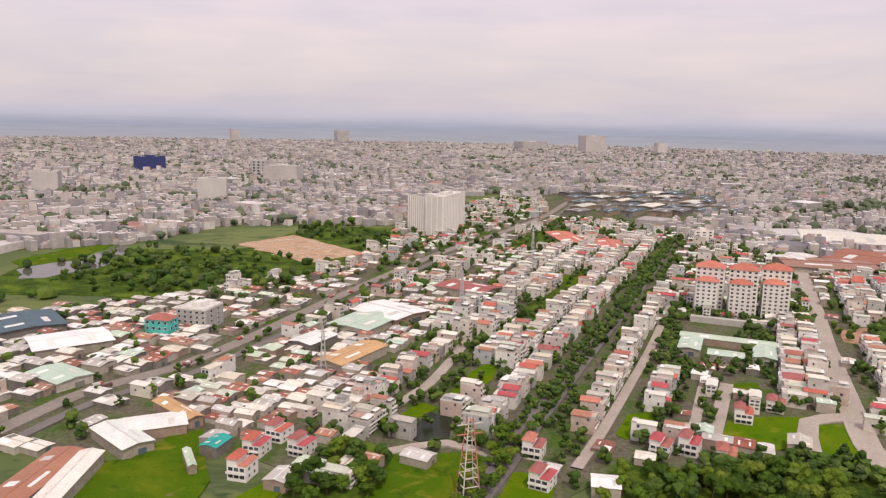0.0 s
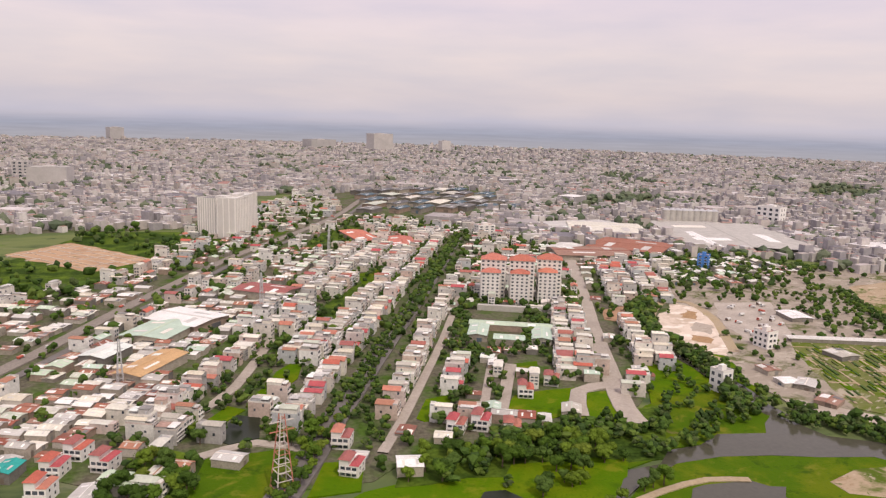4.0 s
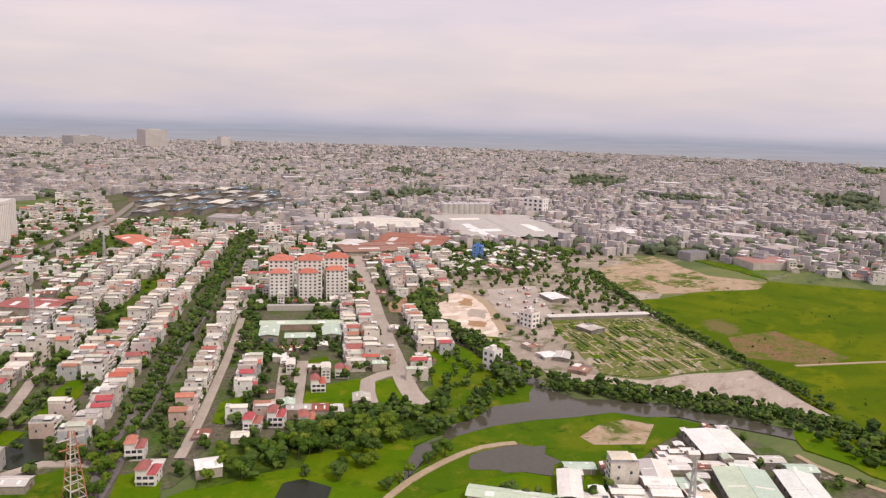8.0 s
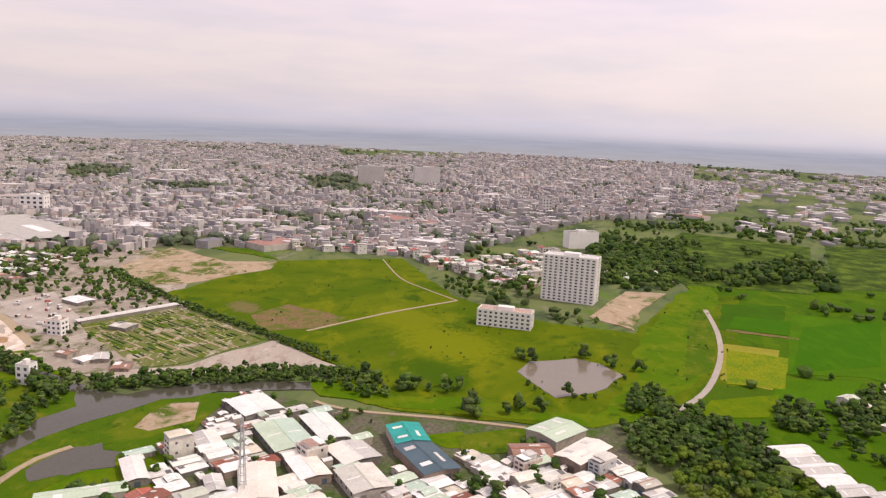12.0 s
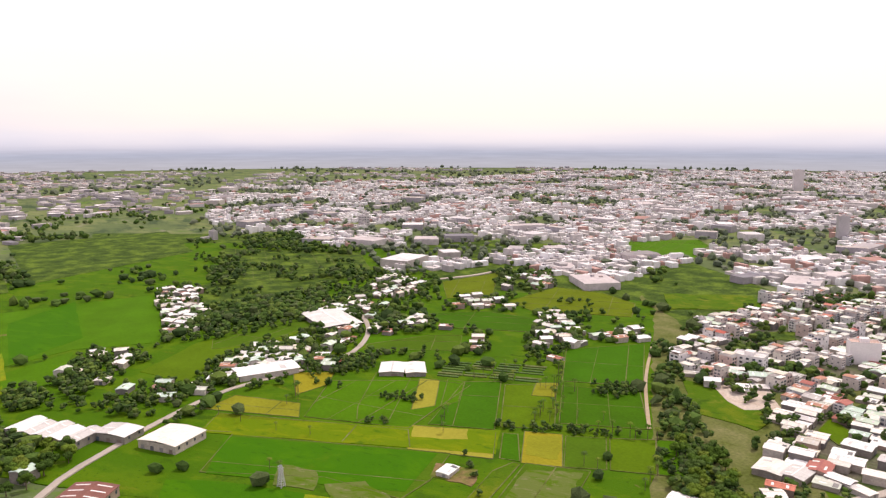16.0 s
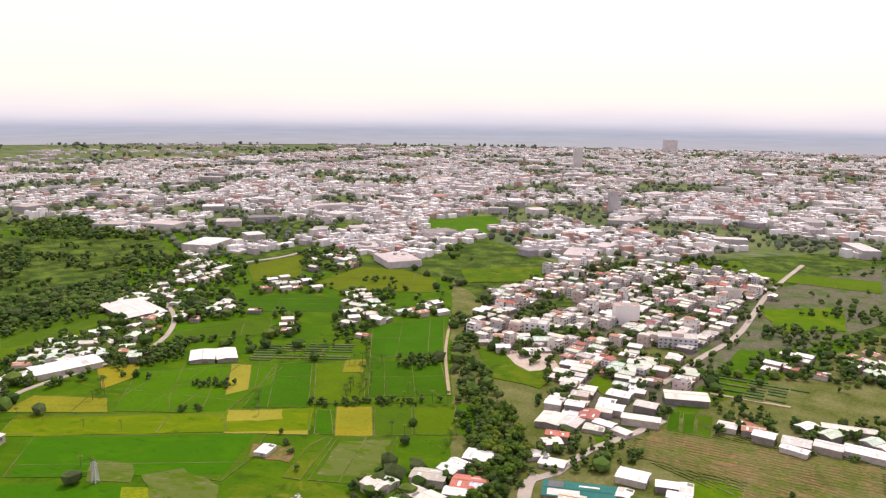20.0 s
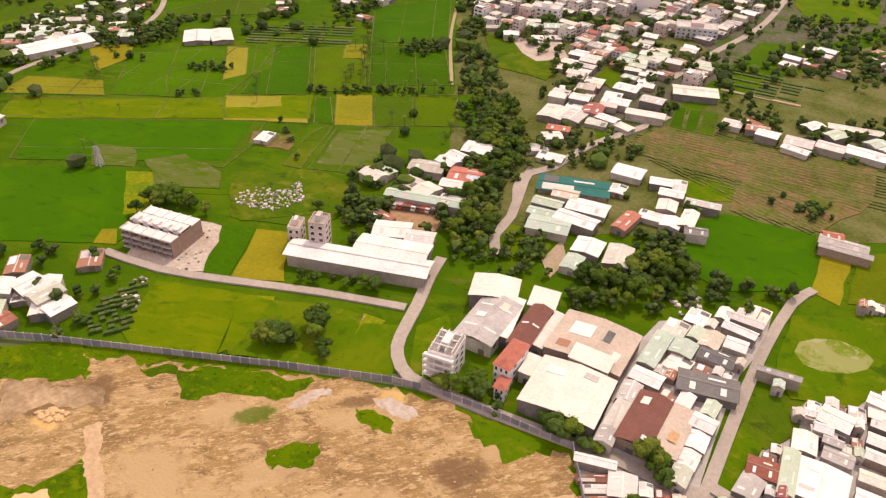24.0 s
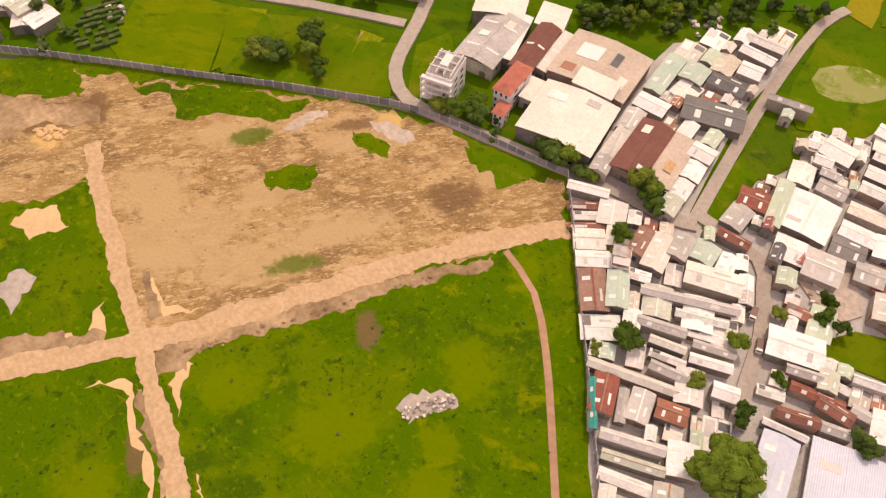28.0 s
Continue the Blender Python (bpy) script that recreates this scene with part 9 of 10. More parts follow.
SOUTH_GREENS = [([(184, -526), (151, -536), (97, -513), (94, -478), (141, -475)], GRASS), ([(103, -597), (57, -637), (36, -618), (40, -563), (62, -543)], CROP), ([(280, -779), (336, -711), (388, -768), (318, -839)], GRASS), ([(200, -1000), (140, -1060), (100, -980), (150, -950)], GRASS), ([(43, -818), (-25, -877), (-42, -788), (4, -748)], LUSH), ([(164, -534), (142, -563), (104, -526), (120, -505)], PALESITE), ([(230, -690), (205, -730), (190, -700), (212, -670)], SCRUB)]
for poly, m in SOUTH_GREENS:
    cover("town_plot", poly, .02, m, "open plot between town houses", "plot", amp=3)


def town_plot(x, y, t, w, d):
    """A house, a low roof or a tree, in patches."""
    k = noise.noise((x / 45.0, y / 45.0, 7.0)) + rnd.uniform(-.25, .25)
    if k < -.22:
        FARTREES.append((x, y, rnd.uniform(.8, 1.4)))
    elif k < .12:
        put_south(x, y, t + rnd.choice((0, 90, 0)), w * 1.15, d)
    else:
        put_lite(x, y, t + rnd.choice((0, 90, 0)), w * .85, d * .95)


SOUTH = [(248, -600), (288, -704), (297, -881), (148, -1017), (54, -931), (22, -724), (13, -533), (64, -550), (124, -532), (201, -545)]
district(SOUTH, heading([(31, -546), (30, -717)]), lambda x, y, t, w, d: town_plot(x, y, t, w, d), front=7.5, depth=13, lane=6, fill=.86)
TAKEN.append(SOUTH)
EDGE = [(744, 474), (873, 363), (794, 237), (941, 170), (853, 85), (746, 126), (713, 200), (798, 323)]
district(EDGE, heading([(873, 363), (730, 206)]), lambda x, y, t, w, d: (put_lite if rnd.random() < .55 else put_south)(x, y, t + rnd.choice((0, 90)), w, d), front=8, depth=15, lane=6, fill=.8)
for x, y in points_in(EDGE, 14, .5):
    FARTREES.append((x, y, rnd.uniform(.6, 1.2)))
for poly, st in (([(90, -544), (1.3, -503.2), (17, -706), (-92, -901), (-144.0, -465.6), (-21.9, -445.7)], 15), ([(114, -1000), (-45, -1300), (-92, -901), (11, -810)], 15), ([(46.0, -402.7), (-16.3, -529.2), (-108, -572), (-139.0, -458.4), (-62.7, -425.1)], 11)):
    for x, y in points_in(poly, st, .6):
        if is_free(x, y) and noise.noise((x / 40.0, y / 40.0, 6.0)) > .05:
            FARTREES.append((x, y, rnd.uniform(.5, 1.0)))
for x, y in points_in([(306, 382), (385, 517), (427, 560), (504, 531), (459, 388), (367, 404), (336, 348), (313, 290), (283, 290), (285, 315)], 9, .4):
    if is_free(x, y):
        FARTREES.append((x, y, rnd.uniform(.35, .75)))
for poly in ([(-47.1, -286.1), (-45.2, -301.2), (-56.2, -315.4), (-60.9, -342.2), (-77.1, -340.7), (-90.1, -337.1), (-101.2, -332.4), (-105.6, -318.9), (-89.5, -302.4), (-57.6, -273.1)], [(109.3, -398.1), (106.5, -433.1), (75.4, -415.8), (37.3, -371.4), (18.3, -338.6), (10.0, -311.7), (-12.0, -280.2), (-3.1, -264.1), (23.6, -298.9), (45.8, -351.4)], [(-7.2, -292.2), (-24.6, -304.1), (-35.1, -286.1), (-21.5, -273.5)], [(-112.3, -342.7), (-120.2, -357.4), (-125.5, -347.7), (-117.8, -333.6)]):
    for x, y in points_in(poly, 6, .75):
        FARTREES.append((x, y, rnd.uniform(.6, 1.1)))
PACKED = [(-102.0, -208.3), (-108.6, -227.9), (-139.2, -225.7), (-153.9, -225.7), (-165.0, -218.8), (-176.6, -193.1), (-181.8, -174.5), (-183.5, -142.8), (-174.3, -123.0)]
PACKED2 = [(-140.2, -231.2), (-137.4, -294.9), (-152.4, -382.3), (-230.7, -193.8), (-206.4, -197.2), (-187.9, -189.2), (-171.5, -219.3)]
OUTER = [(-162.0, -321.9), (-158.0, -368.9), (-201.5, -410.2), (-266.5, -199.8), (-231.0, -167.4)]
district(OUTER, heading([(-138.1, -229.3), (-134.5, -294.0)]), put_packed, front=6, depth=13, lane=1.6, fill=.96, reach=.3)


def fill_tight(poly, step, ang, put, size):
    """Small low roofs wherever a whole plot is still free."""
    c = Vector(np.mean(poly, axis=0))
    u = Vector((math.cos(ang), math.sin(ang)))
    v = Vector((-u.y, u.x))
    ex = max((Vector(p) - c).length for p in poly)
    n = int(ex / step) + 1
    for i in range(-n, n):
        for j in range(-n, n):
            p = c + u * (i + rnd.uniform(-.2, .2)) * step + v * (j + rnd.uniform(-.2, .2)) * step
            w, d = rnd.uniform(*size), rnd.uniform(*size) * 1.3
            if within(poly, p.x, p.y) and all(is_free(*(p + u * w * a + v * d * b)) for a, b in ((0, 0), (.45, .45), (-.45, .45), (.45, -.45), (-.45, -.45))):
                put(p.x, p.y, math.degrees(ang), w, d)
                TAKEN.append([tuple(p + u * w * a + v * d * b) for a, b in ((.5, .5), (-.5, .5), (-.5, -.5), (.5, -.5))])


LANES = [(-89.4, -248.1), (-94.0, -300.3), (-120.4, -331.2), (-125.6, -307.0), (-125.2, -286.2), (-131.7, -246.4), (-133.9, -222.4), (-113.4, -220.9), (-103.1, -220.6)]
for poly, ang in ((PACKED, heading([(-139.8, -195.0), (-165.3, -208.1)])), (PACKED2, heading([(-189.5, -198.3), (-203.8, -202.4)])), (LANES, heading([(-92.0, -266.8), (-103.8, -268.1)]))):
    for size in ((7, 9), (5, 6.5), (3, 4.5)):
        fill_tight(poly, size[0] * .6, ang, put_packed, size)

# ---- trees ----
for off, st, k in ((-3.5, 6.0, .72), (3.5, 6.0, .72), (0.0, 9.0, .65)):
    tree_row(AVENUE, st, k, off)
for poly in ([(125, 420), (161, 527), (167, 527), (134, 420)], [(218, 531), (230, 532), (180, 409), (174, 413)], [(139, 431), (182, 434), (177, 411), (133, 409)], [(168, 528), (218, 531), (223, 545), (172, 540)]):
    grove(poly, 7, .85, .85, True)
tree_row([(p[0] + 6, p[1] - 6) for p in HIGHWAY[:9]], 18, .7, 0, .4)
grove([(57.1, 256.6), (74.3, 286.5), (105.2, 283.0), (128.6, 290.5), (157.3, 302.3), (211.9, 308.7), (182.5, 261.8)], 7.5, 1.0, force=True, chance=.75)
grove([(-59.3, 268.6), (-42.0, 299.2), (-33.1, 305.2), (-18.1, 266.0), (-27.3, 253.0), (-51.7, 252.0)], 6.5, .9, chance=.85, force=True)
for poly, st, ch in (([(140, 478), (173, 537), (141, 431), (128, 420)], 9, .9), ([(168, 423), (216, 525), (229, 526), (187, 424)], 9, .9), ([(236, 498), (303, 621), (277, 546), (248, 485)], 9, .9), ([(169, 537), (239, 710), (247, 710), (179, 522)], 10, .9),
                     ([(75, 854), (171, 1005), (151, 884), (87, 783)], 14, .8), ([(292, 743), (316, 746), (358, 851), (317, 827)], 12, .9), ([(121.8, 341.1), (141.8, 384.0), (149.5, 384.4), (126.6, 331.4)], 9, .8), ([(179.3, 354.8), (199.5, 355.9), (213, 388), (194, 387)], 9, .7),
                     ([(10.8, 313.1), (21.4, 325.9), (29.8, 302.7), (21.4, 281.6), (7.9, 285.9)], 9, .8), ([(-23.9, 311.4), (-23.3, 336.7), (-15.3, 337.1), (-18.6, 305.9)], 9, .7), ([(-231, 714), (-214, 773), (-172, 619), (-187, 576)], 16, .7)):
    grove(poly, st, .9, ch, True)
grove([(111.9, 253.7), (142.2, 270.6), (170.1, 267.3), (200.9, 277.3), (264, 322), (270, 297), (185.0, 260.1), (155.2, 253.9), (109.9, 231.9)], 6.5, .9, .75, True)
for off in (0, 4):
    tree_row([(278, 295), (280.0, 270.1), (298.4, 261.4), (330, 229), (346, 207), (364, 162), (356.6, 135.5)], 4.5, .85, off, .05)
for off in (-2.5, 2.5):
    tree_row([(526, 526), (460, 388), (414, 256), (385, 181)], 4, .6, off, .03)
tree_row([(284, 397), (277, 363), (272, 326), (274, 301)], 5, .8, 3, .05)
for off in (-3, 3):
    tree_row([(266, 337), (276, 393), (279, 435), (303, 498), (363, 571), (439, 632)], 6, 1.0, off, .08)
for x, y in points_in([(250, 399), (302, 452), (310, 435), (292, 347), (267, 306), (232.8, 296.5), (199.8, 307.0)], 8, .4):
    if is_free(x, y):
        FARTREES.append((x, y, rnd.uniform(.5, 1.1)))
for x, y in points_in([(379, 584), (498, 641), (694, 642), (500, 452), (368, 473), (322, 472)], 11, .35):
    if is_free(x, y):
        FARTREES.append((x, y, rnd.uniform(.5, 1.0)))
tree_row([(125.2, 219.8), (144.6, 228.9), (168.4, 237.1)], 6, .8, 0, .2)
tree_row([(355.7, 121.3), (364.7, 102.8), (367.4, 82.0)], 9, 1.0, 0, .1)
tree_row([(418, 60), (398, 40), (381.8, 19.5), (408, 0), (465, -13)], 13, .6, 0, .3)
for x, y in ((365, 148), (363.5, 117.8), (377.6, 96.0), (376.3, 85.5), (364.7, 110.3), (460, 69), (457, 59), (486, 26), (476, 3), (349.3, 66.6), (361.6, 41.0), (365.0, 29.3), (398, 18), (475, -17), (361.0, 137.9), (338, 225), (291.4, 268.1), (246.4, 300.8), (355.3, 144.9), (336.9, 63.3), (351.0, 45.6)):
    plant(x, y, 1.5)
grove([(379.2, -19.8), (425, -22), (443, -44), (401, -48)], 11, 1.1, .9, True)
grove([(340.5, -34.4), (386.4, -67.3), (406, -98), (358.6, -110.2), (307.5, -135.8), (286.0, -116.8), (268.2, -91.1), (295.6, -55.6)], 9.5, 1.0, .9, True)
grove([(694, 224), (702, 196), (659, 135), (605, 133), (632, 198)], 12, 1.0, .9, True)
grove([(582, 78), (624, 55), (596, 36), (571, 66)], 12, .9, .8, True)
CANAL_TREES = [(261, -589), (248, -600), (161, -500), (92.3, -437.6), (41.3, -391.7), (22.5, -324.6), (42.6, -337.7), (72.9, -384.8), (130.7, -431.3)]
grove(CANAL_TREES, 8, .95, .9, True)
grove([(9.0, -272.9), (43.9, -332.2), (93.8, -421.7), (83.6, -431.7), (36.0, -356.4), (14.6, -313.9), (-7.1, -281.8)], 8, 1.0, .9, True)
grove([(-44.4, -290.4), (-43.0, -306.2), (-59.7, -327.7), (-76.3, -334.2), (-89.6, -323.9), (-86.1, -299.8), (-56.0, -277.2)], 8, 1.0, .95, True)
Stock(big_tree_build).put(*(-188.2, -157.0), 0, 0, (1.15, 1.15, 1))
for x, y, s in ((21.1, -177.1, 1.15), (17.5, -181.5, 1.3), (24.0, -180.5, 1.0), (14.0, -184.0, .8), (12.1, -196.8, 1.45), (9.0, -193.5, 1.2), (2.0, -190.0, .8), (-1.5, -187.0, .7), (144.9, -211.3, 1.2), (139.0, -212.0, 1.4), (134.9, -213.9, 1.2), (129.0, -216.1, 1.0), (146.5, -205.7, 1.0), (141.0, -207.0, 1.1),
                (-54.5, -213.0, 1.2), (-58.5, -210.8, 1.1), (-46.8, -204.6, 1.1), (-49.0, -206.8, .9), (-91.0, -213.6, 1.35), (-93.2, -214.6, 1.1), (-119.5, -222.0, 1.0), (-122.0, -224.0, 1.1), (-128.0, -219.5, .9), (-100.5, -215.0, .8), (-104.0, -216.5, .7), (42.0, -214.0, .7), (37.0, -216.5, .7), (25.0, -224.0, .6), (18.0, -228.0, .8), (14.0, -231.0, .9)):
    TREES[rnd.randrange(4)].put(x, y, -.1, rnd.uniform(0, 360), (s * 1.15, s * 1.15, s * .9))
for x, y, s in ((*(24.9, -181.1), 1.1), (*(15.3, -199.3), 1.2), (*(17.7, -180.9), .9), (*(-58.9, -209.2), .9), (*(-87.4, -213.1), 1.0), (*(-118.3, -227.4), 1.0), (*(-125.0, -202.7), .9),
                (*(-124.6, -202.0), 0.9), (*(-128.4, -194.9), 0.6), (*(-147.1, -172.8), 1.0), (*(-169.1, -175.2), 0.85), (*(-171.3, -194.2), 0.8), (*(-185.1, -225.8), 0.9), (*(-186.3, -192.4), 0.7), (*(-141.8, -165.1), 0.7), (*(-183.7, -175.1), 1.0), (*(-175.8, -212.0), 0.7), (*(-186.9, -219.3), 0.7), (*(-192.4, -219.5), 0.7), (*(-212.7, -190.2), 0.9), (*(-191.4, -240.9), 1.0), (*(-118.9, -222.8), 1.1), (*(-126.0, -218.5), 0.8), (*(-84.0, -216.1), 1.1), (*(-106.1, -218.5), 0.6), (*(81.1, -258.6), .7)):
    plant(x, y, s)
for line, st, s in (([(142.5, -197.2), (151.1, -218.6), (131.5, -218.4), (110.7, -216.7)], 6, .9), ([(154.6, -137.2), (148.1, -149.4), (134.9, -155.6)], 6, .9), ([(39.5, -219.4), (9.8, -236.4)], 7, .5), ([(194.8, -355.9), (155.1, -394.0), (108.5, -434.2)], 9, .7), ([(171.8, -310.7), (120.0, -280.0)], 14, .6), ([(338, -300), (314.9, -313.2)], 7, .9),
                    ([(203, -446), (179, -458)], 8, .8), ([(64.9, -273.8), (52.9, -250.8), (80.8, -281.3)], 7, .8), ([(-106.2, -339.2), (-118.8, -345.5)], 8, .8), ([(-106.7, -428.0), (-111.2, -439.7)], 9, 1)):
    tree_row(line, st, s)
for line in ([(181.2, -387.7), (229, -441), (291, -511)], [(321.7, -215.7), (228.6, -262.1)], [(264, -411), (245, -427)], [(173.8, -408.4), (152.5, -426.7)], [(122.2, -353.1), (103.9, -368.8)], [(221.1, -215.1), (204.3, -208.9)]):
    for a, b in zip(line, line[1:]):
        n = max(2, int(math.dist(a, b) / 24))
        for i in range(n):
            k = rnd.uniform(.7, 1.1)
            PALM.put(a[0] + (b[0] - a[0]) * i / n + rnd.uniform(-3, 3), a[1] + (b[1] - a[1]) * i / n + rnd.uniform(-3, 3), 0, rnd.uniform(0, 360), (k, k, k))

for poly, st, ch, k in (([(1191, -492), (1150, -666), (656, -554), (560, -514), (509, -410), (540, -342), (543, -267)], 15, .5, 1.0), ([(587, -296), (620, -343), (574, -423), (512, -381), (502, -300), (508, -250)], 11, .7, .9), ([(1132, -506), (1092, -669), (905, -596), (875, -435)], 17, .8, 1.2), ([(750, -449), (775, -522), (695, -490), (684, -428)], 17, .8, 1.2),
                        ([(1178, 10), (1051, -14), (904, 29), (865, 66), (977, 103), (1179, 73)], 17, .6, 1.2), ([(1177, -81), (1108, -134), (991, -136), (967, -87)], 17, .9, 1.3), ([(1106, -189), (848, -179), (850, -157), (1045, -165)], 15, .7, 1.2), ([(657, -426), (656, -554), (522, -548), (448, -479), (489, -387), (524, -356)], 13, .4, .9), ([(384, -306), (387, -361), (353, -361), (338, -346), (353, -299)], 10, .7, .8),
                        ([(28, -696), (11, -810), (-86, -954), (-122, -650), (-67, -632), (-6, -646)], 12, .5, .9), ([(219, -1003), (179, -1154), (120, -1042), (157, -961)], 15, .7, 1.1), ([(-73.0, -422.9), (-109.3, -445.4), (-125.2, -431.1), (-108.4, -415.3)], 9, .35, .6), ([(-58.6, -329.7), (-57.5, -389.1), (-66.6, -383.1), (-70.6, -328.9)], 8, .6, .8), ([(40.5, -352.2), (46.0, -402.7), (16.0, -441.9), (-9.2, -417.4), (13.6, -377.8)], 9, .4, .7),
                        ([(334, -407), (274, -480), (261, -467), (324, -400)], 13, .6, .6), ([(489, -523), (436, -606), (412, -592), (455, -504)], 13, .6, .7), ([(511, -640), (415, -773), (287, -623), (334, -581)], 16, .35, .8), ([(794, 139), (1009, 60), (1049, -32), (822, -44), (771, -4), (787, 67)], 14, .6, 1.2), ([(1249, 152), (1621, -2), (1098, -30), (940, 128)], 19, .45, 1.3),
                        ([(307, 253), (376, 170), (359.9, 139.3), (348.4, 153.2), (329.5, 205.4)], 8, .7, .8), ([(290.1, 160.0), (315.4, 115.4), (301.5, 107.9), (285.4, 134.1)], 10, .4, .6), ([(371.3, -21.0), (424, -65), (334.1, -69.4), (306.7, -33.6)], 9, .8, 1.0), ([(337.1, 167.1), (350.7, 150.4), (351.4, 119.1), (334.4, 125.6)], 8, .8, 1.0), ([(-363, 560), (-373, 676), (-216, 780), (-98, 701), (-165, 594), (-274, 564)], 17, .4, 1.0),
                        ([(-186, 927), (-52, 1057), (-39, 802), (-85, 779), (-147, 865)], 17, .7, 1.2), ([(-452, 912), (-411, 999), (-340, 839), (-391, 812)], 20, .8, 1.4), ([(-82, 747), (-54, 837), (10, 808), (-24, 709)], 17, .6, 1.0), ([(499, 4774), (1075, 4678), (1550, 4543), (1551, 4543), (500, 4774)], 60, .6, 3), ([(276, 465), (398, 645), (339, 526), (264, 419)], 10, .8, 1.0)):
    for x, y in points_in(poly, st * .8, min(1, ch * 1.7)):
        if st < 12 or noise.noise((x / 55.0, y / 55.0, 3.0)) > (-.05 if st < 15 else .1):
            FARTREES.append((x, y, k * rnd.uniform(.6, 1.2)))
for poly, st, ch, k in (([(1102, -544), (1072, -628), (900, -662), (850, -624), (926, -557), (999, -506)], 13, .9, 1.5), ([(765, -509), (710, -583), (643, -545), (702, -484)], 11, .95, 1.3), ([(569, -279), (633, -332), (638, -392), (626, -457), (573, -432), (540, -370), (531, -318), (550, -272)], 8.5, .95, 1.25),
                        ([(945, -431), (904, -467), (782, -423), (712, -363), (756, -362)], 13, .8, 1.4), ([(196, -357), (145, -406), (139, -398), (190, -352)], 4.5, .8, .55), ([(291, -326), (265, -348), (256, -340), (281, -318)], 5, .9, .6), ([(257, -291), (241, -306), (235, -302), (251, -287)], 4.5, .8, .5),
                        ([(215, -462), (194, -484), (178, -468), (198, -448)], 5, .8, .7), ([(396, -313), (361, -363), (345, -352), (378, -308)], 7, .85, 1.0), ([(474, -428), (432, -478), (408, -458), (448, -412)], 8, .7, 1.0),
                        ([(366, -31), (404, -76), (384, -97), (350, -112), (325, -130), (302, -84), (315, -57), (331, -29)], 7, .66, 1.1), ([(447, -108), (457, -127), (418, -130), (399, -111)], 7, .9, 1.1), ([(446, -145), (507, -176), (417, -163), (417, -145)], 8, .9, 1.2), ([(880, -30), (1109, -162), (949, -190), (837, -76)], 12, .85, 1.5),
                        ([(1010, 126), (1158, 12), (832, -15), (765, 62)], 11, .85, 1.4), ([(427, -17), (446, -41), (392, -44), (385, -21)], 7, .9, 1.2), ([(-346, 692), (-324, 783), (-252, 788), (-178, 675), (-124, 630), (-119, 540), (-183, 561), (-233, 577), (-294, 600)], 12, .38, 1.2), ([(86, 279), (112, 289), (157, 293), (142, 266), (119, 269), (90, 263)], 6.5, .9, 1.1),
                        ([(60, 250), (90, 262), (112, 258), (100, 245)], 7, .5, .9), ([(269, 292), (288, 275), (354, 188), (344, 181), (275, 266), (260, 286)], 5, .8, .8), ([(303, 505), (271, 441), (265, 404), (285, 374), (277, 376), (256, 404), (262, 446), (296, 506)], 5.5, .8, .9), ([(240, 312), (250, 325), (262, 318), (252, 300)], 6, .9, 1.2)):
    for x, y in points_in(poly, st, ch):
        FARTREES.append((x, y, k * rnd.uniform(.7, 1.25)))
for line, n in (([(255, -465), (172, -382)], 12), ([(196, -411), (187, -369)], 7), ([(279, -443), (280, -396)], 6), ([(96, -383), (79, -356)], 5), ([(150, -402), (100, -430)], 8), ([(230, -340), (205, -318)], 4), ([(330, -280), (305, -262)], 5), ([(215, -440), (240, -420)], 5)):
    for i in range(n):
        f = i / n
        PALM.put(line[0][0] + (line[1][0] - line[0][0]) * f + rnd.uniform(-4, 4), line[0][1] + (line[1][1] - line[0][1]) * f + rnd.uniform(-4, 4), 0, rnd.uniform(0, 360), (rnd.uniform(.8, 1.2),) * 3)
for poly, st, ch, k in (([(414, -105), (453, -112), (448, -136), (405, -135), (388, -180), (399, -220), (369, -218), (345, -170), (388, -142)], 7, .7, 1.0), ([(443, -136), (523, -159), (481, -192), (518, -220), (483, -217), (448, -181), (407, -145)], 7.5, .75, 1.0), ([(572, -310), (634, -335), (641, -420), (685, -486), (575, -420), (503, -345), (534, -323)], 10, .8, 1.2),
                        ([(448, -284), (461, -338), (411, -338), (387, -314)], 8, .6, 1.0), ([(597, -263), (498, -225), (542, -269), (548, -282)], 9, .7, 1.0), ([(1414, 49), (1478, -180), (1250, -409), (1135, -381), (1334, -170), (1310, 42)], 17, .6, 1.6), ([(155, 200), (190, 190), (215, 172), (165, 168), (135, 190)], 7, .5, .8)):
    for x, y in points_in(poly, st, ch):
        if is_free(x, y):
            FARTREES.append((x, y, k * rnd.uniform(.7, 1.25)))
for x, y in points_in(MAIN_GREEN, 11, .5):
    if noise.noise((x / 50.0, y / 50.0, 11.0)) > .18:
        FARTREES.append((x, y, rnd.uniform(.12, .3)))
for poly, st, ch, k in (([(69.7, -262.1), (79.3, -279.0), (56.7, -280.4), (44.7, -263.9), (54.7, -255.3)], 5.5, .85, .9), ([(2.6, -310.2), (-8.5, -323.2), (-21.4, -314.9), (-23.7, -298.9), (-10.5, -293.4)], 5, .7, .8), ([(-48.5, -344.8), (-61.9, -359.6), (-79.9, -341.7), (-67.9, -314.9)], 6, .8, .9), ([(64.1, -376.0), (72.7, -412.3), (55.1, -405.2), (30.0, -350.2)], 5, .7, .7)):
    for x, y in points_in(poly, st, ch):
        FARTREES.append((x, y, k * rnd.uniform(.7, 1.2)))
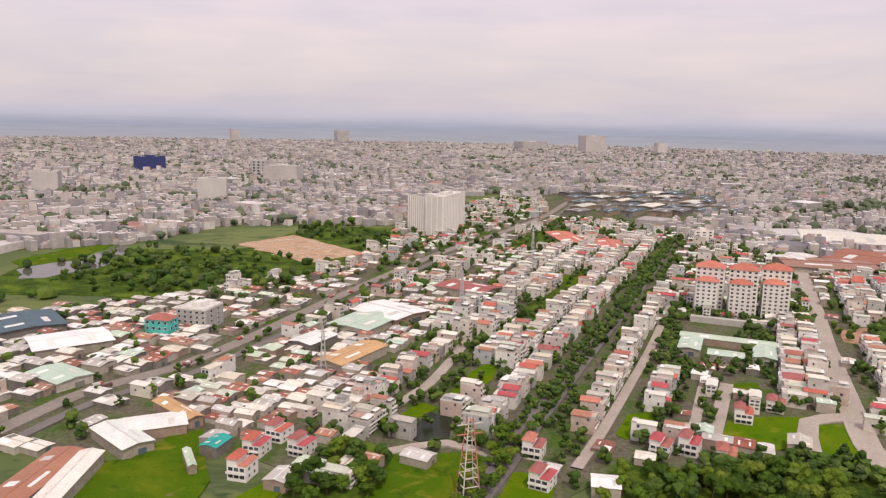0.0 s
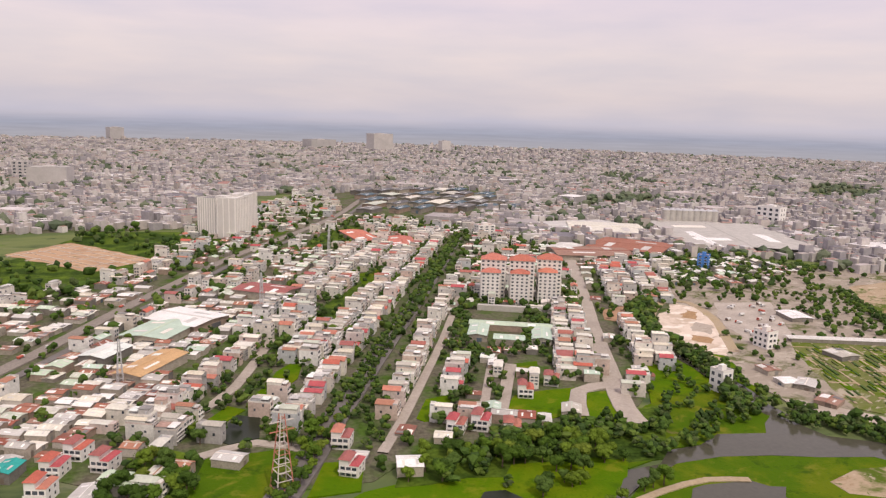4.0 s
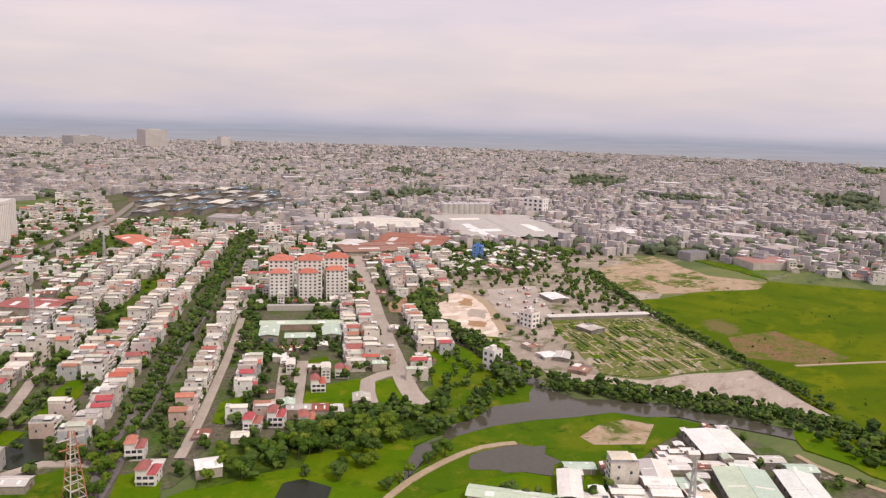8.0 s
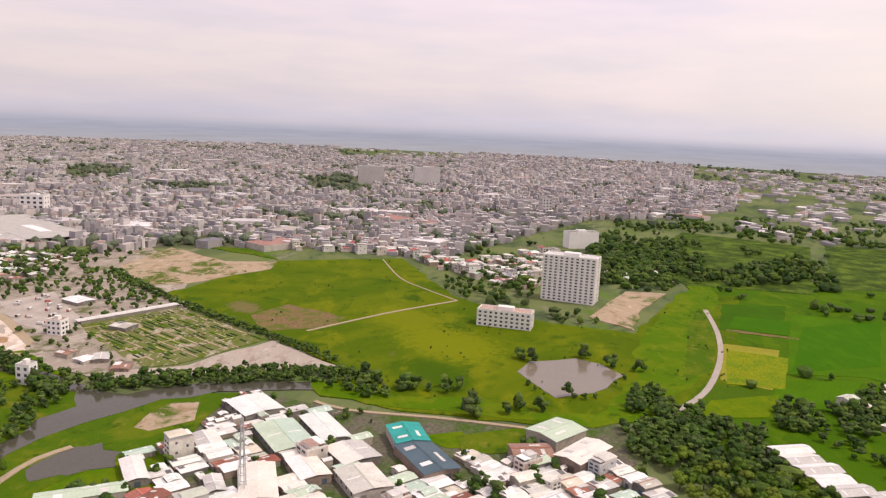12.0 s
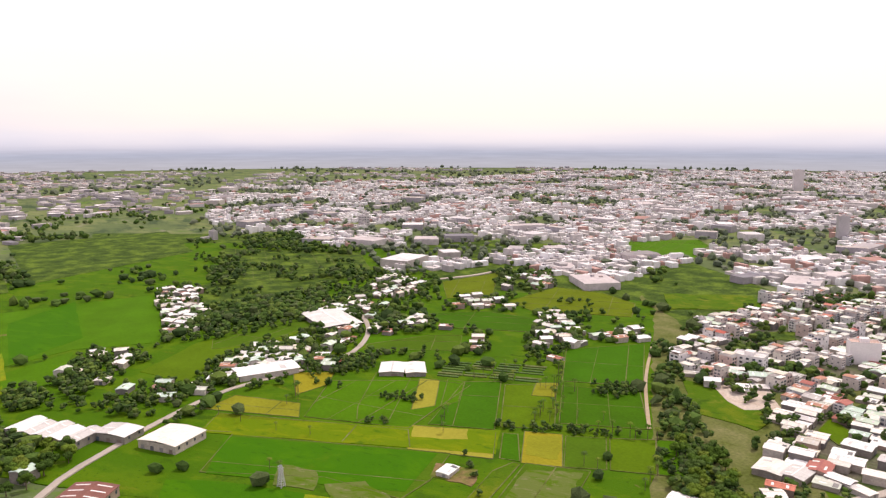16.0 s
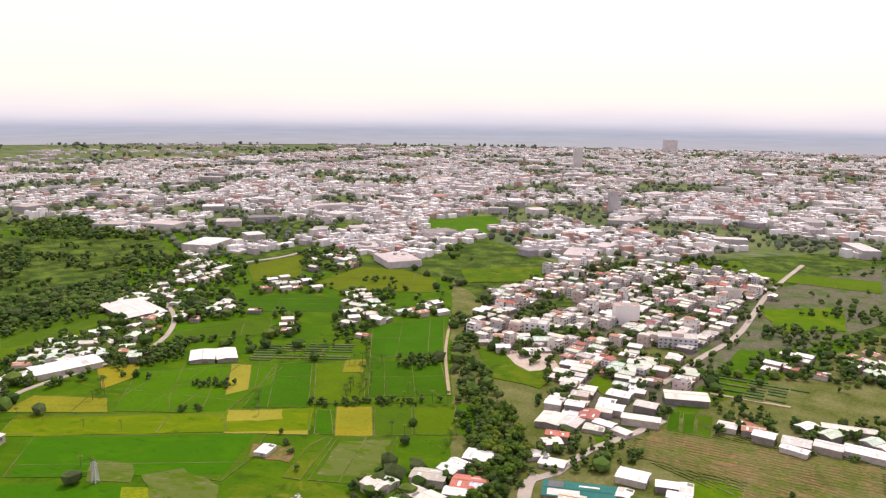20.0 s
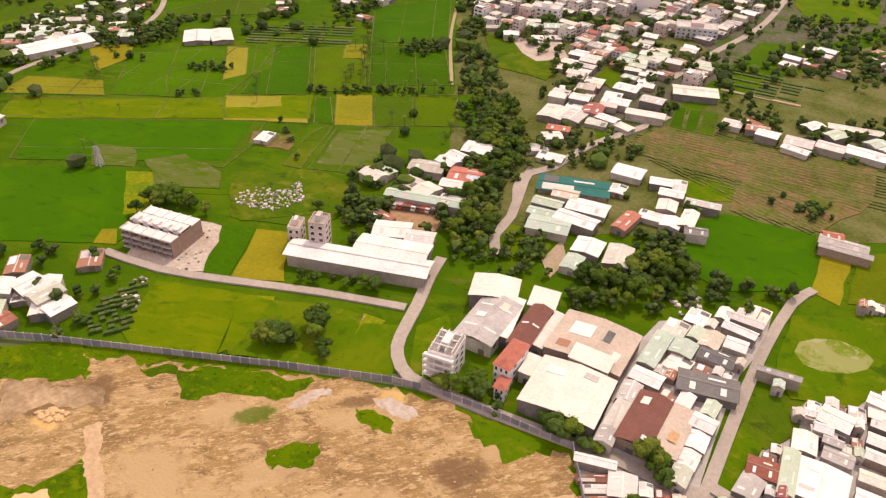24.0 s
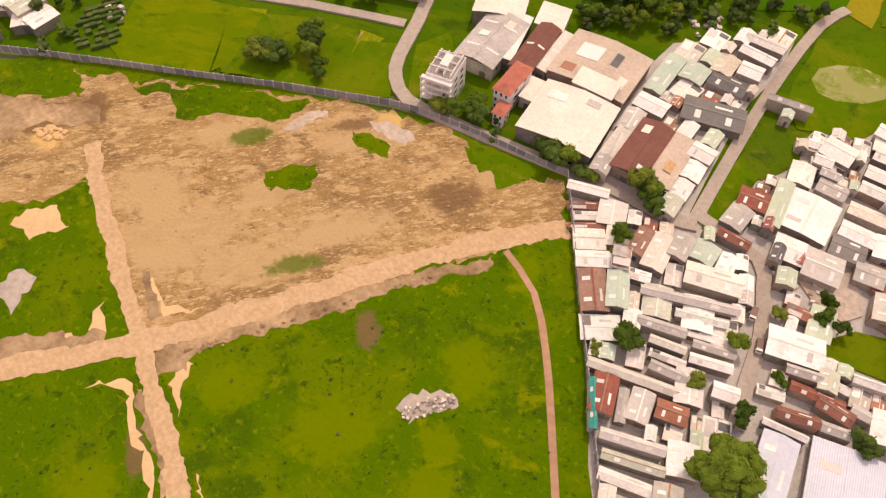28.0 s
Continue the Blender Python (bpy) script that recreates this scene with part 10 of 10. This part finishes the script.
# town gaps: low roofs and bushes between the rows
def fill_gaps(poly, step, chance, put, size=(8, 13), ang=None):
    ang = av if ang is None else ang
    xs, ys = [p[0] for p in poly], [p[1] for p in poly]
    y = min(ys)
    while y < max(ys):
        x = min(xs)
        while x < max(xs):
            a, b = x + rnd.uniform(-.3, .3) * step, y + rnd.uniform(-.3, .3) * step
            if rnd.random() < chance and within(poly, a, b) and is_free(a, b):
                put(a, b, math.degrees(ang) + rnd.choice((0, 90)), rnd.uniform(*size) * .8, rnd.uniform(*size))
            x += step
        y += step


TAKEN.extend([SHANTY, WEST])
fill_gaps(TOWN_NEAR, 12, .62, lambda x, y, t, w, d: put_lite(x, y, t, 5.2, 13) if rnd.random() < .4 else put_shanty(x, y, t, w, d))
for x, y in points_in(TOWN_NEAR, 11, .5):
    if is_free(x, y):
        FARTREES.append((x, y, rnd.uniform(.7, 1.25)))
for poly, st, ch in ((T1, 9, .45), (T2, 9, .4), (T3, 8, .5), (T4, 8, .4), (T5, 11, .6), (SHANTY, 13, .4), (WEST, 13, .5), (SOUTH, 10, .42), (EAST, 20, .25)):
    for x, y in points_in(poly, st, ch):
        FARTREES.append((x, y, rnd.uniform(.5, 1.0)))
for poly, ang in ((EAST, heading([(304.7, 191.2), (237.5, 73.5)])),):
    fill_gaps(poly, 8, .25, put_packed, (4, 8), ang)
for poly in ([(14.7, -267.6), (-31.2, -310.3), (-40.4, -300.9), (-32.8, -276.9), (-0.4, -258.0)], [(-89.6, -303.1), (-100.6, -334.1), (-118.8, -345.5), (-118.9, -315.3), (-105.4, -312.6)], [(-51.5, -198.8), (-58.1, -220.3), (-69.7, -215.3), (-70.1, -208.2)], [(92.7, -121.2), (118.3, -165.1), (118.5, -170.8), (98.1, -161.2), (81.5, -129.2)]):
    for x, y in points_in(poly, 7, .5):
        FARTREES.append((x, y, rnd.uniform(.4, .8)))
HOUSES.finish()
TINROOFS.finish()


def tree_crowd(rows):
    """Trees too many to count: each a few ragged clumps, more and smaller ones where the flight passes near."""
    r = np.array(rows)
    close = np.hypot(r[:, 0] - 40, r[:, 1] + 60) < 520
    for name, pick, count, lo, hi, label in (("tree_belts", close, 9, .8, 2.0, "dense dark green trees along streets and banks"), ("far_tree_belts", ~close, 3, 1.6, 3.0, "dark tree belts between far fields and houses")):
        p = r[pick]
        n = len(p)
        q, rad, z = [], [], []
        for k in range(count):
            a, d = RS.uniform(0, 6.3, n), RS.uniform(.2, 2.7, n) * p[:, 2]
            q.append(p[:, :2] + np.stack([np.cos(a) * d, np.sin(a) * d], 1))
            rad.append(RS.uniform(lo, hi, n) * p[:, 2])
            z.append(RS.uniform(1.8, 6.8, n) * p[:, 2] * (1 - .3 * d / 2.7))
        wood_stuff(name, np.concatenate(q), np.concatenate(rad), label, np.concatenate(z))


# ---- the far city and its woods ----
DONE = [TOWN_NEAR]
PARKS = [[(1661, 1023), (1929, 1055), (1804, 868), (1449, 703), (1390, 807)], [(1389, 1565), (1614, 1663), (1559, 1500), (1324, 1285), (1233, 1356)]]
q = np.concatenate([scatter(CITY[:4], DONE + PARKS, 12.5, .92, grow=.28), scatter(CITY[4:], DONE + CITY[:4], 13.5, .85, grow=.28)])
patchy = np.array([noise.noise((x / 230.0, y / 230.0, 1.0)) + .5 * noise.noise((x / 70.0, y / 70.0, 4.0)) for x, y in q])
sparse = np.zeros(len(q), bool)
for poly in CITY[4:]:
    sparse |= inside(poly, q[:, 0], q[:, 1])
q = q[np.where(sparse, patchy > -.12, patchy > -.46) & (np.hypot(q[:, 0] + 80, q[:, 1] + 30) < FAR_EDGE - 30)]
n = len(q)
near = np.hypot(q[:, 0], q[:, 1])
hgt = RS.choice([4, 6, 7, 9, 10, 12, 14, 17], n, p=[.14, .18, .2, .18, .13, .1, .05, .02]) * RS.uniform(.85, 1.15, n)
dirn = 1.1 + .5 * np.sin(q[:, 0] / 600.0) + .4 * np.cos(q[:, 1] / 500.0) + RS.choice([0, np.pi / 2], n) + RS.normal(0, .05, n)
grow = 1 + np.maximum(near - 1500, 0) / 4500
wid, dep = RS.uniform(5, 10, n) * grow, RS.uniform(9, 16, n) * grow
sub = np.zeros(n, bool)
for poly in CITY[4:]:
    sub |= inside(poly, q[:, 0], q[:, 1])
hgt = np.where(sub, hgt * .8, hgt)
wid, dep = np.where(sub, wid * 1.15, wid), np.where(sub, dep * 1.25, dep)
for name, pick, roofs, label in (("city_houses", ~sub, CITYROOF, "sea of small pale city houses"), ("suburb_houses", sub, PALEROOF, "scattered pale roofs of a leafy suburb")):
    boxes_stuff(name, q[pick], wid[pick], dep[pick], hgt[pick], dirn[pick], label, "houses", [PALEROOF if name == "suburb_houses" else CITYWALL, roofs])
top = RS.rand(n) < .35
boxes_stuff("city_stair_heads", q[top], RS.uniform(2.5, 4, top.sum()) * grow[top], RS.uniform(3, 5, top.sum()) * grow[top], hgt[top] + 2.6, dirn[top], "small stair heads on city roofs", "houses", [CITYWALL, CITYROOF])
big = scatter(CITY, DONE + PARKS, 90.0, .5, grow=.3)
m = len(big)
boxes_stuff("city_halls", big, RS.uniform(18, 45, m), RS.uniform(30, 70, m), RS.uniform(7, 13, m), RS.uniform(0, 3.1, m), "long pale factory roofs in the city", "halls", [CITYWALL, CITYROOF])
wq = scatter(CITY, DONE, 19.0, .75, grow=.25)
clus = np.array([noise.noise((x / 160.0, y / 160.0, 5.0)) for x, y in wq])
lone = np.array([noise.noise((x / 230.0, y / 230.0, 1.0)) + .5 * noise.noise((x / 70.0, y / 70.0, 4.0)) for x, y in wq])
parks = inside(PARKS[0], wq[:, 0], wq[:, 1]) | inside(PARKS[1], wq[:, 0], wq[:, 1])
wq = wq[(clus > .03) | (lone < -.1) | parks]
open_side = np.zeros(len(wq), bool)
for poly in CITY[3:]:
    open_side |= inside(poly, wq[:, 0], wq[:, 1])
wood_stuff("city_trees", wq[~open_side], RS.uniform(3.5, 8, (~open_side).sum()), "dark green tree clumps between city houses", mats=[HAZELEAF])
wood_stuff("suburb_trees", wq[open_side], RS.uniform(3, 6.5, open_side.sum()), "green tree clumps between suburb roofs", mats=[HAZELEAF])
lq = scatter([[(810, 290), (1534, 32), (2064, -935), (2367, -2557), (176.6, -382.7), (210.5, -178.6), (382.2, -97.0), (395.7, -1.4)], [(1327, -214), (544, -948), (111, -544), (-92, -901), (-144.0, -465.6), (313.6, -78.0)], [(-357, 525), (-386, 680), (-216, 780), (-164, 966), (-19, 977), (-82, 747), (-164, 588), (-272, 559)]], CITY, 15.0, .55)
clus = np.array([noise.noise((x / 90.0, y / 90.0, 2.0)) for x, y in lq])
lq = lq[clus > .12]
wood_stuff("country_trees", lq, RS.uniform(2.5, 5.5, len(lq)), "dark green trees and hedges between fields")
cq = scatter([[(4700 * math.sin(radians(a)), 4700 * math.cos(radians(a))) for a in range(-40, 200, 10)] + [(0, 0)]], CITY + [TOWN_NEAR, MAIN_GREEN], 46.0, .6)
clus = np.array([noise.noise((x / 400.0, y / 400.0, 8.0)) for x, y in cq])
far = np.hypot(cq[:, 0], cq[:, 1]) > 1300
wood_stuff("far_woods", cq[(clus > .16) & far], RS.uniform(5, 10, ((clus > .16) & far).sum()), "far dark woods in open country", mats=[HAZELEAF])
vq = cq[(clus < -.05) & far] + RS.normal(0, 25, (((clus < -.05) & far).sum(), 2))
nv = len(vq)
eq = points_in([(1500, 50), (2700, -60), (3700, 100), (3800, -500), (2600, -900), (1700, -450), (1350, -150)], 34, .75)
eq = eq[[noise.noise((x / 260.0, y / 90.0, 12.0)) > .04 for x, y in eq]]
vq = np.concatenate([vq, eq])
nv = len(vq)
boxes_stuff("far_villages", vq, RS.uniform(8, 22, nv), RS.uniform(12, 40, nv), RS.uniform(4, 8, nv), RS.uniform(0, 3, nv), "scattered pale village roofs far off", "houses", [CITYWALL, CITYROOF])

bl = np.array([(*((a + b) / 2), (b - a).length, math.atan2((b - a).y, (b - a).x)) for a, b in BUNDS])
boxes_stuff("field_bunds", bl[:, :2], bl[:, 2], RS.uniform(.35, .8, len(bl)), RS.uniform(.2, .36, len(bl)), bl[:, 3], "low grassy banks between rice paddies", "banks", [CROP, CROP])
rows = np.array(FARTREES)
keep = np.ones(len(rows), bool)
for poly in FOOT:
    keep &= ~inside(poly, rows[:, 0], rows[:, 1])
tree_crowd(rows[keep])
